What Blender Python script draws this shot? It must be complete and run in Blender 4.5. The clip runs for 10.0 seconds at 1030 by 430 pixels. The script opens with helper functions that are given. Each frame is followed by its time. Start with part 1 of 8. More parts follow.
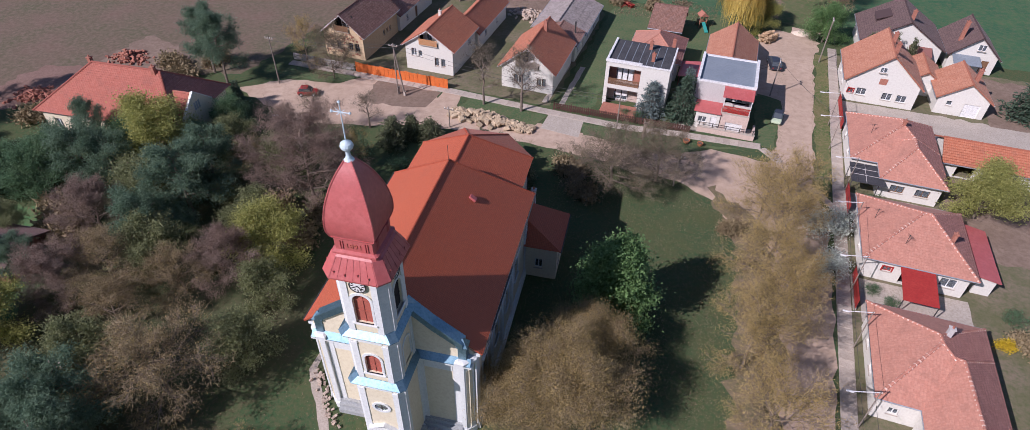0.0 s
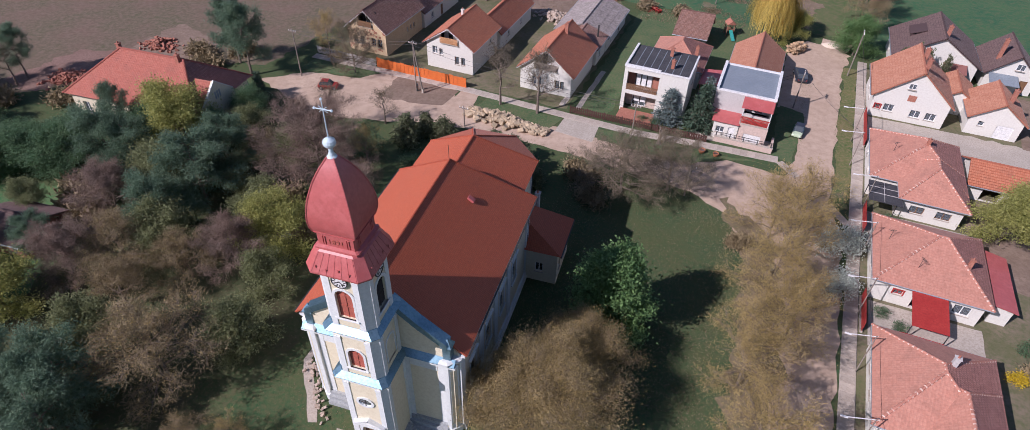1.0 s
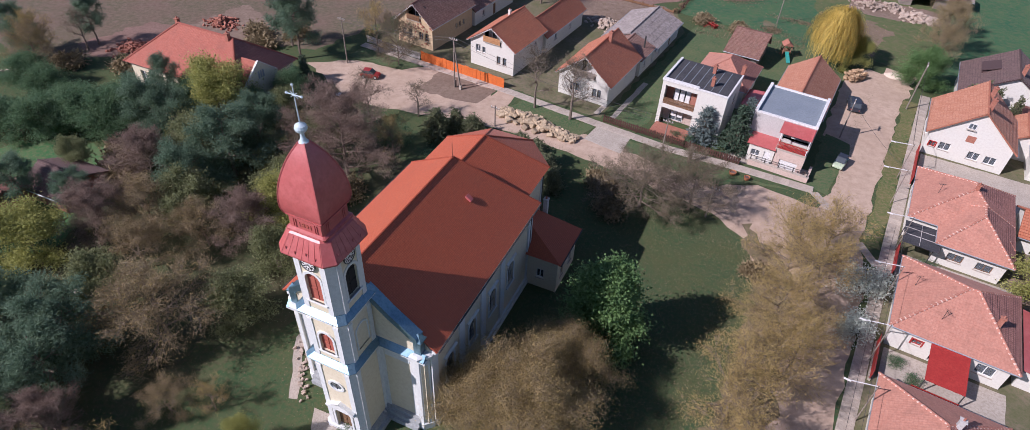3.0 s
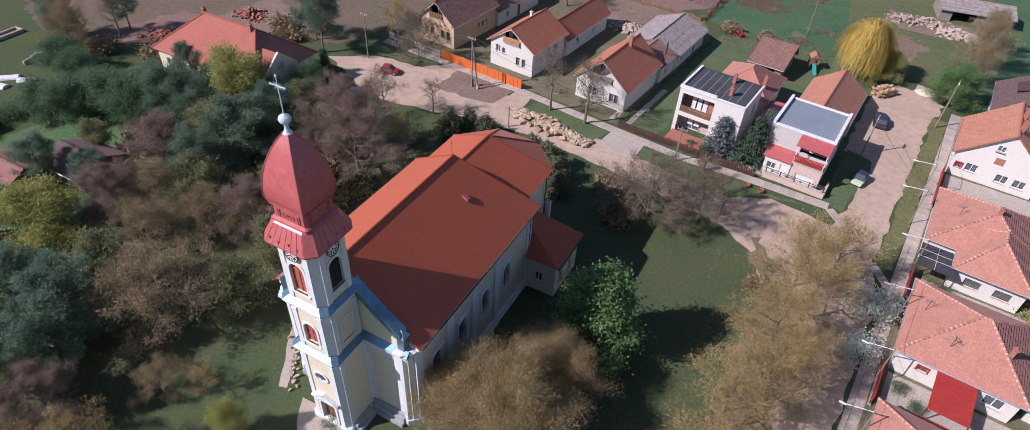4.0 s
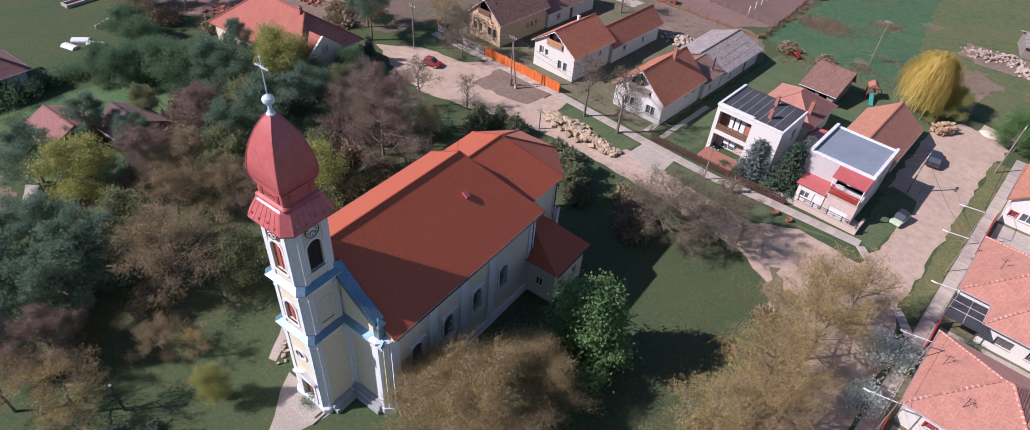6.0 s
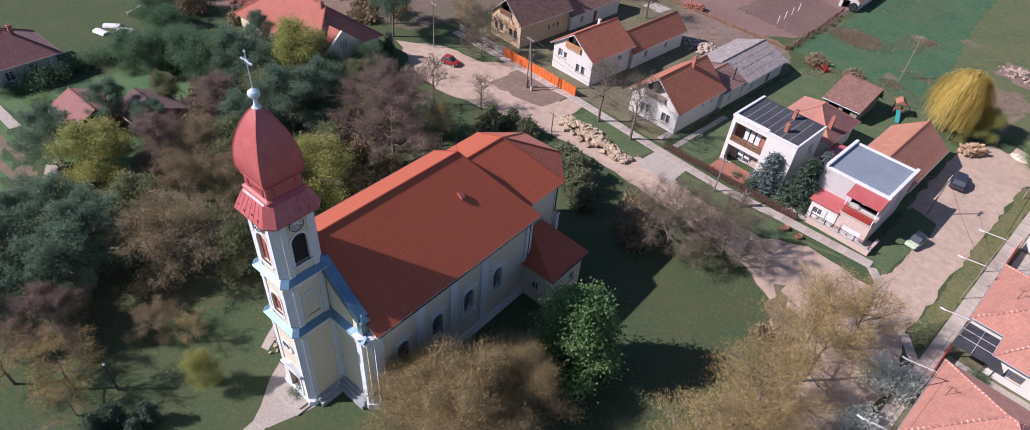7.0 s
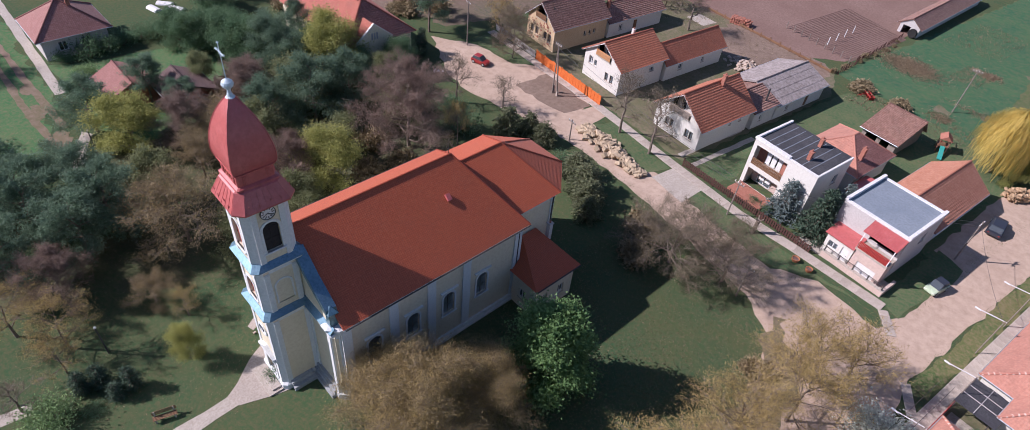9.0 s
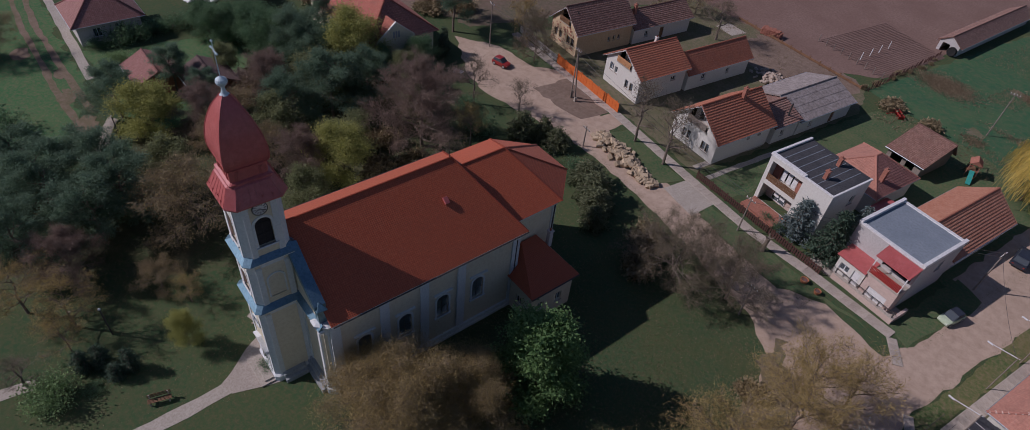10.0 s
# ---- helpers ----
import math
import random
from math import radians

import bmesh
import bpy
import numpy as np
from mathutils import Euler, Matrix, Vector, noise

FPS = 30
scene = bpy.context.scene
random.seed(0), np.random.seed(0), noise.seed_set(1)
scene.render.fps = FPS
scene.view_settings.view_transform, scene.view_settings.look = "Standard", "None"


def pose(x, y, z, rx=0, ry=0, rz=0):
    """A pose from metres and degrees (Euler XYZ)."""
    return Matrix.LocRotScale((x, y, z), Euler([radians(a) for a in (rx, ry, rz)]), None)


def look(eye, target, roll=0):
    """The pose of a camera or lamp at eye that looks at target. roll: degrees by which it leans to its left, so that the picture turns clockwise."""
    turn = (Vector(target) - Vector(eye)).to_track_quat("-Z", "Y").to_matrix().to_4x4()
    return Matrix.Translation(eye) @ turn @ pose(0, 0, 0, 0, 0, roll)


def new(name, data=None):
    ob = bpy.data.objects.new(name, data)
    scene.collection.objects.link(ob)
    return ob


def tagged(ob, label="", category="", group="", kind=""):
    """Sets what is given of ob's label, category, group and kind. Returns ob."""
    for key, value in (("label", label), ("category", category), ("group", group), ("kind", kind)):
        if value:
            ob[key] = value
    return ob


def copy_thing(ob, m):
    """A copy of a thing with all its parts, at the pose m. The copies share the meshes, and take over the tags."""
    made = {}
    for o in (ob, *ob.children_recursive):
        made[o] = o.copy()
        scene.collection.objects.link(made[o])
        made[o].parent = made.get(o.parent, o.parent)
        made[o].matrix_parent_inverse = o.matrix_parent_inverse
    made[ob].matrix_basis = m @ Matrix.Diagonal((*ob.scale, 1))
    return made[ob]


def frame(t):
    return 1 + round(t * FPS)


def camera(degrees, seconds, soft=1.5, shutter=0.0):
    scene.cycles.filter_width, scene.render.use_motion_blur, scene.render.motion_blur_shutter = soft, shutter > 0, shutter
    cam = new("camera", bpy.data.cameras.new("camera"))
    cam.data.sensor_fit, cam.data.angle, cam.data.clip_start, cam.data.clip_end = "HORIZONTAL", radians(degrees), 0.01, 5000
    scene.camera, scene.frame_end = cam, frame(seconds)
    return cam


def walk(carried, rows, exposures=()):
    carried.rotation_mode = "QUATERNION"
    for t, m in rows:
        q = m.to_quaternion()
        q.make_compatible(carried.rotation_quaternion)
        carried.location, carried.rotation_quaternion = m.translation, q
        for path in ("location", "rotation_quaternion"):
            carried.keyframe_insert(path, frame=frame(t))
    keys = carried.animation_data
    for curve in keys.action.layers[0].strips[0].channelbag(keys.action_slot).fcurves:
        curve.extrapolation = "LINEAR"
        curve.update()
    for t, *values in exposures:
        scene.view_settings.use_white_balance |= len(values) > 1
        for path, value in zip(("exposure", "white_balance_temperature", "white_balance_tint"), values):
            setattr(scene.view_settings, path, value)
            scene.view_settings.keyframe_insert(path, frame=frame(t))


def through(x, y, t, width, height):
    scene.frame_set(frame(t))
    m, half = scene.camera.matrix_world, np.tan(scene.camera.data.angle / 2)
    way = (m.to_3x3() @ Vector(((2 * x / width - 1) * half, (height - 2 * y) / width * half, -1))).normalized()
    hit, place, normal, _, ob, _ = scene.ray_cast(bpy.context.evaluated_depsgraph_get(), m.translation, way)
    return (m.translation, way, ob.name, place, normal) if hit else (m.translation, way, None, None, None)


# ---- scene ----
cam = camera(77.6, 10.0, soft=0.65)
PATH = [
    (0, (1.257, -0.106, 47.486), (1.123, 1.411, 46.189), 1.3),
    (0.5, (2.592, 0.237, 47.593), (2.415, 1.749, 46.295), 1.6),
    (1, (4.004, 0.591, 47.661), (3.775, 2.094, 46.361), 1.8),
    (1.5, (5.31, 0.934, 47.731), (5.034, 2.428, 46.43), 2.1),
    (2, (6.727, 1.334, 47.74), (6.399, 2.817, 46.439), 2.4),
    (2.5, (7.975, 1.737, 47.743), (7.602, 3.209, 46.442), 2.7),
    (4, (11.993, 3.373, 47.654), (11.485, 4.805, 46.354), 3.5),
    (4.5, (13.036, 4.072, 47.755), (12.484, 5.484, 46.45), 3.8),
    (5, (14.209, 4.549, 47.623), (13.612, 5.944, 46.321), 4.3),
    (5.5, (15.336, 5.143, 47.737), (14.7, 6.518, 46.431), 4.7),
    (7, (18.896, 7.88, 48.108), (18.14, 9.183, 46.792), 5.5),
    (7.5, (19.95, 8.87, 48.453), (19.16, 10.143, 47.128), 5.8),
    (8, (20.944, 9.811, 48.713), (20.123, 11.06, 47.384), 6.1),
    (8.5, (21.955, 10.841, 48.899), (21.103, 12.066, 47.567), 6.4),
    (9, (23.015, 11.871, 48.993), (22.13, 13.071, 47.66), 6.6),
    (9.5, (24.031, 13.075, 49.421), (23.111, 14.241, 48.081), 6.7),
    (10, (24.856, 14.298, 49.706), (23.899, 15.427, 48.361), 7.0),
]
walk(cam, [(t, look(eye, target, roll)) for t, eye, target, roll in PATH], exposures=[(t, e, 6050, 26) for t, e in ((0.0, 0.05), (2.0, 0.08), (4.5, 0.2), (7.5, 0.31), (9.2, 0.29), (9.4, 0.17), (9.6, -0.09), (9.8, -0.44), (10.0, -0.89))])

from mathutils.geometry import tessellate_polygon

# ---- light ----
SUN_AZ = (-0.768, -0.641)
SUN_EL = radians(37.4)
world = bpy.data.worlds.new("sky")
world.use_nodes = True
scene.world = world
wn = world.node_tree.nodes
sky = wn.new("ShaderNodeTexSky")
sky.sky_type = "NISHITA"
sky.sun_disc = False
sky.sun_elevation = SUN_EL
sky.sun_rotation = math.atan2(SUN_AZ[0], SUN_AZ[1])
sky.air_density, sky.dust_density, sky.ozone_density = 1.0, 0.4, 3.0
world.node_tree.links.new(sky.outputs[0], wn["Background"].inputs[0])
wn["Background"].inputs[1].default_value = 0.08
sun_data = bpy.data.lights.new("sun", "SUN")
sun_data.energy, sun_data.angle, sun_data.color = 5.0, radians(0.6), (1.0, 0.94, 0.87)
sun = new("sun", sun_data)
sun.matrix_world = look((SUN_AZ[0] * 100, SUN_AZ[1] * 100, 100 * math.tan(SUN_EL) * 1.0), (0, 0, 0))


# ---- materials ----
def mat(name, a, b, c=None, scale=0.6, fine=9.0, rough=0.85, bump=0.15, metallic=0.0, spread=0.5, per_island=0.0, per_object=0.0, spec=0.3, use_uv=False, world_space=False):
    """A surface of two or three colours mingled by noise at two scales, with fine relief."""
    m = bpy.data.materials.new(name)
    m.use_nodes = True
    nt = m.node_tree
    n, l = nt.nodes, nt.links
    bsdf = n["Principled BSDF"]
    bsdf.inputs["Roughness"].default_value = rough
    bsdf.inputs["Metallic"].default_value = metallic
    bsdf.inputs["Specular IOR Level"].default_value = spec
    if world_space:
        co = n.new("ShaderNodeNewGeometry").outputs["Position"]
    else:
        co = n.new("ShaderNodeTexCoord").outputs["UV" if use_uv else "Object"]
    big = n.new("ShaderNodeTexNoise")
    big.inputs["Scale"].default_value, big.inputs["Detail"].default_value, big.inputs["Roughness"].default_value = scale, 6, 0.62
    small = n.new("ShaderNodeTexNoise")
    small.inputs["Scale"].default_value, small.inputs["Detail"].default_value, small.inputs["Roughness"].default_value = fine, 7 if world_space else 4, 0.78 if world_space else 0.7
    l.new(co, big.inputs["Vector"]), l.new(co, small.inputs["Vector"])
    ramp = n.new("ShaderNodeMapRange")
    ramp.inputs["From Min"].default_value, ramp.inputs["From Max"].default_value = 0.5 - 0.3 * spread, 0.5 + 0.3 * spread
    l.new(big.outputs[0], ramp.inputs["Value"])
    mix = n.new("ShaderNodeMix")
    mix.data_type = "RGBA"
    mix.inputs[6].default_value, mix.inputs[7].default_value = (*a, 1), (*b, 1)
    l.new(ramp.outputs[0], mix.inputs[0])
    out = mix.outputs[2]
    ramp2 = n.new("ShaderNodeMapRange")
    ramp2.inputs["From Min"].default_value, ramp2.inputs["From Max"].default_value = 0.42, 0.68
    l.new(small.outputs[0], ramp2.inputs["Value"])
    mix2 = n.new("ShaderNodeMix")
    mix2.data_type = "RGBA"
    third = c or tuple(0.72 * (x + y) / 2 for x, y in zip(a, b))
    mix2.inputs[7].default_value = (*third, 1)
    l.new(out, mix2.inputs[6]), l.new(ramp2.outputs[0], mix2.inputs[0])
    out = mix2.outputs[2]
    if per_island or per_object:
        rnd = n.new("ShaderNodeNewGeometry").outputs["Random Per Island"] if per_island else n.new("ShaderNodeObjectInfo").outputs["Random"]
        amount = per_island or per_object
        mr = n.new("ShaderNodeMapRange")
        mr.inputs["To Min"].default_value, mr.inputs["To Max"].default_value = 1 - amount, 1 + amount
        l.new(rnd, mr.inputs["Value"])
        hsv = n.new("ShaderNodeHueSaturation")
        l.new(mr.outputs[0], hsv.inputs["Value"]), l.new(out, hsv.inputs["Color"])
        out = hsv.outputs[0]
    l.new(out, bsdf.inputs["Base Color"])
    if bump:
        bp = n.new("ShaderNodeBump")
        bp.inputs["Strength"].default_value, bp.inputs["Distance"].default_value = bump, 0.05
        l.new(small.outputs[0], bp.inputs["Height"]), l.new(bp.outputs[0], bsdf.inputs["Normal"])
    return m


def tile_mat(name, a, b, joint, wide=0.25, high=0.36, rough=0.8, stain=(0.12, 0.1, 0.08), stained=0.35, bump=0.5, spec=0.3, dust=0.06):
    """Roof tiles: each tile its own tone, joints, barrel relief, weather stains. UV in metres: u along the eave, v up the slope."""
    m = bpy.data.materials.new(name)
    m.use_nodes = True
    nt = m.node_tree
    n, l = nt.nodes, nt.links
    bsdf = n["Principled BSDF"]
    bsdf.inputs["Roughness"].default_value = rough
    bsdf.inputs["Specular IOR Level"].default_value = spec
    bsdf.inputs["Sheen Weight"].default_value, bsdf.inputs["Sheen Roughness"].default_value = dust, 0.35
    uv = n.new("ShaderNodeTexCoord").outputs["UV"]
    brick = n.new("ShaderNodeTexBrick")
    brick.inputs["Scale"].default_value = 1
    brick.inputs["Brick Width"].default_value, brick.inputs["Row Height"].default_value = wide, high
    brick.inputs["Mortar Size"].default_value, brick.inputs["Mortar Smooth"].default_value = 0.018, 0.6
    brick.inputs["Bias"].default_value = 0.0
    brick.offset = 0.0
    brick.inputs["Color1"].default_value, brick.inputs["Color2"].default_value = (*a, 1), (*b, 1)
    brick.inputs["Mortar"].default_value = (*joint, 1)
    l.new(uv, brick.inputs["Vector"])
    big = n.new("ShaderNodeTexNoise")
    big.inputs["Scale"].default_value, big.inputs["Detail"].default_value, big.inputs["Roughness"].default_value = 0.55, 7, 0.68
    l.new(uv, big.inputs["Vector"])
    mr = n.new("ShaderNodeMapRange")
    mr.inputs["From Min"].default_value, mr.inputs["From Max"].default_value, mr.inputs["To Max"].default_value = 0.48, 0.78, stained
    l.new(big.outputs[0], mr.inputs["Value"])
    mix = n.new("ShaderNodeMix")
    mix.data_type = "RGBA"
    mix.inputs[7].default_value = (*stain, 1)
    l.new(brick.outputs["Color"], mix.inputs[6]), l.new(mr.outputs[0], mix.inputs[0])
    small = n.new("ShaderNodeTexNoise")
    small.inputs["Scale"].default_value, small.inputs["Detail"].default_value = 5, 4
    l.new(uv, small.inputs["Vector"])
    hsv = n.new("ShaderNodeHueSaturation")
    mr2 = n.new("ShaderNodeMapRange")
    mr2.inputs["To Min"].default_value, mr2.inputs["To Max"].default_value = 0.7, 1.3
    l.new(small.outputs[0], mr2.inputs["Value"]), l.new(mr2.outputs[0], hsv.inputs["Value"]), l.new(mix.outputs[2], hsv.inputs["Color"])
    l.new(hsv.outputs[0], bsdf.inputs["Base Color"])
    wave = n.new("ShaderNodeTexWave")
    wave.bands_direction = "X"
    wave.inputs["Scale"].default_value = 0.314 / wide
    l.new(uv, wave.inputs["Vector"])
    bp = n.new("ShaderNodeBump")
    bp.inputs["Strength"].default_value, bp.inputs["Distance"].default_value = bump, 0.03
    l.new(wave.outputs["Fac"], bp.inputs["Height"]), l.new(bp.outputs[0], bsdf.inputs["Normal"])
    return m


def glass_mat(name, tint, transmission=0.75):
    m = bpy.data.materials.new(name)
    m.use_nodes = True
    b = m.node_tree.nodes["Principled BSDF"]
    b.inputs["Base Color"].default_value = (*tint, 1)
    b.inputs["Roughness"].default_value = 0.06
    b.inputs["Transmission Weight"].default_value = transmission
    b.inputs["IOR"].default_value = 1.45
    return m


GRASS = mat("park_grass", (0.038, 0.092, 0.042), (0.07, 0.10, 0.042), (0.12, 0.106, 0.058), scale=0.16, fine=2.6, rough=0.95, bump=0.9, spread=0.5, world_space=True, spec=0.1)
LITTER = mat("leaf_litter", (0.09, 0.09, 0.05), (0.058, 0.10, 0.042), (0.125, 0.105, 0.064), scale=0.22, fine=2.6, rough=0.95, bump=0.9, spread=0.6, world_space=True, spec=0.1)
ROUGH = mat("rough_soil", (0.17, 0.115, 0.09), (0.10, 0.105, 0.06), (0.21, 0.155, 0.125), scale=0.11, fine=1.4, rough=0.95, bump=0.8, spread=0.6, world_space=True, spec=0.1)
LAWN = mat("lawn", (0.048, 0.118, 0.052), (0.095, 0.14, 0.064), (0.17, 0.15, 0.088), scale=0.3, fine=2.8, rough=0.95, bump=0.7, world_space=True, spec=0.1)
CROP = mat("green_crop", (0.03, 0.115, 0.06), (0.065, 0.14, 0.065), (0.115, 0.135, 0.075), scale=0.16, fine=1.0, rough=0.9, bump=0.8, spread=0.5, world_space=True, spec=0.1)
SOIL = mat("ploughed_soil", (0.22, 0.14, 0.115), (0.27, 0.18, 0.15), (0.17, 0.11, 0.09), scale=0.1, fine=2.2, rough=0.95, bump=0.6, world_space=True, spec=0.1)
SOIL_DARK = mat("turned_soil", (0.20, 0.125, 0.105), (0.25, 0.16, 0.135), (0.15, 0.095, 0.08), scale=0.3, fine=3, rough=0.95, bump=0.6, world_space=True, spec=0.1)
STREWN = mat("leaf_strewn_soil", (0.19, 0.145, 0.09), (0.11, 0.115, 0.055), (0.27, 0.20, 0.145), scale=0.3, fine=1.7, rough=0.95, bump=0.8, spread=0.5, world_space=True, spec=0.1)
VERGE = mat("dry_verge_grass", (0.065, 0.125, 0.04), (0.16, 0.155, 0.065), (0.25, 0.195, 0.115), scale=0.25, fine=2.2, rough=0.95, bump=0.7, spread=0.5, world_space=True, spec=0.1)
MEADOW_GREEN = mat("fresh_grass", (0.042, 0.15, 0.058), (0.08, 0.17, 0.07), (0.17, 0.16, 0.09), scale=0.2, fine=2.0, rough=0.95, bump=0.7, spread=0.5, world_space=True, spec=0.1)
TEAL = mat("teal_plastic", (0.03, 0.30, 0.27), (0.05, 0.36, 0.32), rough=0.4, bump=0.0)
SAND = mat("pale_sand", (0.62, 0.52, 0.42), (0.70, 0.60, 0.50), (0.52, 0.43, 0.34), scale=1.5, fine=8, rough=0.95, bump=0.3)
MEADOW = mat("dull_meadow", (0.065, 0.12, 0.045), (0.11, 0.135, 0.06), (0.17, 0.145, 0.085), scale=0.12, fine=0.9, rough=0.95, bump=0.7, spread=0.5, world_space=True, spec=0.1)
DRY = mat("dry_grass", (0.22, 0.16, 0.12), (0.14, 0.13, 0.07), (0.26, 0.19, 0.15), scale=0.05, fine=1.0, rough=0.95, bump=0.6, world_space=True, spec=0.1)
DIRT = mat("dirt_road", (0.45, 0.335, 0.255), (0.545, 0.42, 0.33), (0.38, 0.28, 0.21), scale=0.13, fine=0.9, rough=0.95, bump=0.0, spread=0.8, world_space=True, spec=0.15)
YARD = mat("yard_earth", (0.22, 0.175, 0.13), (0.14, 0.135, 0.075), (0.10, 0.12, 0.055), scale=0.25, fine=1.8, rough=0.95, bump=0.6, world_space=True, spec=0.1)
CONCRETE = mat("concrete", (0.42, 0.37, 0.315), (0.50, 0.445, 0.385), (0.33, 0.29, 0.24), scale=0.5, fine=5, rough=0.85, bump=0.2)
PAVING = mat("paving", (0.42, 0.365, 0.31), (0.50, 0.435, 0.375), (0.33, 0.28, 0.235), scale=0.7, fine=6, rough=0.9, bump=0.2, per_object=0.12)
STONE = mat("rubble_stone", (0.42, 0.33, 0.225), (0.52, 0.42, 0.30), (0.30, 0.225, 0.15), scale=1.5, fine=7, rough=0.9, bump=0.5, per_object=0.25)
RUBBLE = mat("rubble", (0.40, 0.33, 0.27), (0.30, 0.2, 0.15), (0.5, 0.43, 0.36), scale=1.2, fine=6, rough=0.9, bump=0.5, per_island=0.3)
CREAM = mat("cream_plaster", (0.685, 0.615, 0.455), (0.72, 0.66, 0.51), (0.62, 0.545, 0.395), scale=0.5, fine=4, rough=0.9, bump=0.1, spread=0.8)
TRIM = mat("white_stucco", (0.70, 0.72, 0.71), (0.655, 0.68, 0.67), (0.58, 0.605, 0.60), scale=0.6, fine=5, rough=0.85, bump=0.1)
FLASHING = mat("blue_grey_sheet", (0.16, 0.275, 0.345), (0.21, 0.34, 0.415), (0.125, 0.225, 0.285), scale=0.8, fine=5, rough=0.42, bump=0.04, metallic=0.8, spec=0.5)
FINIAL = mat("pale_blue_metal_paint", (0.52, 0.64, 0.70), (0.60, 0.71, 0.76), (0.43, 0.54, 0.60), scale=1.5, fine=6, rough=0.5, bump=0.04)
WHITE = mat("white_plaster", (0.685, 0.675, 0.62), (0.645, 0.63, 0.58), (0.595, 0.57, 0.52), scale=0.25, fine=4.5, rough=0.9, bump=0.1, spread=0.9)
PINKISH = mat("pale_pink_plaster", (0.55, 0.42, 0.36), (0.60, 0.48, 0.42), (0.46, 0.35, 0.3), scale=0.4, fine=5, rough=0.9, bump=0.12)
GREYWALL = mat("grey_plaster", (0.50, 0.48, 0.47), (0.56, 0.54, 0.52), (0.42, 0.4, 0.38), scale=0.4, fine=5, rough=0.9, bump=0.12)
YELLOW = mat("ochre_plaster", (0.56, 0.42, 0.26), (0.60, 0.47, 0.31), (0.48, 0.35, 0.22), scale=0.5, fine=4, rough=0.9, bump=0.15)
PLINTH = mat("grey_plinth", (0.34, 0.36, 0.37), (0.41, 0.43, 0.43), scale=0.8, fine=6, rough=0.9)
RED_METAL = mat("red_sheet_metal", (0.44, 0.10, 0.095), (0.50, 0.14, 0.135), (0.39, 0.095, 0.09), scale=0.9, fine=3, rough=0.4, bump=0.06, spec=0.55)
RED_PAINT = mat("red_paint", (0.36, 0.035, 0.03), (0.42, 0.05, 0.04), scale=1, fine=6, rough=0.6, bump=0.05)
SHUTTER = mat("faded_red_shutter", (0.40, 0.105, 0.075), (0.46, 0.14, 0.10), scale=1, fine=8, rough=0.75)
ORANGE = mat("orange_paint", (0.62, 0.14, 0.03), (0.7, 0.19, 0.045), (0.5, 0.11, 0.03), scale=1, fine=6, rough=0.6)
SILVER = mat("galvanised_steel", (0.55, 0.6, 0.64), (0.62, 0.66, 0.7), scale=1, fine=6, rough=0.38, bump=0.05, metallic=0.7)
IRON = mat("dark_iron", (0.05, 0.05, 0.055), (0.08, 0.075, 0.07), scale=2, fine=9, rough=0.6)
BITUMEN = mat("bitumen_felt", (0.055, 0.055, 0.062), (0.085, 0.085, 0.09), (0.04, 0.04, 0.045), scale=0.5, fine=5, rough=0.8)
GREYROOF = mat("grey_membrane", (0.21, 0.25, 0.29), (0.26, 0.30, 0.34), (0.18, 0.21, 0.24), scale=0.4, fine=4, rough=0.6)
ETERNIT = mat("fibre_cement", (0.31, 0.27, 0.25), (0.40, 0.35, 0.33), (0.21, 0.18, 0.165), scale=0.6, fine=2.2, rough=0.9)
WOOD = mat("brown_wood", (0.19, 0.10, 0.055), (0.26, 0.15, 0.085), (0.13, 0.07, 0.04), scale=1, fine=8, rough=0.75)
DARKWOOD = mat("dark_stained_wood", (0.075, 0.035, 0.028), (0.10, 0.05, 0.04), (0.05, 0.025, 0.02), scale=1, fine=8, rough=0.8)
EARTH = mat("trodden_earth", (0.22, 0.16, 0.125), (0.28, 0.21, 0.165), (0.165, 0.12, 0.09), scale=0.3, fine=1.6, rough=0.95, bump=0.5, world_space=True, spec=0.1)
GREYWOOD = mat("weathered_wood", (0.24, 0.20, 0.17), (0.32, 0.28, 0.24), (0.17, 0.14, 0.12), scale=1, fine=8, rough=0.85)
LIGHTWOOD = mat("light_varnished_wood", (0.52, 0.27, 0.13), (0.58, 0.33, 0.17), (0.42, 0.20, 0.09), scale=1, fine=8, rough=0.7)
LOG = mat("split_firewood", (0.44, 0.30, 0.18), (0.52, 0.38, 0.24), (0.30, 0.19, 0.11), scale=1.5, fine=7, rough=0.85, per_object=0.3)
TERRACOTTA = mat("terracotta", (0.45, 0.17, 0.08), (0.52, 0.22, 0.11), (0.34, 0.12, 0.06), scale=2, fine=8, rough=0.85)
BRICK = mat("red_brick", (0.36, 0.145, 0.10), (0.44, 0.20, 0.145), (0.29, 0.115, 0.08), scale=2, fine=10, rough=0.9)
WHITEPAINT = mat("white_paint", (0.8, 0.8, 0.79), (0.74, 0.74, 0.73), scale=1, fine=6, rough=0.5, bump=0.03)
# Near-black colour stands in for the shade inside rooms and openings.
DARK_INSIDE = mat("dark_interior", (0.03, 0.028, 0.03), (0.045, 0.04, 0.04), scale=1, fine=6, rough=0.9)
GLASS = glass_mat("window_glass", (0.35, 0.4, 0.45))
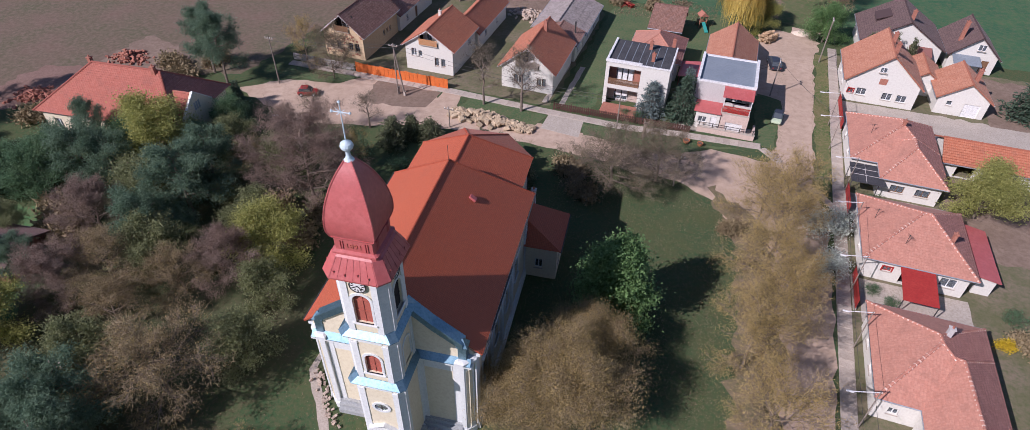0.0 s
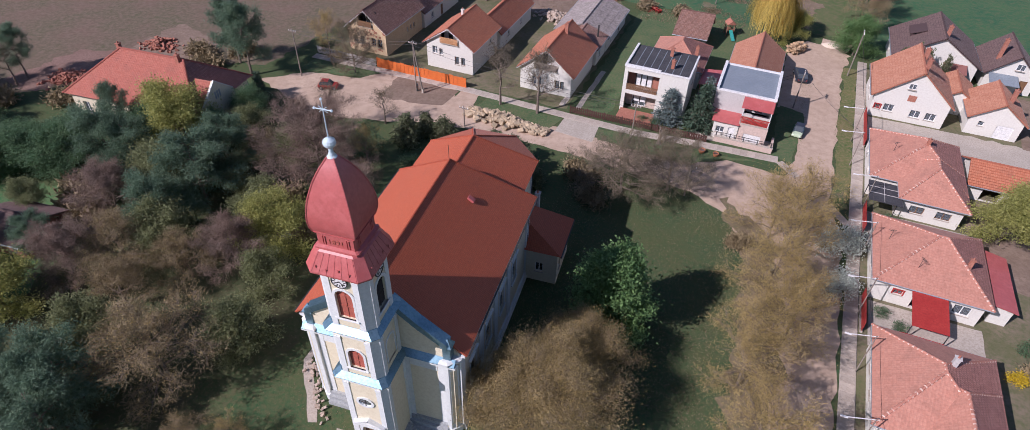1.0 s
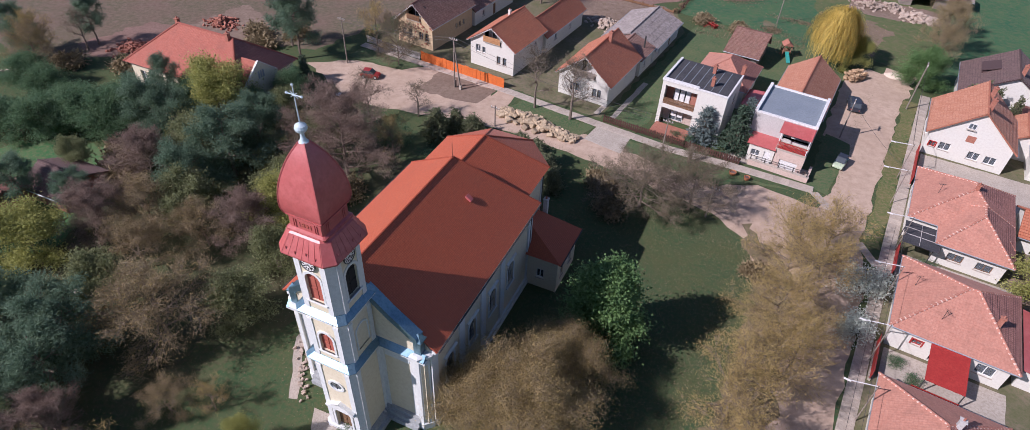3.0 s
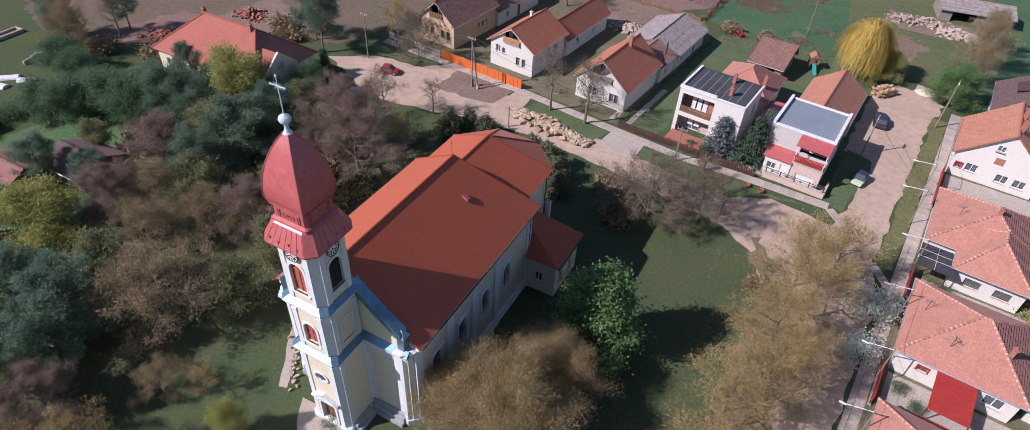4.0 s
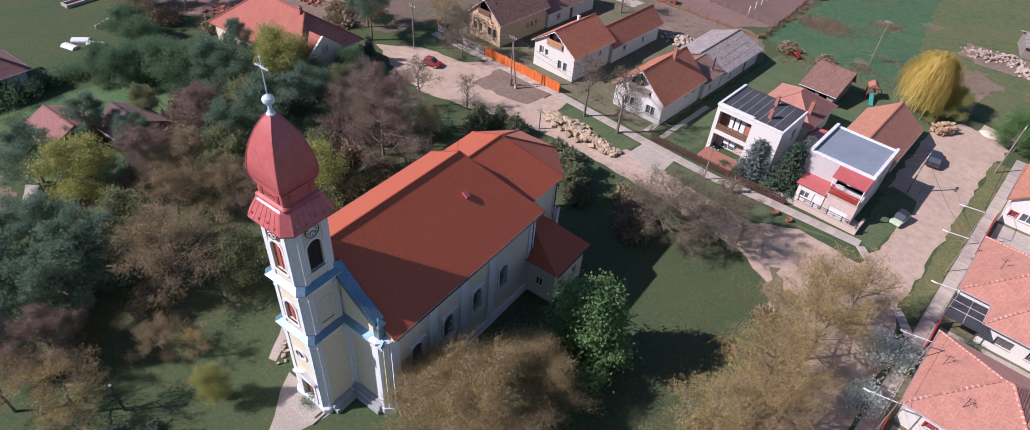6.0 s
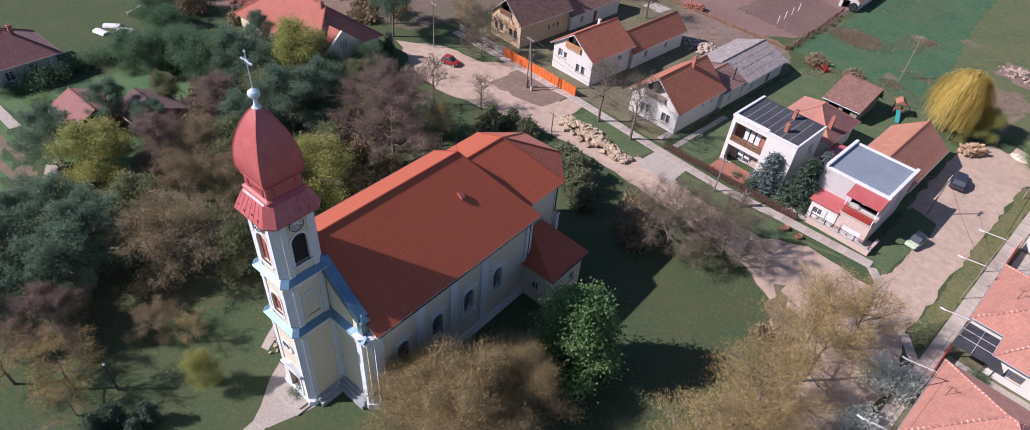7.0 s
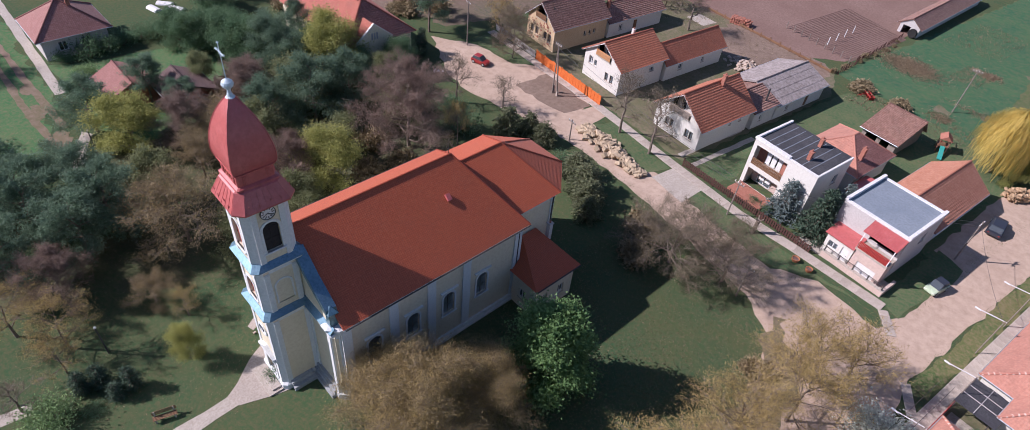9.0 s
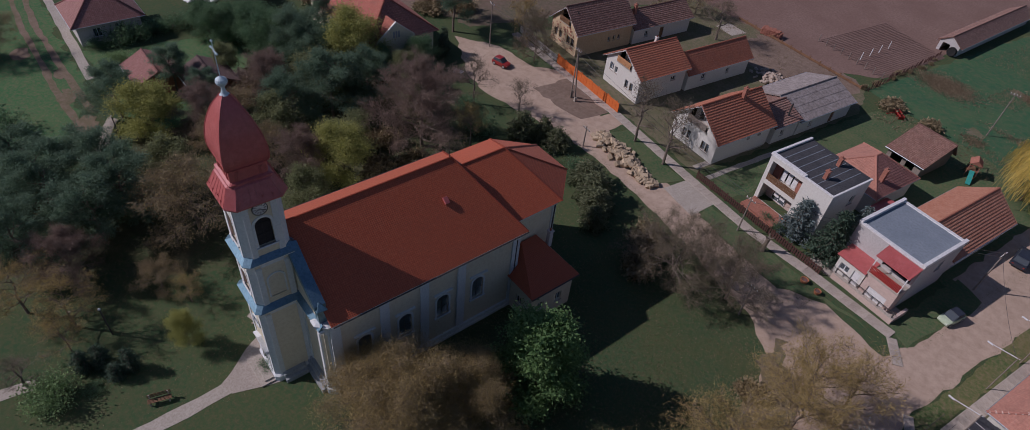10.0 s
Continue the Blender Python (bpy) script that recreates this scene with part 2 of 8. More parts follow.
CARGLASS = glass_mat("car_glass", (0.1, 0.12, 0.14), 0.3)
RUBBER = mat("rubber", (0.02, 0.02, 0.02), (0.03, 0.03, 0.03), rough=0.9)
CARGREEN = mat("pale_green_car_paint", (0.52, 0.62, 0.44), (0.48, 0.58, 0.41), rough=0.3, bump=0.0, spec=0.5)
CARDARK = mat("dark_car_paint", (0.03, 0.035, 0.05), (0.04, 0.045, 0.06), rough=0.3, bump=0.0, spec=0.6)
CARRED = mat("red_car_paint", (0.36, 0.03, 0.028), (0.31, 0.028, 0.025), rough=0.35, bump=0.0, spec=0.6)

T_CHURCH = tile_mat("church_roof_tile", (0.45, 0.10, 0.045), (0.485, 0.12, 0.056), (0.35, 0.074, 0.036), wide=0.17, high=0.165, stained=0.12, rough=0.62, bump=0.3, spec=0.35, dust=0.12)
T_ORANGE = tile_mat("orange_pantile", (0.45, 0.16, 0.09), (0.51, 0.205, 0.12), (0.36, 0.12, 0.072), wide=0.22, high=0.36, stained=0.55, stain=(0.24, 0.12, 0.09))
T_PALE = tile_mat("pale_pantile", (0.44, 0.205, 0.15), (0.475, 0.235, 0.175), (0.425, 0.195, 0.143), wide=0.24, high=0.3, stained=0.85, stain=(0.29, 0.145, 0.11), bump=0.2)
T_DUSK = tile_mat("dusty_red_tile", (0.29, 0.135, 0.115), (0.35, 0.18, 0.155), (0.24, 0.105, 0.09), wide=0.24, high=0.3, stained=0.5, stain=(0.22, 0.12, 0.10), bump=0.3)
T_PEACH = tile_mat("sun_bleached_tile", (0.44, 0.195, 0.12), (0.50, 0.25, 0.165), (0.35, 0.14, 0.09), wide=0.24, high=0.36, stained=0.7, stain=(0.34, 0.12, 0.07))
# Darker tile, laid on east slopes only.
T_EAST = tile_mat("dark_east_tile", (0.29, 0.135, 0.11), (0.36, 0.18, 0.15), (0.16, 0.07, 0.06), wide=0.24, high=0.36, stained=0.5, stain=(0.16, 0.09, 0.08), bump=0.5)
CAP = mat("pale_mortar", (0.60, 0.44, 0.37), (0.70, 0.55, 0.47), (0.50, 0.32, 0.26), scale=2.0, fine=5, rough=0.9, spread=0.5)
CAP_TILE = mat("ridge_tile", (0.43, 0.19, 0.14), (0.48, 0.23, 0.17), (0.38, 0.16, 0.12), scale=1.5, fine=6, rough=0.85, per_island=0.15)
T_BROWN = tile_mat("old_brown_tile", (0.25, 0.135, 0.105), (0.36, 0.22, 0.175), (0.16, 0.085, 0.068), wide=0.26, high=0.33, stained=0.4)
T_RED = tile_mat("faded_red_tile", (0.37, 0.118, 0.083), (0.41, 0.145, 0.105), (0.32, 0.10, 0.072), wide=0.26, high=0.33, stained=0.45, stain=(0.2, 0.10, 0.08))
T_DARK = tile_mat("dark_brown_tile", (0.13, 0.085, 0.08), (0.18, 0.12, 0.11), (0.08, 0.05, 0.05), wide=0.26, high=0.33, stained=0.4)

# ---- mesh tools ----
S_AXIS = radians(-13.8)


VILLAGE = Matrix.Rotation(S_AXIS, 4, "Z")


def lay(u, v):
    """The village plan was paced out with a slight stretch towards the east: this takes it out."""
    k = 0.000412 * u
    return u * (1.0074 + k) - 0.0004 * v - 0.2, v * (1.0108 + k) - 0.0037 * u + 0.19


def street(u, v, z=0.0, turn=0.0):
    """A pose in the village's own axes: u along the cross street, v along the side street."""
    x, y = lay(u, v)
    return VILLAGE @ Matrix.Translation((x, y, z)) @ Matrix.Rotation(0.0002 * v - 0.0018, 4, "Z") @ Matrix.Diagonal((1.0074 + 0.000824 * u, 1.0108 + 0.000412 * u, 1.0, 1.0)) @ Matrix.Rotation(radians(turn), 4, "Z")


def mesh_of(bm, name, material):
    me = bpy.data.meshes.new(name)
    bm.to_mesh(me)
    bm.free()
    for one in material if isinstance(material, (list, tuple)) else [material]:
        me.materials.append(one)
    return me


def part(name, bm, material, parent, label="", kind=""):
    ob = new(name, mesh_of(bm, name, material))
    ob.parent = parent
    return tagged(ob, label, kind=kind)


def thing(name, m, label, category, group="", kind=""):
    ob = new(name)
    ob.empty_display_size = 0.3
    ob.matrix_basis = m
    return tagged(ob, label, category, group, kind)


def solid(name, bm, material, m, label, category, group="", kind=""):
    ob = new(name, mesh_of(bm, name, material))
    ob.matrix_basis = m
    return tagged(ob, label, category, group, kind)


def box(bm, x0, x1, y0, y1, z0, z1, bevel=0.0, m=None):
    vs = [bm.verts.new((x, y, z)) for z in (z0, z1) for y in (y0, y1) for x in (x0, x1)]
    fs = [bm.faces.new([vs[i] for i in f]) for f in ((0, 2, 3, 1), (4, 5, 7, 6), (0, 1, 5, 4), (2, 6, 7, 3), (0, 4, 6, 2), (1, 3, 7, 5))]
    if bevel:
        out = bmesh.ops.bevel(bm, geom=list({e for f in fs for e in f.edges}), offset=bevel, segments=1, affect="EDGES")
        vs = list({v for f in out["faces"] for v in f.verts} | {v for v in vs if v.is_valid})
    if m is not None:
        bmesh.ops.transform(bm, matrix=m, verts=[v for v in vs if v.is_valid])
    return bm


def boxes(*rows, bevel=0.0):
    bm = bmesh.new()
    for r in rows:
        box(bm, *r, bevel=bevel)
    return bm


def prism(bm, pts, z0, z1):
    """An upright prism over a ground outline (anticlockwise)."""
    lo = [bm.verts.new((x, y, z0)) for x, y in pts]
    hi = [bm.verts.new((x, y, z1)) for x, y in pts]
    k = len(pts)
    bm.faces.new(hi), bm.faces.new(lo[::-1])
    for i in range(k):
        bm.faces.new((lo[i], lo[(i + 1) % k], hi[(i + 1) % k], hi[i]))
    return bm


def loft(bm, rings, cap=True):
    """Skin over rings of equal counts of points."""
    rows = [[bm.verts.new(p) for p in r] for r in rings]
    k = len(rows[0])
    for a, b in zip(rows, rows[1:]):
        for i in range(k):
            bm.faces.new((a[i], a[(i + 1) % k], b[(i + 1) % k], b[i]))
    if cap:
        bm.faces.new(rows[0][::-1]), bm.faces.new(rows[-1])
    return bm


def ring(r, z, k=12, x=0.0, y=0.0, turn=0.0):
    return [(x + r * math.cos(turn + 2 * math.pi * i / k), y + r * math.sin(turn + 2 * math.pi * i / k), z) for i in range(k)]


def square(h, z, x=0.0, y=0.0, hy=None):
    hy = h if hy is None else hy
    return [(x - h, y - hy, z), (x + h, y - hy, z), (x + h, y + hy, z), (x - h, y + hy, z)]


def tube(bm, p, q, r0, r1=None, k=6):
    p, q = Vector(p), Vector(q)
    d = (q - p).normalized()
    side = d.orthogonal().normalized()
    up = d.cross(side)
    rings = []
    for at, r in ((p, r0), (q, r0 if r1 is None else r1)):
        rings.append([at + side * (r * math.cos(2 * math.pi * i / k)) + up * (r * math.sin(2 * math.pi * i / k)) for i in range(k)])
    return loft(bm, rings)


def slab_prism(bm, pts, normal, depth):
    """A flat polygon in space thickened along normal."""
    nrm = Vector(normal) * depth
    a = [bm.verts.new(p) for p in pts]
    b = [bm.verts.new(Vector(p) + nrm) for p in pts]
    k = len(pts)
    bm.faces.new(a[::-1]), bm.faces.new(b)
    for i in range(k):
        bm.faces.new((a[i], a[(i + 1) % k], b[(i + 1) % k], b[i]))
    bmesh.ops.recalc_face_normals(bm, faces=bm.faces[:])
    return bm


def roof_slope(p0, p1, r1, r0, course=0.36, lift=0.045, thick=0.12, sag=0.0, rng=None):
    """One slope of a roof: eave p0 to p1, ridge r0 to r1 (above p0 and p1), in stepped courses with UV in metres."""
    p0, p1, r0, r1 = (Vector(p) for p in (p0, p1, r0, r1))
    bm = bmesh.new()
    uv = bm.loops.layers.uv.new("uv")
    along = (p1 - p0).normalized()
    mid_e, mid_r = (p0 + p1) / 2, (r0 + r1) / 2
    up = (mid_r - mid_e) - along * (mid_r - mid_e).dot(along)
    length = up.length
    up.normalize()
    nrm = along.cross(up).normalized()
    if nrm.z < 0:
        nrm = -nrm
    count = max(2, round(length / course))

    def face(vs):
        f = bm.faces.new(vs)
        for lp in f.loops:
            d = lp.vert.co - p0
            lp[uv].uv = (d.dot(along), d.dot(up))
        return f

    last = None
    for i in range(count):
        s, e = i / count, (i + 1) / count
        a, b = p0.lerp(r0, s), p1.lerp(r1, s)
        c, d = p1.lerp(r1, e), p0.lerp(r0, e)
        va, vb = bm.verts.new(a + nrm * lift), bm.verts.new(b + nrm * lift)
        if (c - d).length < 0.02:
            vc = bm.verts.new(c)
            face([va, vb, vc])
            top = None
        else:
            vc, vd = bm.verts.new(c), bm.verts.new(d)
            face([va, vb, vc, vd])
            top = (vd, vc)
        if last:
            face([last[0], last[1], vb, va])
        else:
            x, y = bm.verts.new(a - nrm * thick), bm.verts.new(b - nrm * thick)
            face([x, y, vb, va])
        last = top
    under = [bm.verts.new(p - nrm * thick) for p in ((p0, p1, r1, r0) if (r1 - r0).length > 0.02 else (p0, p1, r1))]
    face(under[::-1])
    for s, t in (((p0, r0)), ((p1, r1))):
        face([bm.verts.new(s - nrm * thick), bm.verts.new(t - nrm * thick), bm.verts.new(t), bm.verts.new(s + nrm * lift)])
    bmesh.ops.recalc_face_normals(bm, faces=bm.faces[:])
    return bm


def ridge_tiles(lines, r=0.13, step=0.4):
    """Half-round cap tiles laid along ridges and hips."""
    bm = bmesh.new()
    for p, q in lines:
        p, q = Vector(p), Vector(q)
        k = max(1, round((q - p).length / step))
        d = (q - p) / k
        side = d.cross(Vector((0, 0, 1))).normalized()
        up = side.cross(d).normalized()
        for i in range(k):
            rings = []
            for s, rr in ((0.0, r), (1.06, r * 0.78)):
                at = p + d * (i + s)
                rings.append([at + side * (rr * 1.1 * math.cos(w)) + up * (rr * math.sin(w)) for w in (0, 0.8, 1.57, 2.34, 3.14, 4.7)])
            loft(bm, rings)
    bmesh.ops.recalc_face_normals(bm, faces=bm.faces[:])
    return bm


def holed(bm, outer, holes, y0, y1, m):
    """One solid panel in the x-z plane between y0 and y1, with holes through it."""
    loops = [outer, *holes]
    flat = [p for lp in loops for p in lp]
    tris = tessellate_polygon([[Vector((x, z, 0)) for x, z in lp] for lp in loops])
    front = [bm.verts.new(m @ Vector((x, y0, z))) for x, z in flat]
    back = [bm.verts.new(m @ Vector((x, y1, z))) for x, z in flat]
    made = []
    for t in tris:
        if len(set(t)) == 3:
            made.append(bm.faces.new([front[i] for i in t]))
            made.append(bm.faces.new([back[i] for i in t[::-1]]))
    at = 0
    for lp in loops:
        k = len(lp)
        for i in range(k):
            a, b = at + i, at + (i + 1) % k
            made.append(bm.faces.new((front[a], front[b], back[b], back[a])))
        at += k
    bmesh.ops.recalc_face_normals(bm, faces=made)
    return bm


def wall_panel(bm, length, height, thick, holes, m):
    """An upright wall from x 0 to length, outer face at y 0, with rectangular openings (x0, x1, z0, z1) through it."""
    outer = [(0, 0), (length, 0), (length, height), (0, height)]
    rects = [[(a, max(c, 0.01)), (a, d), (b, d), (b, max(c, 0.01))] for a, b, c, d in holes]
    return holed(bm, outer, rects, 0.0, thick, m)


def window(parent, m, w, h, frame_mat=None, bars=1, sill=True, name="window", deep=0.16, glass=None, surround=None):
    """A window in its opening; local x along the wall, y into it, the opening's lower left corner at the origin."""
    frame_mat = frame_mat or WHITEPAINT
    f = 0.07
    rows = [(0, w, deep, deep + 0.06, 0, f), (0, w, deep, deep + 0.06, h - f, h), (0, f, deep, deep + 0.06, f, h - f), (w - f, w, deep, deep + 0.06, f, h - f)]
    for i in range(bars):
        x = w * (i + 1) / (bars + 1)
        rows.append((x - 0.04, x + 0.04, deep - 0.005, deep + 0.055, f, h - f))
    bm = boxes(*rows)
    bmesh.ops.transform(bm, matrix=m, verts=bm.verts[:])
    win = part(name, bm, frame_mat, parent)
    bm = boxes((f, w - f, deep + 0.025, deep + 0.035, f, h - f))
    bmesh.ops.transform(bm, matrix=m, verts=bm.verts[:])
    pane = part("pane", bm, glass or GLASS, win, "dark reflecting glass pane")
    if sill:
        bm = boxes((-0.08, w + 0.08, -0.08, deep, -0.06, -0.004))
        bmesh.ops.transform(bm, matrix=m, verts=bm.verts[:])
        part("sill", bm, CONCRETE, win)
    if surround:
        bm = boxes((-0.14, -0.003, -0.03, 0.02, -0.003, h + 0.14), (w + 0.003, w + 0.14, -0.03, 0.02, -0.003, h + 0.14), (-0.003, w + 0.003, -0.03, 0.02, h + 0.003, h + 0.14))
        bmesh.ops.transform(bm, matrix=m, verts=bm.verts[:])
        part("surround", bm, surround, win)
    return win


FACES = {"S": lambda w, d: (Matrix.Identity(4), w), "E": lambda w, d: (Matrix.Translation((w, 0, 0)) @ Matrix.Rotation(radians(90), 4, "Z"), d),
         "N": lambda w, d: (Matrix.Translation((w, d, 0)) @ Matrix.Rotation(radians(180), 4, "Z"), w), "W": lambda w, d: (Matrix.Translation((0, d, 0)) @ Matrix.Rotation(radians(-90), 4, "Z"), d)}


def walls(parent, w, d, h, material, openings, thick=0.35, z=0.0, skip="", x0=0.0, y0=0.0):
    """Four walls round w by d with their windows and doors: openings are (face, along, sill, width, height, kind)."""
    base = Matrix.Translation((x0, y0, z))
    for face in "SENW":
        if face in skip:
            continue
        m, length = FACES[face](w, d)
        m = base @ m
        mine = [o for o in openings if o[0] == face]
        bm = bmesh.new()
        inset = thick if face in "EW" else 0.0
        wall_panel(bm, length, h, thick, [(o[1], o[1] + o[3], o[2], o[2] + o[4]) for o in mine], m) if not inset else wall_panel(
            bm, length - 2 * inset, h, thick, [(o[1] - inset, o[1] + o[3] - inset, o[2], o[2] + o[4]) for o in mine], m @ Matrix.Translation((inset, 0, 0)))
        part("wall", bm, material, parent)
        for o in mine:
            mo = m @ Matrix.Translation((o[1], 0, o[2]))
            kind = o[5] if len(o) > 5 else "window"
            if kind == "window":
                window(parent, mo, o[3], o[4], bars=1 if o[3] > 0.7 else 0)
            elif kind == "brown":
                window(parent, mo, o[3], o[4], frame_mat=WOOD, bars=1 if o[3] > 0.7 else 0)
            elif kind == "red":
                window(parent, mo, o[3], o[4], frame_mat=RED_PAINT, bars=1, surround=RED_PAINT)
            elif kind == "door" or kind == "whitedoor":
                bm = boxes((0.0, o[3], 0.1, 0.16, 0, o[4]), (0.12, o[3] - 0.12, 0.08, 0.1, 0.15, o[4] * 0.45), (0.12, o[3] - 0.12, 0.08, 0.1, o[4] * 0.52, o[4] - 0.15))
                bmesh.ops.transform(bm, matrix=mo, verts=bm.verts[:])
                dr = part("door", bm, WOOD if kind == "door" else WHITEPAINT, parent)
                bm = boxes((o[3] - 0.14, o[3] - 0.08, 0.02, 0.08, 1.0, 1.04))
                bmesh.ops.transform(bm, matrix=mo, verts=bm.verts[:])
                part("door_handle", bm, IRON, dr)
            elif kind == "garage":
                bm = bmesh.new()
                for i in range(5):
                    box(bm, 0, o[3], 0.1, 0.15, i * o[4] / 5 + 0.01, (i + 1) * o[4] / 5 - 0.01)
                bmesh.ops.transform(bm, matrix=mo, verts=bm.verts[:])
                part("garage_door", bm, WHITEPAINT, parent)


def gable_wall(parent, pts, normal, thick, material):
    part("gable", slab_prism(bmesh.new(), pts, normal, thick), material, parent)


def gutter(parent, p, q, m=None):
    part("gutter", tube(bmesh.new(), p, q, 0.07, k=6), m or SILVER, parent)


def mortar_dabs(lines, r=0.1, step=0.45):
    """Mortar squeezed out at every joint between the cap tiles."""
    bm = bmesh.new()
    for p, q in lines:
        p, q = Vector(p), Vector(q)
        k = max(1, round((q - p).length / step))
        d = (q - p) / k
        side = d.cross(Vector((0, 0, 1))).normalized()
        up = side.cross(d).normalized()
        for i in range(k):
            rings = []
            for s, rr in ((0.3, r * 0.9), (0.36, r * 1.12), (0.62, r * 1.08), (0.68, r * 0.86)):
                at = p + d * (i + s)
                rings.append([at + side * (rr * 1.35 * math.cos(w)) + up * (rr * math.sin(w)) for w in (0, 0.8, 1.57, 2.34, 3.14, 4.7)])
            loft(bm, rings)
    bmesh.ops.recalc_face_normals(bm, faces=bm.faces[:])
    return bm


def gable_roof(parent, w, d, eave, ridge, tiles, over=0.45, axis="v", x0=0.0, y0=0.0, over_end=0.4, course=0.36, wall_mat=None, thick=0.35, ends="SN", caps=None, ridge_at=0.5, lift=0.085):
    """A gable roof over w by d; axis v: the ridge runs along y."""
    if axis == "v":
        rx = x0 + w * ridge_at
        slopes = []
        for sgn, edge in ((-1, x0), (1, x0 + w)):
            run = abs(rx - edge)
            drop = (ridge - eave) / run * over
            pe = edge + sgn * over
            p0, p1 = (pe, y0 - over_end, eave - drop), (pe, y0 + d + over_end, eave - drop)
            r0, r1 = (rx, y0 - over_end, ridge), (rx, y0 + d + over_end, ridge)
            part("roof", roof_slope(p0, p1, r1, r0, course, lift), tiles, parent)
            gutter(parent, (pe + sgn * 0.06, y0 - over_end, eave - drop - 0.04), (pe + sgn * 0.06, y0 + d + over_end, eave - drop - 0.04))
        part("ridge_cap", ridge_tiles([((rx, y0 - over_end, ridge + 0.03), (rx, y0 + d + over_end, ridge + 0.03))]), caps or tiles, parent, kind="stuff")
        if wall_mat:
            for e in ends:
                y = y0 if e == "S" else y0 + d - thick
                gable_wall(parent, [(x0, y, eave), (x0 + w, y, eave), (rx, y, ridge - 0.12)], (0, 1, 0), thick, wall_mat)
    else:
        ry = y0 + d * ridge_at
        for sgn, edge in ((-1, y0), (1, y0 + d)):
            run = abs(ry - edge)
            drop = (ridge - eave) / run * over
            pe = edge + sgn * over
            p0, p1 = (x0 - over_end, pe, eave - drop), (x0 + w + over_end, pe, eave - drop)
            r0, r1 = (x0 - over_end, ry, ridge), (x0 + w + over_end, ry, ridge)
            part("roof", roof_slope(p0, p1, r1, r0, course, lift), tiles, parent)
            gutter(parent, (x0 - over_end, pe + sgn * 0.06, eave - drop - 0.04), (x0 + w + over_end, pe + sgn * 0.06, eave - drop - 0.04))
        part("ridge_cap", ridge_tiles([((x0 - over_end, ry, ridge + 0.03), (x0 + w + over_end, ry, ridge + 0.03))]), caps or tiles, parent, kind="stuff")
        if wall_mat:
            for e in ends:
                x = x0 if e == "W" else x0 + w - thick
                gable_wall(parent, [(x, y0, eave), (x, y0 + d, eave), (x, ry, ridge - 0.12)], (1, 0, 0), thick, wall_mat)


def hip_roof(parent, x0, x1, y0, y1, eave, ridge, ra, rb, tiles, caps=None, course=0.33, skip="", lift=0.05, east=None):
    """A hipped roof over the eave rectangle with its ridge from ra to rb (x, y); east: a darker, higher-stepped tile
    for the east slope.
    """
    c = [(x0, y0, eave), (x1, y0, eave), (x1, y1, eave), (x0, y1, eave)]
    a, b = (*ra, ridge), (*rb, ridge)
    along_x = abs(rb[0] - ra[0]) > abs(rb[1] - ra[1])
    if along_x:
        faces = {"S": (c[0], c[1], b, a), "E": (c[1], c[2], b, b), "N": (c[2], c[3], a, b), "W": (c[3], c[0], a, a)}
    else:
        faces = {"S": (c[0], c[1], a, a), "E": (c[1], c[2], b, a), "N": (c[2], c[3], b, b), "W": (c[3], c[0], a, b)}
    for k, (p0, p1, r1, r0) in faces.items():
        if k not in skip:
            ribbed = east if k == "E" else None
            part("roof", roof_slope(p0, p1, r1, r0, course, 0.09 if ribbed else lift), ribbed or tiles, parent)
            gutter(parent, Vector(p0) + Vector((0, 0, -0.05)), Vector(p1) + Vector((0, 0, -0.05)))
    hips = [(c[0], a), (c[3], a if along_x else b), (c[1], b if along_x else a), (c[2], b)]
    lines = [*hips, (a, b)] if (Vector(a) - Vector(b)).length > 0.3 else hips
    part("ridge_cap", ridge_tiles(lines), CAP_TILE if caps else tiles, parent, kind="stuff")
    if caps:
        part("ridge_mortar", mortar_dabs(lines), caps, parent, "pale mortar dabs along the ridge", kind="stuff")


def chimney(parent, x, y, z0, z1, s=0.5, material=None):
    bm = boxes((x - s / 2, x + s / 2, y - s / 2, y + s / 2, z0, z1), (x - s / 2 - 0.06, x + s / 2 + 0.06, y - s / 2 - 0.06, y + s / 2 + 0.06, z1, z1 + 0.1), bevel=0.015)
    ch = part("chimney", bm, material or BRICK, parent)
    bm = bmesh.new()
    tube(bm, (x, y, z1 + 0.1), (x, y, z1 + 0.35), s * 0.22, k=8)
    part("chimney_pot", bm, BRICK, ch)


def aerial(parent, x, y, z0, height, turn):
    """A small roof aerial: a mast, a boom and short rods."""
    bm = bmesh.new()
    tube(bm, (0, 0, z0), (0, 0, z0 + height), 0.025, k=5)
    tube(bm, (-0.4, 0, z0 + height - 0.1), (0.35, 0, z0 + height - 0.1), 0.013, k=4)
    for i in range(6):
        w = 0.26 - 0.025 * i
        tube(bm, (-0.38 + 0.13 * i, -w, z0 + height - 0.1), (-0.38 + 0.13 * i, w, z0 + height - 0.1), 0.01, k=4)
    bmesh.ops.transform(bm, matrix=Matrix.Translation((x, y, 0)) @ Matrix.Rotation(turn, 4, "Z"), verts=bm.verts[:])
    part("aerial", bm, IRON, parent, "thin dark roof aerial")


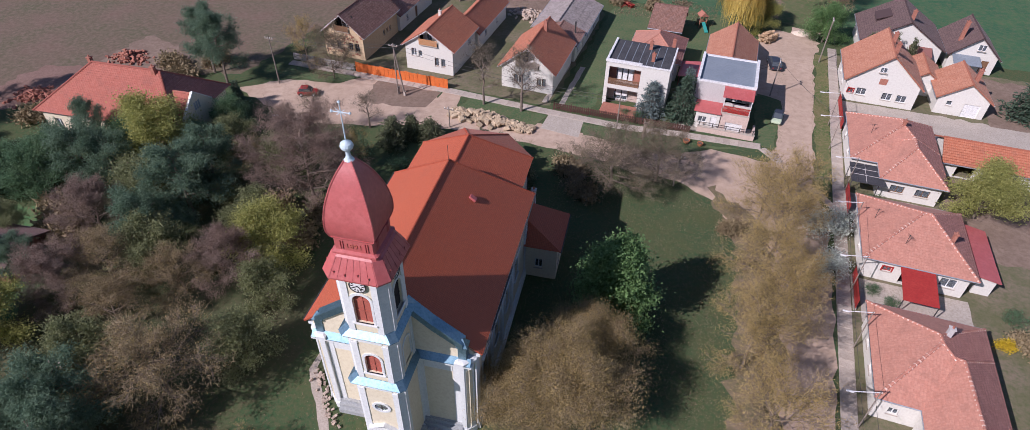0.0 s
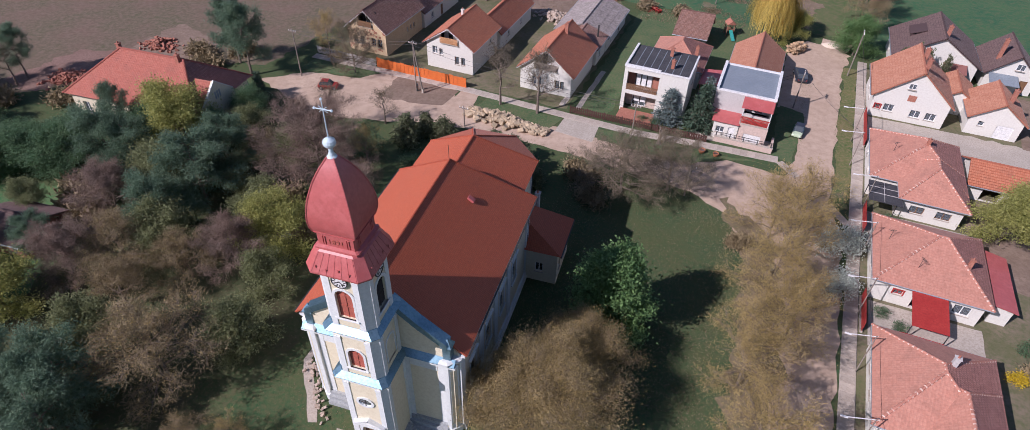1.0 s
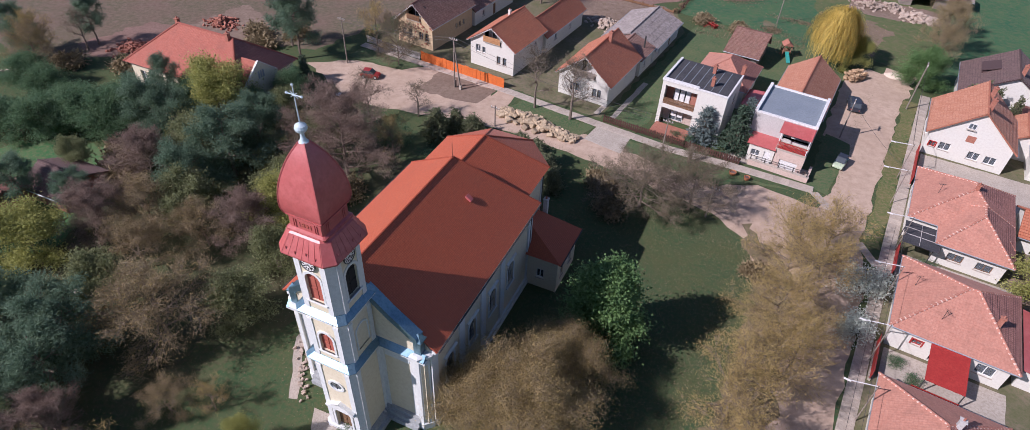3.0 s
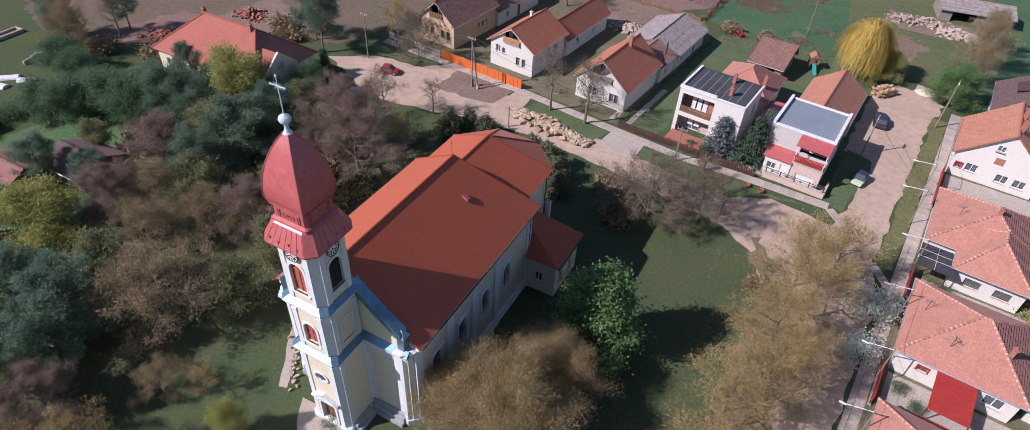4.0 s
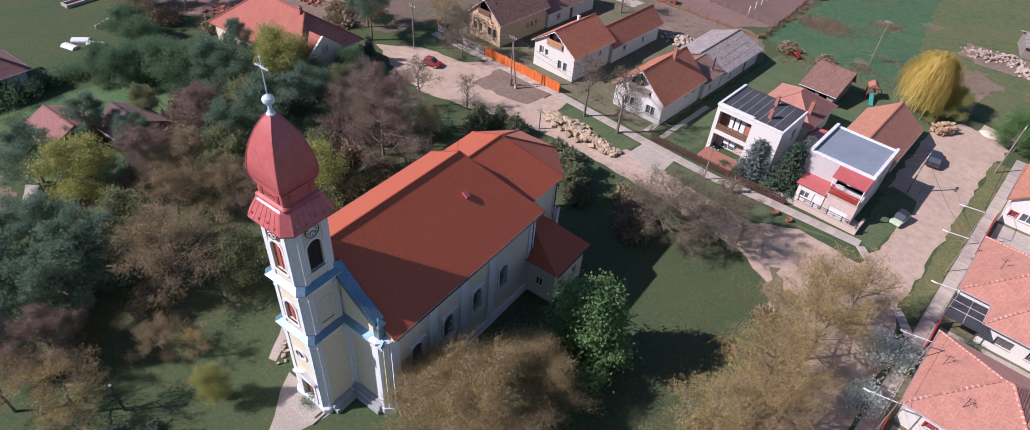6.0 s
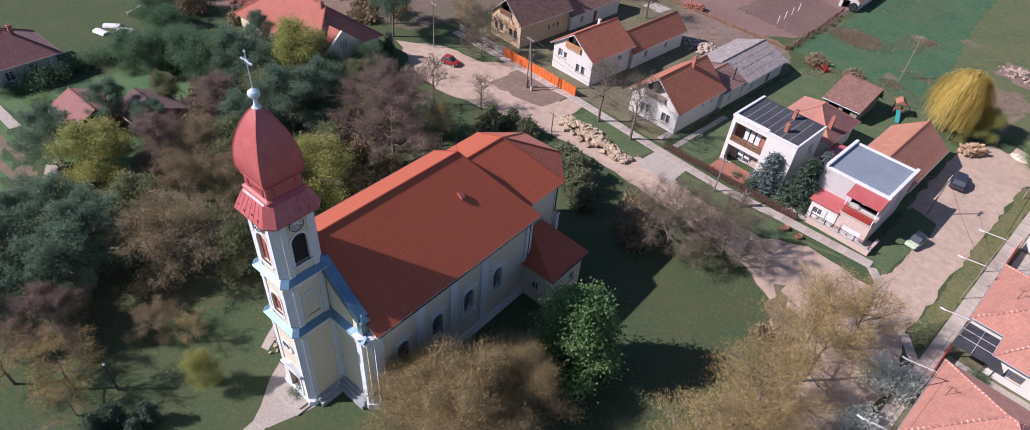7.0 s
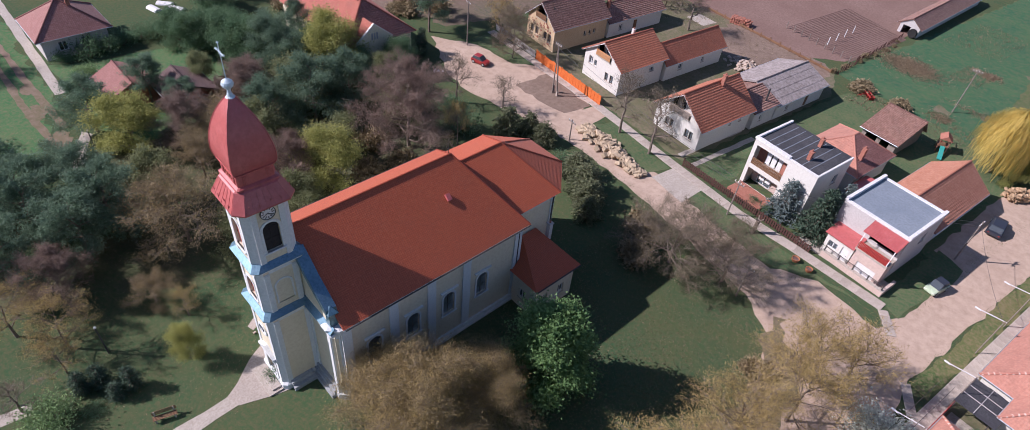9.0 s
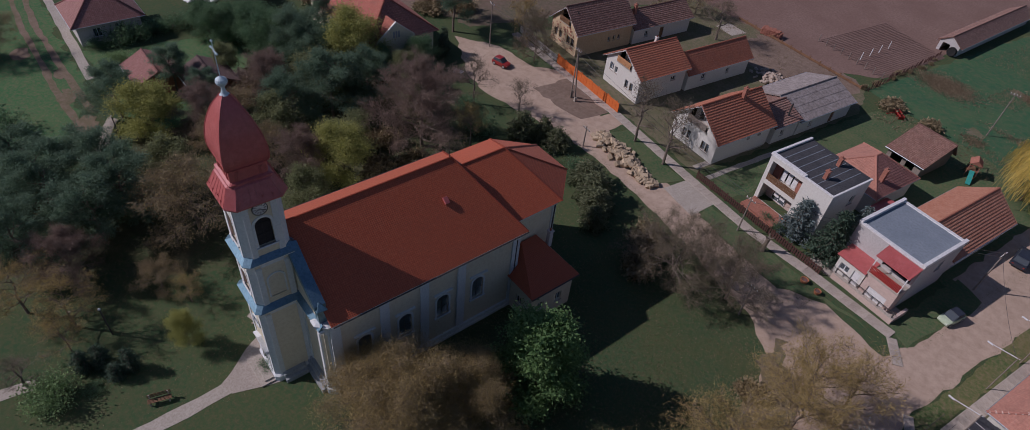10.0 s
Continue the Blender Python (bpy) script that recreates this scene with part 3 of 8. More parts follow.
def inner_block(parent, x0, x1, y0, y1, z1, z0=0.02):
    """Dim room behind the windows: floor and partition, with shade put into their colour."""
    bm = boxes((x0, x1, y0, y1, z0, z0 + 0.1), (x0 + (x1 - x0) * 0.45, x0 + (x1 - x0) * 0.47, y0, y1, z0 + 0.1, z1 - 0.05), (x0, x1, y0, y1, z1 - 0.1, z1 - 0.03))
    part("interior", bm, DARK_INSIDE, parent)

# ---- ground ----
def ragged(pts, rng, step=1.2, rough=0.25):
    """An outline with an uneven edge."""
    out = []
    for (x0, y0), (x1, y1) in zip(pts, pts[1:] + pts[:1]):
        k = max(1, int(math.hypot(x1 - x0, y1 - y0) / step))
        for i in range(k):
            s = i / k
            j = rough if i else 0.0
            out.append((x0 + (x1 - x0) * s + rng.uniform(-j, j), y0 + (y1 - y0) * s + rng.uniform(-j, j)))
    return out


def patch(name, pts, z, material, label, category, rough=0.3, thick=0.06, seed=1, step=1.2):
    rng = random.Random(seed)
    out = [lay(*p) for p in (ragged(pts, rng, step, rough) if rough else pts)]
    bm = bmesh.new()
    hi = [bm.verts.new((x, y, z)) for x, y in out]
    lo = [bm.verts.new((x, y, z - thick)) for x, y in out]
    for t in tessellate_polygon([[Vector((x, y, 0)) for x, y in out]]):
        if len(set(t)) == 3:
            a, b, c = (hi[i] for i in t)
            bm.faces.new((a, b, c) if (b.co - a.co).cross(c.co - a.co).z > 0 else (a, c, b))
    k = len(out)
    for i in range(k):
        bm.faces.new((lo[i], lo[(i + 1) % k], hi[(i + 1) % k], hi[i]))
    return solid(name, bm, material, VILLAGE, label, category, kind="structure")


bm = bmesh.new()
R = 2600.0
vs = [bm.verts.new(p) for p in ((-R, -R, 0), (R, -R, 0), (R, R, 0), (-R, R, 0))]
bm.faces.new(vs)
solid("ground", bm, GRASS, Matrix.Identity(4), "flat ground of patchy spring grass round the church", "ground", kind="structure")

patch("dirt_road", [(-60, 64.2), (-55, 62.2), (-50, 61.6), (-42, 63.5), (-35, 66.3), (-20, 67.0), (-10, 66.2), (0, 65.2), (5, 62.5), (8, 57), (9.5, 48), (10.5, 30), (11.4, -60), (17.6, -60), (17.4, 40), (17.2, 64), (15.6, 68.5), (15.6, 112), (16.8, 116), (12, 117), (10.8, 106), (10.9, 78), (10.2, 73), (3, 73.6), (-1, 70.6), (-16, 71.6), (-36, 72.6), (-37, 76.2), (-49, 76.2), (-52, 72.5), (-60, 71), (-66, 66)], 0.012, DIRT, "pale pinkish dirt road with worn wheel tracks", "road", seed=2)
patch("verge", [(-62, 71.4), (-52.4, 72.8), (-49.6, 75.6), (-62, 75.3)], 0.02, LAWN, "shaded grass under the street trees", "verge", seed=31)
patch("terrace", [(19.9, 48.9), (29.8, 48.9), (29.8, 55.0), (19.9, 55.0)], 0.05, CONCRETE, "pale concrete terrace between two houses", "terrace", rough=0.04, seed=32)
patch("terrace", [(19.4, 65.8), (30.0, 66.0), (30.0, 69.9), (19.4, 69.9)], 0.05, CONCRETE, "pale concrete yard between two houses", "terrace", rough=0.04, seed=33)
patch("terrace", [(19.4, 84.4), (30.6, 84.6), (30.6, 92.6), (19.4, 92.6)], 0.05, CONCRETE, "pale concrete yard before the gabled house", "terrace", rough=0.08, seed=34)
patch("forecourt", [(-46.4, 69.0), (-40, 69.6), (-36.6, 70.6), (-36.3, 75.2), (-46.8, 75.3)], 0.03, EARTH, "bare brown earth verge between road and fence", "verge", seed=3)
patch("verge", [(-32.5, 72), (-20.5, 71), (-19.6, 74.3), (-31.6, 75.3)], 0.03, LAWN, "green grass verge between road and pavement", "verge", seed=4)
patch("verge", [(-13.5, 71.2), (-2, 70.8), (2.5, 73.8), (7.5, 74.6), (-1.5, 74.4), (-14.4, 74.0)], 0.03, LAWN, "green grass verge along the pavement", "verge", seed=5)
patch("verge", [(15.7, 69.5), (17.6, 69.2), (17.7, 107), (15.7, 107)], 0.03, VERGE, "dry yellowish grass strip beside the side street", "verge", seed=6)
patch("forecourt", [(-2.6, 77.2), (7.6, 77.6), (7.8, 80.2), (-2.4, 80.0)], 0.032, CONCRETE, "pinkish concrete forecourt before the grey house", "forecourt", rough=0.04, seed=48)
patch("verge", [(7.9, 77.4), (10.8, 76.2), (11.2, 84), (11.0, 89.6), (7.7, 90.6)], 0.026, LAWN, "grass patch beside the house corner", "verge", seed=7)
patch("driveway", [(-19.5, 70.9), (-14, 70.4), (-14.4, 75.6), (-19.4, 75.9)], 0.04, CONCRETE, "pale concrete driveway across the verge", "driveway", rough=0.05, seed=8)
patch("driveway", [(-36.2, 71), (-32.8, 71), (-32.8, 76.4), (-36, 76.4)], 0.028, DIRT, "gravel driveway to the white house", "driveway", seed=9)
patch("forecourt", [(7.4, 90.0), (11.4, 89.4), (11.6, 107), (7.0, 108.5)], 0.02, DIRT, "pale dirt forecourt beside the flat-roofed house", "forecourt", seed=41)
patch("driveway", [(-21.4, 77.6), (-20.6, 77.6), (-20.6, 90), (-21.4, 90)], 0.03, CONCRETE, "narrow concrete wheel strip through the garden", "driveway", rough=0.08, seed=42)
patch("driveway", [(-19.0, 77.6), (-18.2, 77.6), (-18.2, 90), (-19.0, 90)], 0.034, CONCRETE, "narrow concrete wheel strip through the garden", "driveway", rough=0.08, seed=43)
patch("yard", [(-19, 77), (-14.2, 77), (-14.2, 92), (-19, 95)], 0.02, LAWN, "grass yard between houses", "yard", seed=10)
patch("yard", [(-62, 77.2), (-20, 77), (-20, 111), (-24.6, 119.5), (-62, 118.5)], 0.008, YARD, "trodden earth yard with patchy grass", "yard", seed=11)
patch("yard", [(-19.5, 88), (10, 88.5), (10, 118), (-19.5, 118)], 0.008, LAWN, "green back garden", "yard", seed=12)
patch("yard", [(18.8, 20), (75, 20), (75, 108), (18.8, 108)], 0.006, YARD, "garden plots behind the houses", "yard", seed=13)
patch("slab", [(-51.6, 112.2), (-47.4, 112.0), (-47.2, 115.4), (-51.4, 115.6)], 0.05, CONCRETE, "pale concrete slab behind the ochre house", "slab", rough=0.05, seed=49)
patch("yard", [(-44, 107), (-31, 106), (-24.8, 112), (-24.6, 119), (-31, 120.5), (-46, 119)], 0.014, EARTH, "bare dug earth behind the grey shed", "yard", rough=0.8, seed=45)
patch("field", [(-62, 118), (-31, 119), (-26, 124), (-26, 150), (-30, 200), (-70, 200)], 0.02, SOIL, "brown ploughed kitchen field", "field", seed=14)
patch("field", [(-24, 119), (3, 117.5), (0.8, 124), (-3.6, 137.5), (-7.5, 161), (-14, 230), (-24, 230)], 0.024, CROP, "deep green winter crop field", "field", seed=15)
patch("meadow", [(-24, 118.6), (11, 118.2), (17.5, 118), (19, 250), (-24, 240)], 0.012, MEADOW, "dull green meadow behind the village", "meadow", rough=0.8, seed=46)
patch("track", [(8.5, 120), (9.5, 120), (9.8, 131), (8.8, 131)], 0.022, EARTH, "short worn earth track in the meadow", "path", rough=0.2, seed=47)
patch("field", [(18, 112), (90, 112), (110, 260), (20, 250)], 0.016, CROP, "deep green winter crop field", "field", seed=16)
patch("field", [(-300, 60), (-125, 47), (-112, 43.5), (-100, 43), (-94, 49), (-88, 60), (-82, 66), (-68, 70), (-62, 118), (-75, 300), (-300, 300)], 0.01, ROUGH, "rough brown fallow soil with sparse weeds", "field", rough=0.8, seed=17)
patch("bare_patch", [(-101, 50), (-96, 49), (-91, 52), (-90, 58), (-94, 64), (-99, 62), (-100, 56)], 0.03, SOIL, "pale scraped earth beside the manor", "bare patch", rough=0.9, seed=90)
patch("yard", [(-92, 63), (-84, 61), (-78, 64), (-80, 73), (-92, 76)], 0.028, EARTH, "trodden earth behind the manor", "yard", rough=0.9, seed=91)
patch("yard", [(29.6, 62), (44, 62), (46, 76), (41.5, 76.8), (29.8, 76.6)], 0.012, EARTH, "bare brown earth yard behind the houses", "yard", rough=0.5, seed=92)
patch("yard", [(29.4, 84), (46, 84), (48, 92.4), (30, 92.6)], 0.014, CONCRETE, "pale concrete yard with dust", "yard", rough=0.3, seed=93)
patch("yard", [(38.2, 92), (50, 92), (50, 106), (38.4, 107)], 0.018, EARTH, "pale trodden earth beside a small house", "yard", rough=0.5, seed=94)
patch("forecourt", [(7.2, 104.5), (15.5, 103), (16.6, 111.6), (15.0, 114.4), (9.6, 114.8), (6.6, 111.4)], 0.024, DIRT, "pale dirt at the end of the side street", "forecourt", rough=0.7, seed=95)
patch("bare_patch", [(1.5, 141), (7, 138.6), (13, 139), (18.5, 142), (18, 148), (9, 147), (2, 147.5)], 0.03, EARTH, "bare earth strewn with scrap before a shed", "bare patch", rough=0.9, seed=96)
patch("bare_patch", [(3, 127), (9, 126), (11, 133), (6, 136), (2, 133)], 0.026, DRY, "worn dry patch in the meadow", "bare patch", rough=1.2, seed=97)
patch("woodland_floor", [(-66, 30), (-62, 20), (-52, 16), (-50, 4), (-36, 2), (-33, 12), (-29.5, 20), (-29, 34), (-33, 44), (-36, 54), (-48, 57), (-62, 57), (-68, 45)], 0.006, LITTER, "brown leaf litter and thin grass under the park trees", "woodland floor", rough=1.0, seed=35)
patch("verge", [(3.5, 65.2), (6.4, 60), (8.2, 54), (8.4, 42), (9.2, 30), (9.6, 16), (12.6, 16), (13.0, 32), (12.8, 46), (11.8, 55), (9.4, 61), (4.5, 66)], 0.018, STREWN, "brown leaf-strewn soil under the street trees", "verge", rough=0.8, step=1.0, seed=44)
patch("footpath", [(-14.6, 6), (-13.4, 6), (-13.7, 11.4), (-14.0, 14.8), (-14.7, 18.2), (-15.9, 17.6), (-15.5, 15.6), (-15.0, 12.0)], 0.02, CONCRETE, "pale concrete footpath to the church door", "path", rough=0.08, seed=18)
patch("footpath", [(-21.6, 21.7), (-22.3, 21.4), (-26.6, 26.4), (-27.5, 36), (-26.9, 36), (-26.0, 26.7)], 0.02, PAVING, "narrow stone path beside the church wall", "path", rough=0.15, seed=29)
for k, (u, v, r) in enumerate(((-19.2, 133.4, 4.2), (-12, 143, 2.2), (-5, 150, 2.6), (-9, 123.5, 2))):
    patch("bare_patch", [(u + r * math.cos(i * 0.7) * (0.7 + 0.3 * math.sin(i * 2.1 + k)), v + 0.6 * r * math.sin(i * 0.7)) for i in range(9)], 0.035, YARD, "dry brown bare patch in the crop", "bare patch", rough=0.9, step=0.5, seed=60 + k)
patch("lawn", [(-82, 12.8), (-73, 15.2), (-62, 16.4), (-57, 20), (-58, 30), (-63, 36), (-74, 34), (-80, 30), (-80.5, 20)], 0.009, MEADOW_GREEN, "fresh green grass round the park sheds", "lawn", rough=0.7, seed=36)
patch("footpath", [(-23.6, -6), (-22.4, -6), (-22.4, 4.6), (-23.6, 4.6)], 0.02, CONCRETE, "pale concrete footpath", "path", rough=0.06, seed=19)
patch("footpath", [(-125, 7.1), (-125, 8.5), (-101, 11.3), (-73, 14.5), (-73, 13.2), (-102, 9.9)], 0.02, CONCRETE, "pale concrete footpath along a house", "path", rough=0.06, seed=20)
patch("lawn", [(-150, -30), (-30, -30), (-34, 0), (-50, 3), (-56, 9), (-73, 13.0), (-101, 9.6), (-150, 4)], 0.004, MEADOW_GREEN, "fresh green grass beside the park", "lawn", rough=0.9, seed=37)
for k, (a, b) in enumerate((((-104, 5.2), (-57, 11.6)), ((-104, 7.0), (-64, 12.6)))):
    patch("track", [(a[0], a[1]), (a[0] + 12, a[1] + 1.0), (b[0] - 14, b[1] - 2.4), (b[0], b[1]), (b[0] - 0.3, b[1] + 0.8), (b[0] - 14, b[1] - 1.5), (a[0] + 12, a[1] + 1.8), (a[0], a[1] + 0.8)], 0.016 + 0.004 * k, DRY, "worn wheel track over the grass", "path", rough=0.16, step=1.4, seed=51 + k)
for k, (u, v, r) in enumerate(((-76, 10.4, 1.5), (-69.5, 10.6, 2.2), (-84, 6.0, 2.0), (-62, 12.4, 2.0))):
    patch("bare_patch", [(u + r * math.cos(i * 0.7), v + 0.6 * r * math.sin(i * 0.7)) for i in range(9)], 0.026, DRY, "bare trodden patch in the grass", "bare patch", rough=0.5, step=0.5, seed=80 + k)
patch("footpath", [(-62.5, 14.6), (-61.3, 15.6), (-57.5, 14.2), (-54.2, 13.9), (-54.4, 12.4), (-58.5, 12.9)], 0.022, CONCRETE, "curved pale park footpath", "path", rough=0.1, seed=22)
patch("footpath", [(-49.5, 18.2), (-49.2, 19.4), (-45, 21), (-44.6, 19.8)], 0.022, CONCRETE, "pale park footpath", "path", rough=0.1, seed=23)

# ---- church ----
church = thing("church", Matrix.Translation((-10.44, 27.1, 0)) @ Matrix.Rotation(-0.118, 4, "Z"), "cream and white village church with orange tiled roof and domed tower", "church")
TX, TY = 0.28, -0.03


def chamfer_ring(h, c, z):
    return [(TX + x, TY + y, z) for x, y in ((-h + c, -h), (h - c, -h), (h, -h + c), (h, h - c), (h - c, h), (-h + c, h), (-h, h - c), (-h, -h + c))]


def arch_outline(w, h, k=10):
    """A round-headed outline of width w and total height h, foot at z 0."""
    r = w / 2
    return [(-r, 0.0), (r, 0.0)] + [(r * math.cos(math.pi * i / k), h - r + r * math.sin(math.pi * i / k)) for i in range(k + 1)]


def face_frame(cx, cy, z, nx, ny):
    """x along the wall, y out of it, z up."""
    t = Vector((-ny, nx, 0))
    return Matrix(((t.x, nx, 0, cx), (t.y, ny, 0, cy), (0, 0, 1, z), (0, 0, 0, 1)))


def flat_shape(outline, y0, y1, m):
    bm = bmesh.new()
    a = [bm.verts.new((x, y0, z)) for x, z in outline]
    b = [bm.verts.new((x, y1, z)) for x, z in outline]
    k = len(outline)
    bm.faces.new(a), bm.faces.new(b[::-1])
    for i in range(k):
        bm.faces.new((a[i], b[i], b[(i + 1) % k], a[(i + 1) % k]))
    bmesh.ops.recalc_face_normals(bm, faces=bm.faces[:])
    bmesh.ops.transform(bm, matrix=m, verts=bm.verts[:])
    return bm


def band_shape(inner, outer, y0, y1, m):
    """A moulding between two outlines of equal count."""
    bm = bmesh.new()
    k = len(inner)
    rows = [[bm.verts.new((x, y, z)) for x, z in o] for o, y in ((inner, y0), (inner, y1), (outer, y1), (outer, y0))]
    for a, b in zip(rows, rows[1:] + rows[:1]):
        for i in range(k):
            bm.faces.new((a[i], a[(i + 1) % k], b[(i + 1) % k], b[i]))
    bmesh.ops.recalc_face_normals(bm, faces=bm.faces[:])
    bmesh.ops.transform(bm, matrix=m, verts=bm.verts[:])
    return bm


def arch_wall(length, height, thick, arches, m, base=0.0):
    """A wall along x with round-headed openings (centre, foot, width, height)."""
    holes = [[(cx + x, max(z0 + z, base + 0.01)) for x, z in arch_outline(w, h)] for cx, z0, w, h in arches]
    return holed(bmesh.new(), [(0, base), (length, base), (length, height), (0, height)], holes, -thick, 0.0, m)


def arched_window(parent, m, w, h, filling, frame_mat=None, name="window"):
    """A round-headed window set back in its opening, with a moulded white surround."""
    inner, outer = arch_outline(w, h), [(x * (w + 0.34) / w, z * (h + 0.17) / h if z else -0.0) for x, z in arch_outline(w, h)]
    win = part(name, band_shape(inner, outer, -0.02, 0.07, m), TRIM, parent)
    part("leaf", flat_shape(arch_outline(w, h), -0.22, -0.16, m), filling, win)
    bm = boxes((-0.035, 0.035, -0.16, -0.12, 0, h - 0.02), (-w / 2, w / 2, -0.16, -0.12, h - w / 2 - 0.04, h - w / 2 + 0.04), (-w / 2, w / 2, -0.16, -0.12, (h - w / 2) / 2 - 0.03, (h - w / 2) / 2 + 0.03))
    bmesh.ops.transform(bm, matrix=m, verts=bm.verts[:])
    part("glazing_bar", bm, frame_mat or SHUTTER, win)
    bm = boxes((-w / 2 - 0.25, w / 2 + 0.25, -0.2, 0.16, -0.14, -0.003), bevel=0.02)
    bmesh.ops.transform(bm, matrix=m, verts=bm.verts[:])
    part("sill", bm, TRIM, win)
    return win


# the tower's three stages, chamfered at the corners
STAGES = [(0.0, 9.0, 1.80, 0.34), (9.4, 14.1, 1.72, 0.42), (14.5, 20.0, 1.66, 0.46)]
tower = part("tower", boxes((TX - 0.9, TX + 0.9, TY - 0.9, TY + 0.9, 0.3, 19.9)), DARK_INSIDE, church)
SIDES = {"S": (0, -1), "E": (1, 0), "N": (0, 1), "W": (-1, 0)}
TOWER_ARCH = {0: {"S": [(0.25, 1.45, 3.1)]}, 1: {"S": [(10.5, 1.15, 2.0)], "W": [(10.5, 1.15, 2.0)]}, 2: {s: [(15.7, 1.2, 2.6)] for s in "SENW"}}
for si, (z0, z1, h, c) in enumerate(STAGES):
    for s, (nx, ny) in SIDES.items():
        half = h - c
        m = face_frame(TX + nx * h, TY + ny * h, 0, nx, ny) @ Matrix.Translation((-half, 0, 0))
        arches = [(half, zf, w, hh) for zf, w, hh in TOWER_ARCH[si].get(s, [])]
        part("tower_wall", arch_wall(2 * half, z1, 0.4, arches, m, z0), CREAM, tower)
        # white pilasters on both ends of each face, and a frieze
        for x0, x1 in ((0.0, 0.42), (2 * half - 0.42, 2 * half)):
            bm = boxes((x0, x1, 0.0, 0.06, z0, z1 - 0.35), (x0 - 0.02, x1 + 0.02, 0.0, 0.1, z1 - 0.62, z1 - 0.45))
            bmesh.ops.transform(bm, matrix=m, verts=bm.verts[:])
            part("pilaster", bm, TRIM, tower)
        bm = boxes((0.42, 2 * half - 0.42, 0.0, 0.06, z1 - 0.35, z1))
        bmesh.ops.transform(bm, matrix=m, verts=bm.verts[:])
        part("frieze", bm, TRIM, tower)
    for sx, sy in ((1, 1), (1, -1), (-1, -1), (-1, 1)):
        pa, pb = (TX + sx * h, TY + sy * (h - c)), (TX + sx * (h - c), TY + sy * h)
        bm = bmesh.new()
        prism(bm, [pa, pb, (TX + sx * (h - c - 0.3), TY + sy * (h - c - 0.3))] if sx * sy > 0 else [pb, pa, (TX + sx * (h - c - 0.3), TY + sy * (h - c - 0.3))], z0, z1)
        bmesh.ops.recalc_face_normals(bm, faces=bm.faces[:])
        part("tower_corner", bm, TRIM, tower)
    if si < 2:
        top = z1
        rings = [chamfer_ring(h + 0.02, c, top - 0.05), chamfer_ring(h + 0.16, c, top + 0.1), chamfer_ring(h + 0.32, c, top + 0.2), chamfer_ring(h + 0.34, c, top + 0.32)]
        part("cornice", loft(bmesh.new(), rings), TRIM, tower, "projecting white stucco cornice")
        rings = [chamfer_ring(h + 0.37, c, top + 0.324), chamfer_ring(h + 0.37, c, top + 0.36), chamfer_ring(h - 0.04, c, top + 0.74)]
        part("cornice_sheet", loft(bmesh.new(), rings), FLASHING, tower, "blue-grey sheet metal sloping over the cornice")
part("plinth", loft(bmesh.new(), [chamfer_ring(1.98, 0.3, 0.0), chamfer_ring(1.98, 0.3, 0.6), chamfer_ring(1.8, 0.3, 0.72)]), TRIM, tower)
for si, rows in TOWER_ARCH.items():
    for s, items in rows.items():
        nx, ny = SIDES[s]
        h = STAGES[si][2]
        for zf, w, hh in items:
            m = face_frame(TX + nx * h, TY + ny * h, zf, nx, ny)
            if si == 0:
                d = part("portal", band_shape(arch_outline(w, hh), [(x * 1.28, z * 1.07) for x, z in arch_outline(w, hh)], -0.02, 0.1, m), TRIM, tower)
                for sx in (-1, 1):
                    bm = boxes((min(0.03 * sx, sx * w / 2), max(0.03 * sx, sx * w / 2), -0.34, -0.28, 0, hh - w / 2), (min(0.12 * sx, sx * (w / 2 - 0.1)), max(0.12 * sx, sx * (w / 2 - 0.1)), -0.28, -0.26, 0.2, 1.0), (min(0.12 * sx, sx * (w / 2 - 0.1)), max(0.12 * sx, sx * (w / 2 - 0.1)), -0.28, -0.26, 1.15, 2.1))
                    bmesh.ops.transform(bm, matrix=m, verts=bm.verts[:])
                    part("door_leaf", bm, WOOD, d, "dark brown panelled church door leaf")
                part("fanlight", flat_shape([(x * 0.99, z) for x, z in arch_outline(w, hh) if z >= hh - w / 2 - 0.01], -0.32, -0.3, m), GLASS, d)
                bm = bmesh.new()
                for xa, xb, za, zb in ((-1.3, 0.0, 3.35, 4.0), (0.0, 1.3, 4.0, 3.35)):
                    q = [bm.verts.new((x, y, z)) for x, z in ((xa, za), (xb, zb), (xb, zb + 0.16), (xa, za + 0.16)) for y in (0.0, 0.34)]
                    for f in ((0, 2, 3, 1), (4, 5, 7, 6), (0, 4, 6, 2), (1, 3, 7, 5), (0, 1, 5, 4), (2, 6, 7, 3)):
                        bm.faces.new([q[i] for i in f])
                box(bm, -1.35, 1.35, 0.0, 0.3, 3.2, 3.36)
                bmesh.ops.recalc_face_normals(bm, faces=bm.faces[:])
                bmesh.ops.transform(bm, matrix=m, verts=bm.verts[:])
                part("pediment", bm, TRIM, d)
            else:
                # North and east belfry openings are filled with the near-black inside colour.
                arched_window(tower, m, w, hh, SHUTTER if s in "SW" or si == 1 else DARK_INSIDE, SHUTTER if s in "SW" else DARK_INSIDE)
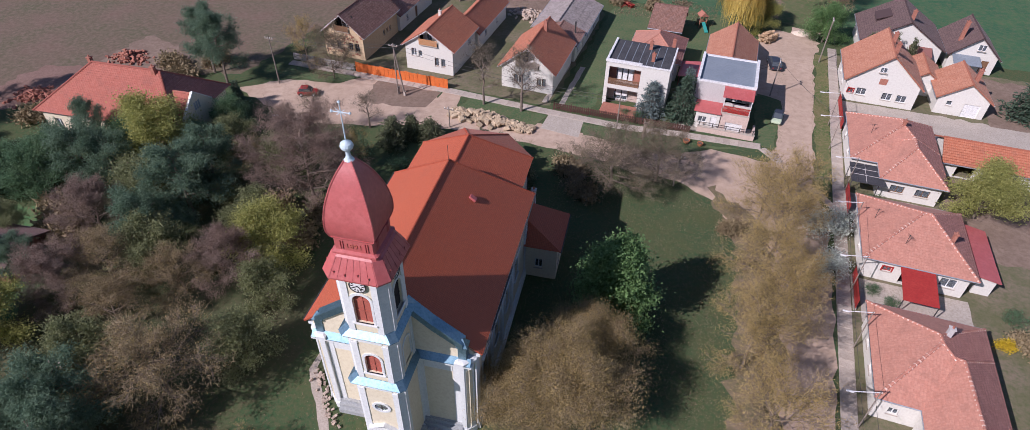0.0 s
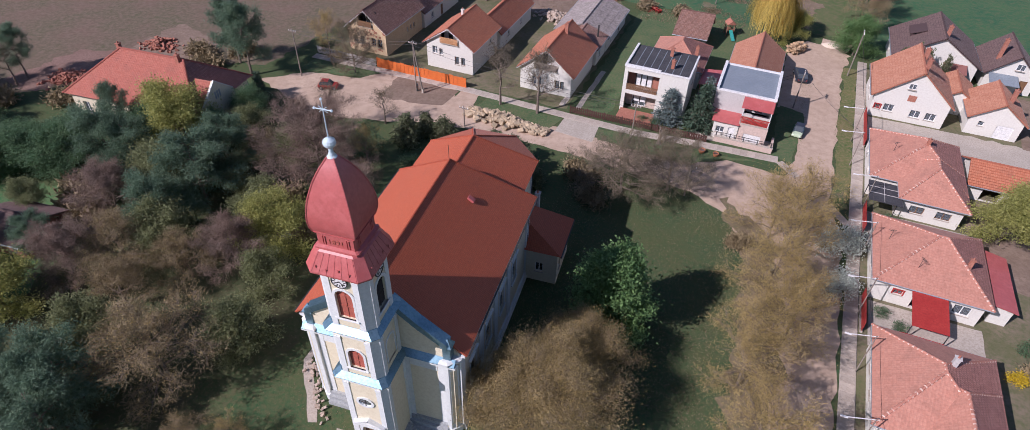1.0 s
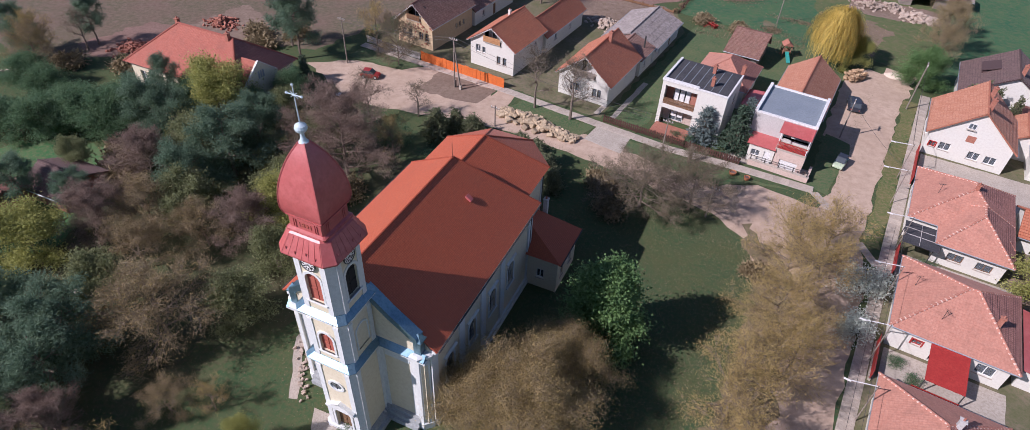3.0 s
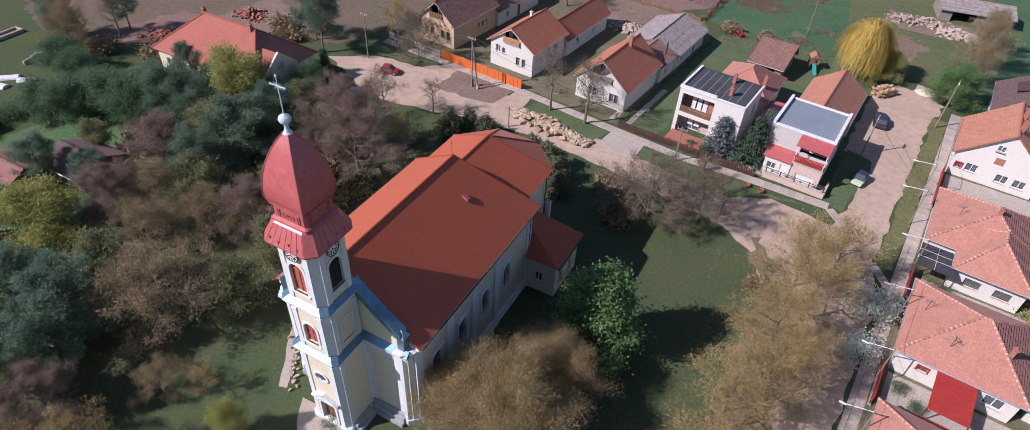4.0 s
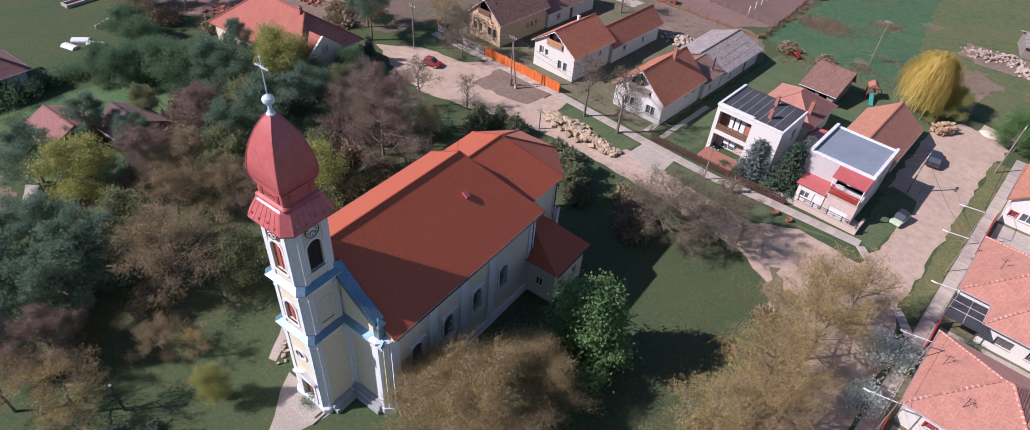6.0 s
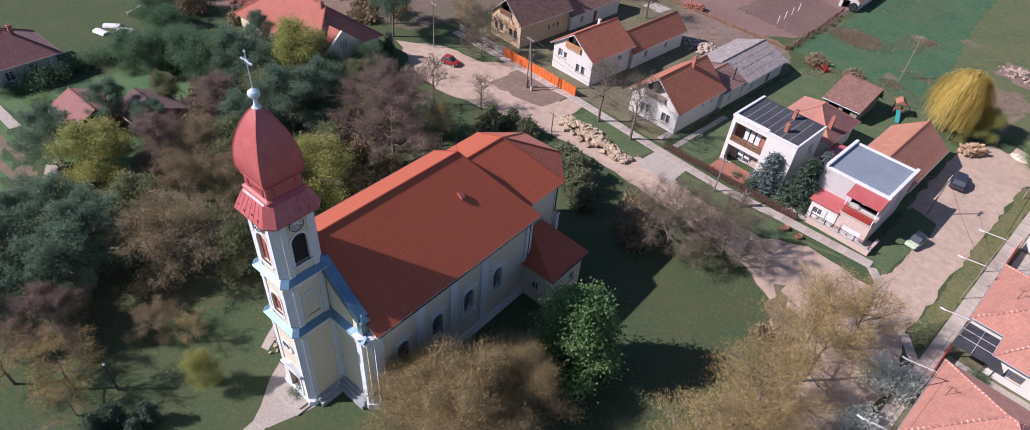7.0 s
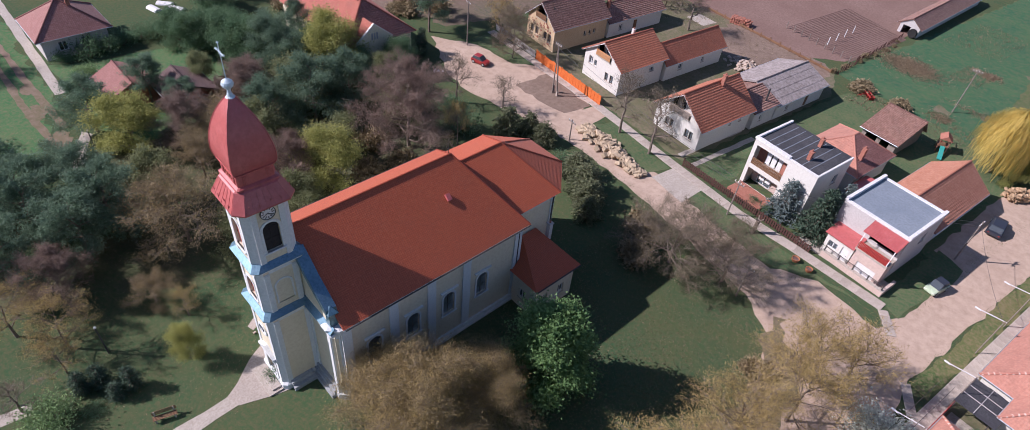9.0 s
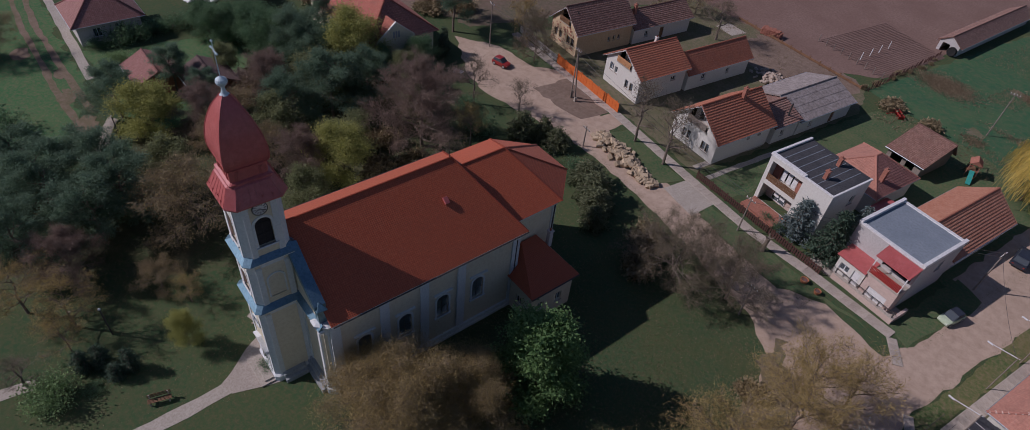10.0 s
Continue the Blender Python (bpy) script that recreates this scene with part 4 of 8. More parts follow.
# blind niche on the east side of the middle stage
m = face_frame(TX + 1.72, TY, 10.4, 1, 0)
part("blind_niche", band_shape(arch_outline(1.2, 2.3), [(x * 1.2, z * 1.05) for x, z in arch_outline(1.2, 2.3)], 0.0, 0.06, m), TRIM, tower)
# oculus over the door
m = face_frame(TX, TY - 1.80, 6.5, 0, -1)
circ = [(0.52 * math.cos(i * math.pi / 8), 0.42 * math.sin(i * math.pi / 8)) for i in range(16)]
oc = part("oculus", band_shape(circ, [(x * 1.4, z * 1.4) for x, z in circ], 0.0, 0.09, m), TRIM, tower)
part("pane", flat_shape(circ, 0.004, 0.02, m), GLASS, oc)
bm = boxes((-0.5, 0.5, 0.02, 0.05, -0.03, 0.03), (-0.03, 0.03, 0.02, 0.05, -0.4, 0.4))
bmesh.ops.transform(bm, matrix=m, verts=bm.verts[:])
part("glazing_bar", bm, IRON, oc)
# clocks
for s in "SE":
    nx, ny = SIDES[s]
    m = face_frame(TX + nx * 1.66, TY + ny * 1.66, 19.2, nx, ny)
    dial = [(0.5 * math.cos(i * math.pi / 12), 0.5 * math.sin(i * math.pi / 12)) for i in range(24)]
    ck = part("clock", flat_shape(dial, 0.09, 0.13, m), WHITEPAINT, tower, "round white clock face with black numerals and hands")
    part("clock_rim", band_shape(dial, [(x * 1.1, z * 1.1) for x, z in dial], 0.08, 0.17, m), IRON, ck)
    bm = bmesh.new()
    for i in range(12):
        a = i * math.pi / 6
        box(bm, -0.035, 0.035, 0.13, 0.145, 0.27, 0.45, m=Matrix.Rotation(a, 4, "Y"))
    for a, ln in ((2.3, 0.38), (-2.0, 0.27)):
        box(bm, -0.03, 0.03, 0.145, 0.16, -0.05, ln, m=Matrix.Rotation(a, 4, "Y"))
    bmesh.ops.transform(bm, matrix=m, verts=bm.verts[:])
    part("clock_hands", bm, IRON, ck)
# skirt roof, drum and dome in red sheet metal
prof = [(2.17, 19.87), (2.19, 20.0), (1.92, 20.57), (1.60, 21.26), (1.47, 21.36), (1.47, 21.45)]
part("skirt_roof", loft(bmesh.new(), [chamfer_ring(h, 0.55 * h / 2, z) for h, z in prof]), RED_METAL, tower, "flared red sheet-metal skirt roof")
part("eaves_cornice", loft(bmesh.new(), [chamfer_ring(1.70, 0.46, 19.8), chamfer_ring(1.86, 0.5, 19.95), chamfer_ring(2.02, 0.5, 20.05)]), TRIM, tower)
part("drum", loft(bmesh.new(), [chamfer_ring(h, 0.1, z) for h, z in ((1.45, 21.356), (1.45, 21.496), (1.27, 21.589), (1.27, 22.425), (1.37, 22.518), (1.41, 22.61))]), RED_METAL, tower)
dome_prof = [(1.352, 22.61), (1.456, 22.982), (1.477, 23.493), (1.414, 24.143), (1.29, 24.794), (1.102, 25.444), (0.863, 26.094), (0.593, 26.652), (0.343, 27.07), (0.208, 27.302)]
fine_prof = []
for i in range(len(dome_prof) - 1):
    p = [Vector(dome_prof[max(0, min(len(dome_prof) - 1, i + k))]) for k in (-1, 0, 1, 2)]
    for s in (0.0, 0.25, 0.5, 0.75):
        q = 0.5 * (2 * p[1] + (p[2] - p[0]) * s + (2 * p[0] - 5 * p[1] + 4 * p[2] - p[3]) * s * s + (3 * p[1] - p[0] - 3 * p[2] + p[3]) * s ** 3)
        fine_prof.append((q.x, q.y))
fine_prof.append(dome_prof[-1])
dome = part("dome", loft(bmesh.new(), [chamfer_ring(h, 0.03, z) for h, z in fine_prof]), RED_METAL, tower, "four-sided onion dome clad in red metal")
for sx, sy in ((1, 1), (1, -1), (-1, -1), (-1, 1)):
    bm = bmesh.new()
    for (h0, za), (h1, zb) in zip(fine_prof, fine_prof[1:]):
        tube(bm, (TX + sx * h0, TY + sy * h0, za), (TX + sx * h1, TY + sy * h1, zb), 0.05, k=5)
    part("hip_seam", bm, RED_METAL, dome)
# standing seams on the skirt
for s, (nx, ny) in SIDES.items():
    bm = bmesh.new()
    t = Vector((-ny, nx, 0))
    for i in range(-3, 4):
        prev = None
        for h, z in prof[1:4]:
            k = i * 0.5 * h / 2.19
            at = Vector((TX + nx * h, TY + ny * h, z + 0.01)) + t * k
            if prev is not None:
                tube(bm, prev, at, 0.022, k=4)
            prev = at
    part("standing_seam", bm, RED_METAL, tower)
    m = face_frame(TX + nx * 1.37, TY + ny * 1.37, 0, nx, ny)
    for x in (-0.85, -0.7, 0.7, 0.85):
        bm = boxes((x - 0.04, x + 0.04, -0.11, -0.05, 21.681, 22.332))
        bmesh.ops.transform(bm, matrix=m, verts=bm.verts[:])
        part("drum_rib", bm, RED_METAL, tower)
    for x, z in ((-1.2, 20.3), (-0.5, 20.2), (0.3, 20.3), (1.0, 20.2)):
        s = (2.19 - 1.92) / 0.57
        bm = boxes((x - 0.03, x + 0.03, 2.19 - s * (z - 20.0) - 1.38, 2.19 - s * (z - 20.0) - 1.34, z, z + 0.22))
        bmesh.ops.transform(bm, matrix=m, verts=bm.verts[:])
        part("snow_guard", bm, RED_METAL, tower)
for k, sign in enumerate("1891"):
    txt = bpy.data.curves.new("numeral", "FONT")
    txt.body, txt.size, txt.extrude, txt.align_x = sign, 0.48, 0.015, "CENTER"
    tmp = bpy.data.objects.new("numeral_tmp", txt)
    scene.collection.objects.link(tmp)
    bpy.context.view_layer.update()
    numeral = bpy.data.meshes.new_from_object(tmp.evaluated_get(bpy.context.evaluated_depsgraph_get()))
    bpy.data.objects.remove(tmp)
    numeral.materials.clear()
    numeral.materials.append(SHUTTER)
    numeral.transform(Matrix.Translation((TX + 0.27 * (k - 1.5), TY - 1.29, 21.821)) @ Matrix.Rotation(radians(90), 4, "X"))
    new("numeral", numeral).parent = tower
# finial and cross
bm = bmesh.new()
loft(bm, [ring(r, z, 14, TX, TY) for r, z in ((0.30, 27.27), (0.2, 27.37), (0.13, 27.57), (0.12, 27.80), (0.2, 27.89), (0.33, 28.02), (0.37, 28.17), (0.32, 28.33), (0.18, 28.43), (0.07, 28.49))])
part("finial", bm, FINIAL, tower, "pale blue-grey metal ball finial")
bm = bmesh.new()
tube(bm, (TX, TY, 28.4), (TX, TY, 30.8), 0.04, 0.025, 6)
tube(bm, (TX - 0.5, TY, 30.2), (TX + 0.5, TY, 30.2), 0.03, k=6)
for x, z in ((-0.5, 30.2), (0.5, 30.2), (0, 30.8)):
    loft(bm, [ring(r, z + dz, 6, TX + x, TY) for r, dz in ((0.02, -0.09), (0.09, 0), (0.02, 0.09))])
for a in (0.6, 2.5, 3.8, 5.7):
    tube(bm, (TX, TY, 30.2), (TX + 0.3 * math.cos(a), TY, 30.2 + 0.3 * math.sin(a)), 0.02, k=4)
part("cross", bm, FINIAL, tower, "thin wrought metal cross")

# facade screen behind the tower, with sloping gable and corner pinnacles
FQ, FW = 1.42, 5.95
NAVE_E, NAVE_R, HW = 9.85, 15.35, 6.3
for sx in (-1, 1):
    def X(p):
        return 0.05 + sx * p

    bm = bmesh.new()
    slab_prism(bm, [(X(1.5), FQ, 0), (X(FW), FQ, 0), (X(FW), FQ, 9.3), (X(5.2), FQ, 11.1), (X(1.5), FQ, 14.1)], (0, 1, 0), 0.5)
    part("facade_wall", bm, CREAM, church)
    bm = bmesh.new()
    slab_prism(bm, [(X(1.6), FQ - 0.22, 14.0), (X(3.4), FQ - 0.22, 12.4), (X(5.6), FQ - 0.22, 10.8), (X(5.6), FQ - 0.22, 11.4), (X(3.4), FQ - 0.22, 13.05), (X(1.6), FQ - 0.22, 14.7)], (0, 1, 0), 0.9)
    part("gable_coping", bm, FLASHING, church, "blue-grey sheet metal on the sloping gable coping")
    bm = bmesh.new()
    rows = [(min(X(1.7), X(FW + 0.05)), max(X(1.7), X(FW + 0.05)), FQ - 0.12, FQ, 8.6, 8.95), (min(X(1.7), X(FW + 0.3)), max(X(1.7), X(FW + 0.3)), FQ - 0.38, FQ + 0.1, 8.95, 9.2)]
    part("cornice", boxes(*rows, bevel=0.03), TRIM, church)
    bm = bmesh.new()
    xa, xb = sorted((X(1.7), X(FW + 0.2)))
    loft(bm, [[(x, FQ - 0.42, 9.2), (x, FQ, 9.2), (x, FQ, 9.72), (x, FQ - 0.42, 9.26)] for x in (xa, xb)])
    bmesh.ops.recalc_face_normals(bm, faces=bm.faces[:])
    part("cornice_sheet", bm, FLASHING, church, "sloping blue-grey sheet on the cornice")
    # corner pier, cut across its outer corner, with a sunk panel on the cut
    def pier_ring(grow, z):
        pts = [(5.25 - grow, FQ - 0.25 - grow), (5.62 + 0.3 * grow, FQ - 0.25 - grow), (6.2 + grow, FQ + 0.33 - 0.3 * grow), (6.2 + grow, FQ + 0.75 + grow), (5.25 - grow, FQ + 0.75 + grow)]
        pts = [(X(px), py, z) for px, py in pts]
        return pts if sx > 0 else pts[::-1]

    bm = bmesh.new()
    for rows in (((0.1, 0.0), (0.1, 0.7), (0.0, 0.76), (0.0, 8.9), (0.12, 9.0), (0.12, 9.15)), ((0.1, 9.155), (0.26, 9.26), (0.28, 9.5), (0.05, 9.62))):
        loft(bm, [pier_ring(g, z) for g, z in rows])
    bmesh.ops.recalc_face_normals(bm, faces=bm.faces[:])
    part("corner_pier", bm, TRIM, church, "white corner pier with a heavy cap")
    a, b = Vector((X(5.72), FQ - 0.15, 0)), Vector((X(6.1), FQ + 0.23, 0))
    out = Vector((sx, -1, 0)).normalized()
    bm = bmesh.new()
    slab_prism(bm, [a + Vector((0, 0, 1.4)) + out * 0.004, b + Vector((0, 0, 1.4)) + out * 0.004, b + Vector((0, 0, 8.3)) + out * 0.004, a + Vector((0, 0, 8.3)) + out * 0.004], out, 0.012)
    part("pier_panel", bm, CREAM, church, "cream panel on the pier")
    bm = boxes((X(5.5) - 0.32, X(5.5) + 0.32, FQ - 0.1, FQ + 0.54, 9.5, 10.95), bevel=0.03)
    loft(bm, [square(0.42, 10.93, X(5.5), FQ + 0.22), square(0.42, 11.03, X(5.5), FQ + 0.22), square(0.05, 11.6, X(5.5), FQ + 0.22)])
    part("pinnacle", bm, FLASHING, church, "small blue-grey capped pinnacle")
    # framed panel and inner pilaster
    rows = [(min(X(2.0), X(2.45)), max(X(2.0), X(2.45)), FQ - 0.1, FQ, 0.7, 8.6), (min(X(4.7), X(5.2)), max(X(4.7), X(5.2)), FQ - 0.06, FQ, 0.7, 8.6), (min(X(2.5), X(4.66)), max(X(2.5), X(4.66)), FQ - 0.06, FQ, 7.9, 8.6)]
    part("facade_pilaster", boxes(*rows), TRIM, church)
    rows = [(min(X(1.9), X(5.3)), max(X(1.9), X(5.3)), FQ - 0.75, FQ, 0, 0.45), (min(X(1.9), X(5.3)), max(X(1.9), X(5.3)), FQ - 0.5, FQ, 0.45, 0.85), (min(X(1.9), X(5.3)), max(X(1.9), X(5.3)), FQ - 0.25, FQ, 0.85, 1.2)]
    part("plinth", boxes(*rows), PLINTH, church)
# white volutes beside the tower's east foot: the apron step
part("tower_apron", boxes((TX + 1.98, TX + 2.5, TY - 1.3, FQ - 0.76, 0, 0.45), (TX + 1.7, TX + 2.2, TY - 1.3, FQ - 0.76, 0.45, 0.85)), PLINTH, church)

# nave
NQ0, NQ1 = FQ + 0.5, 20.5
WINS = [4.6, 8.4, 12.2, 16.0]
for sx, name in ((1, "E"), (-1, "W")):
    m = face_frame(sx * HW, NQ0 if sx > 0 else NQ1, 0, sx, 0)
    ln = NQ1 - NQ0
    at = [(q - NQ0 if sx > 0 else NQ1 - q) for q in WINS]
    part("nave_wall", arch_wall(ln, NAVE_E, 0.6, [(a, 3.6, 1.25, 2.7) for a in at], m), CREAM, church)
    for a in at:
        w = arched_window(church, m @ Matrix.Translation((a, 0, 3.6)), 1.25, 2.7, GLASS, IRON, "nave_window")
        bm = boxes((-0.95, 0.95, 0.0, 0.22, 3.05, 3.2), bevel=0.02)
        bmesh.ops.transform(bm, matrix=m @ Matrix.Translation((a, 0, 3.6)), verts=bm.verts[:])
        part("hood_mould", bm, TRIM, w)
    for a in [0.3] + [(x + y) / 2 for x, y in zip(at, at[1:])] + [ln - 0.35]:
        bm = boxes((a - 0.42, a + 0.42, 0, 0.14, 0.9, NAVE_E - 0.7), (a - 0.5, a + 0.5, 0, 0.2, NAVE_E - 0.85, NAVE_E - 0.65))
        bmesh.ops.transform(bm, matrix=m, verts=bm.verts[:])
        part("nave_pilaster", bm, TRIM, church)
    bm = boxes((0, ln, 0, 0.2, NAVE_E - 0.62, NAVE_E - 0.35), (0, ln, 0, 0.42, NAVE_E - 0.35, NAVE_E - 0.05))
    bmesh.ops.transform(bm, matrix=m, verts=bm.verts[:])
    part("eaves_cornice", bm, TRIM, church)
    bm = boxes((0, ln, 0, 0.22, 0, 0.8), (0, ln, 0.0, 0.3, 0, 0.3))
    bmesh.ops.transform(bm, matrix=m, verts=bm.verts[:])
    part("plinth", bm, TRIM, church)
E_OUT = 6.95
EV = 10.0
A_END = 17.1
a = (0, FQ + 0.3, NAVE_R), (0, A_END, NAVE_R)
for sx in (1, -1):
    part("nave_roof", roof_slope((sx * E_OUT, FQ + 0.35, EV), (sx * E_OUT, 20.9, EV), (0, A_END, NAVE_R), (0, FQ + 0.35, NAVE_R), 0.165, 0.012), T_CHURCH, church, "orange-red clay tile slope in fine courses")
    gutter(church, (sx * (E_OUT + 0.08), FQ + 0.5, EV - 0.06), (sx * (E_OUT + 0.08), 20.9, EV - 0.06), IRON)
    part("downpipe", tube(bmesh.new(), (sx * (HW + 0.12), 20.2, 0.2), (sx * (HW + 0.12), 20.2, EV - 0.3), 0.07), IRON, church)
part("nave_roof", roof_slope((E_OUT, 20.9, EV), (-E_OUT, 20.9, EV), (0, A_END, NAVE_R), (0, A_END, NAVE_R), 0.165, 0.012), T_CHURCH, church)
part("ridge_cap", ridge_tiles([((0, FQ + 0.4, NAVE_R + 0.03), (0, A_END, NAVE_R + 0.03)), ((0, A_END, NAVE_R), (E_OUT, 20.9, EV)), ((0, A_END, NAVE_R), (-E_OUT, 20.9, EV))], 0.1), T_CHURCH, church, kind="stuff")
bm = bmesh.new()
slab_prism(bm, [(-HW, FQ + 0.5, NAVE_E), (HW, FQ + 0.5, NAVE_E), (0, FQ + 0.5, NAVE_R - 0.2)], (0, 1, 0), 0.3)
part("nave_gable", bm, CREAM, church)
part("nave_wall", boxes((-HW + 0.6, HW - 0.6, NQ1 - 0.4, NQ1, 0, NAVE_E)), CREAM, church)
part("nave_floor", boxes((-HW + 0.6, HW - 0.6, NQ0, NQ1 - 0.4, 0.02, 0.2)), DARK_INSIDE, church)
part("lightning_rod", tube(bmesh.new(), (0.0, A_END - 0.2, NAVE_R), (0.0, A_END - 0.2, NAVE_R + 1.6), 0.025), IRON, church)
# roof hatch
sl = math.atan2(NAVE_R - EV, E_OUT)
bm = boxes((-0.32, 0.32, -0.22, 0.22, 0, 0.22), bevel=0.02)
bmesh.ops.transform(bm, matrix=Matrix.Translation((2.65, 14.8, NAVE_R - 2.6 * math.tan(sl))) @ Matrix.Rotation(sl, 4, "Y"), verts=bm.verts[:])
part("roof_hatch", bm, RED_METAL, church)
# choir and polygonal apse
CE, CR, CP = 10.3, 14.05, 23.1
apse = [(5.75, 20.9), (5.75, 26.0), (2.4, 29.55), (-2.4, 29.55), (-5.75, 26.0), (-5.75, 20.9)]
wallp = [(5.15, 20.5), (5.15, 25.75), (2.15, 28.95), (-2.15, 28.95), (-5.15, 25.75), (-5.15, 20.5)]
for i, (p, q) in enumerate(zip(wallp, wallp[1:])):
    d = Vector((q[0] - p[0], q[1] - p[1], 0))
    nrm = Vector((d.y, -d.x, 0)).normalized()
    m = face_frame(p[0], p[1], 0, nrm.x, nrm.y)
    ln = d.length
    has = [] if i in (0, 4) else [(ln / 2, 3.8, 1.1, 2.5)]
    part("choir_wall", arch_wall(ln, CE, 0.5, has, m), CREAM, church)
    for cx, z0, w, h in has:
        arched_window(church, m @ Matrix.Translation((cx, 0, z0)), w, h, GLASS, IRON, "choir_window")
    bm = boxes((0, ln, 0, 0.3, CE - 0.4, CE - 0.05), (0, 0.35, 0, 0.12, 0.7, CE - 0.4), (ln - 0.35, ln, 0, 0.12, 0.7, CE - 0.4), (0, ln, 0, 0.2, 0, 0.7))
    bmesh.ops.transform(bm, matrix=m, verts=bm.verts[:])
    part("choir_trim", bm, TRIM, church)
peak = (0, CP, CR)
back = (0, 17.6, CR)
CV = CE + 0.1
pts = [(x, y, CV) for x, y in apse]
pts[0], pts[5] = (5.75, 18.6, CV), (-5.75, 18.6, CV)
part("choir_roof", roof_slope(pts[0], pts[1], peak, back, 0.165, 0.012), T_CHURCH, church)
part("choir_roof", roof_slope(pts[5], pts[4], peak, back, 0.165, 0.012), T_CHURCH, church)
for i in (1, 2, 3):
    part("choir_roof", roof_slope(pts[i], pts[i + 1], peak, peak, 0.165, 0.012), T_CHURCH, church)
part("ridge_cap", ridge_tiles([(back, peak)] + [(peak, pts[i]) for i in (1, 2, 3, 4)], 0.1), T_CHURCH, church, kind="stuff")
part("downpipe", tube(bmesh.new(), (5.3, 25.6, 0.2), (5.3, 25.6, CE), 0.07), IRON, church)
# sacristy annex
walls(church, 3.5, 5.2, 4.2, CREAM, [("S", 1.3, 1.3, 0.8, 1.2), ("E", 0.9, 1.3, 0.8, 1.2), ("E", 3.2, 1.3, 0.8, 1.2)], skip="W", x0=6.1, y0=20.0)
hip = [((10.0, 19.6, 4.25), (10.0, 25.6, 4.25), (5.3, 23.6, 6.8), (5.3, 21.8, 6.8)), ((5.3, 19.6, 4.25), (10.0, 19.6, 4.25), (5.3, 21.8, 6.8), (5.3, 21.8, 6.8)), ((10.0, 25.6, 4.25), (5.3, 25.6, 4.25), (5.3, 23.6, 6.8), (5.3, 23.6, 6.8))]
for p0, p1, r1, r0 in hip:
    part("annex_roof", roof_slope(p0, p1, r1, r0, 0.165, 0.012), T_CHURCH, church)
gutter(church, (10.05, 19.6, 4.2), (10.05, 25.6, 4.2), IRON)
chimney(church, 6.2, 24.6, 5.5, 7.5, 0.45, GREYWALL)
# stone steps before the door
bm = boxes((TX - 1.7, TX + 1.7, TY - 3.2, TY - 1.98, 0, 0.16), (TX - 1.4, TX + 1.4, TY - 2.8, TY - 1.98, 0.16, 0.3), bevel=0.02)
part("doorstep", bm, CONCRETE, church)
patch("paving", [(-19.8, 21.9), (-18.7, 20.4), (-16.8, 18.7), (-15.9, 17.6), (-14.6, 18.2), (-14.0, 21.0), (-13.9, 22.3), (-15.0, 22.8)], 0.03, PAVING, "pale pinkish paved apron before the church door", "paving", rough=0.05, seed=24)

# ---- houses along the cross street ----
def stripes(parent, x0, x1, y, z0, z1, material, name="balcony_rail", step=0.14, deep=0.05):
    rail = part(name, boxes((x0, x1, y - deep - 0.02, y + 0.02, z1, z1 + 0.07)), material, parent)
    slat = mesh_of(boxes((0, step * 0.75, y - deep, y, z0, z1)), "slat", material)
    for i in range(int((x1 - x0) / step)):
        ob = new("slat", slat)
        ob.parent = rail
        ob.matrix_basis = Matrix.Translation((x0 + i * step, 0, 0))


def loggia(parent, x0, x1, z0, z1, ridge_x, y, back_mat, rail_mat):
    """A recessed attic balcony in a gable: back wall, door, floor and railing."""
    part("loggia_back", boxes((x0, x1, y + 1.3, y + 1.36, z0, z1)), back_mat, parent)
    part("loggia_floor", boxes((x0, x1, y - 0.25, y + 1.3, z0 - 0.12, z0)), CONCRETE, parent)
    stripes(parent, x0, x1, y - 0.2, z0 + 0.02, z0 + 0.85, rail_mat)
    window(parent, Matrix.Translation((x0 + 0.7, y + 1.1, z0 + 0.05)), 0.9, 1.8, bars=0, sill=False, name="balcony_door")


def gable_with_loggia(parent, w, eave, ridge, material, x0, x1, z0, z1, thick=0.35):
    """The front gable with an opening cut for the balcony."""
    rx = w / 2
    sl = (ridge - 0.12 - eave) / rx
    bm = bmesh.new()
    slab_prism(bm, [(0, 0, eave), (x0, 0, eave), (x0, 0, eave + sl * x0)], (0, 1, 0), thick)
    slab_prism(bm, [(x1, 0, eave), (w, 0, eave), (x1, 0, eave + sl * (w - x1))], (0, 1, 0), thick)
    if z0 > eave:
        slab_prism(bm, [(x0, 0, eave), (x1, 0, eave), (x1, 0, z0), (x0, 0, z0)], (0, 1, 0), thick)
    part("gable", bm, material, parent)
    part("barge_board", slab_prism(bmesh.new(), [(-0.45, -0.4, eave - sl * 0.45), (rx, -0.4, ridge), (w + 0.45, -0.4, eave - sl * 0.45), (w + 0.45, -0.4, eave - sl * 0.45 - 0.2), (rx, -0.4, ridge - 0.22), (-0.45, -0.4, eave - sl * 0.45 - 0.2)], (0, 1, 0), 0.04), WHITEPAINT, parent)


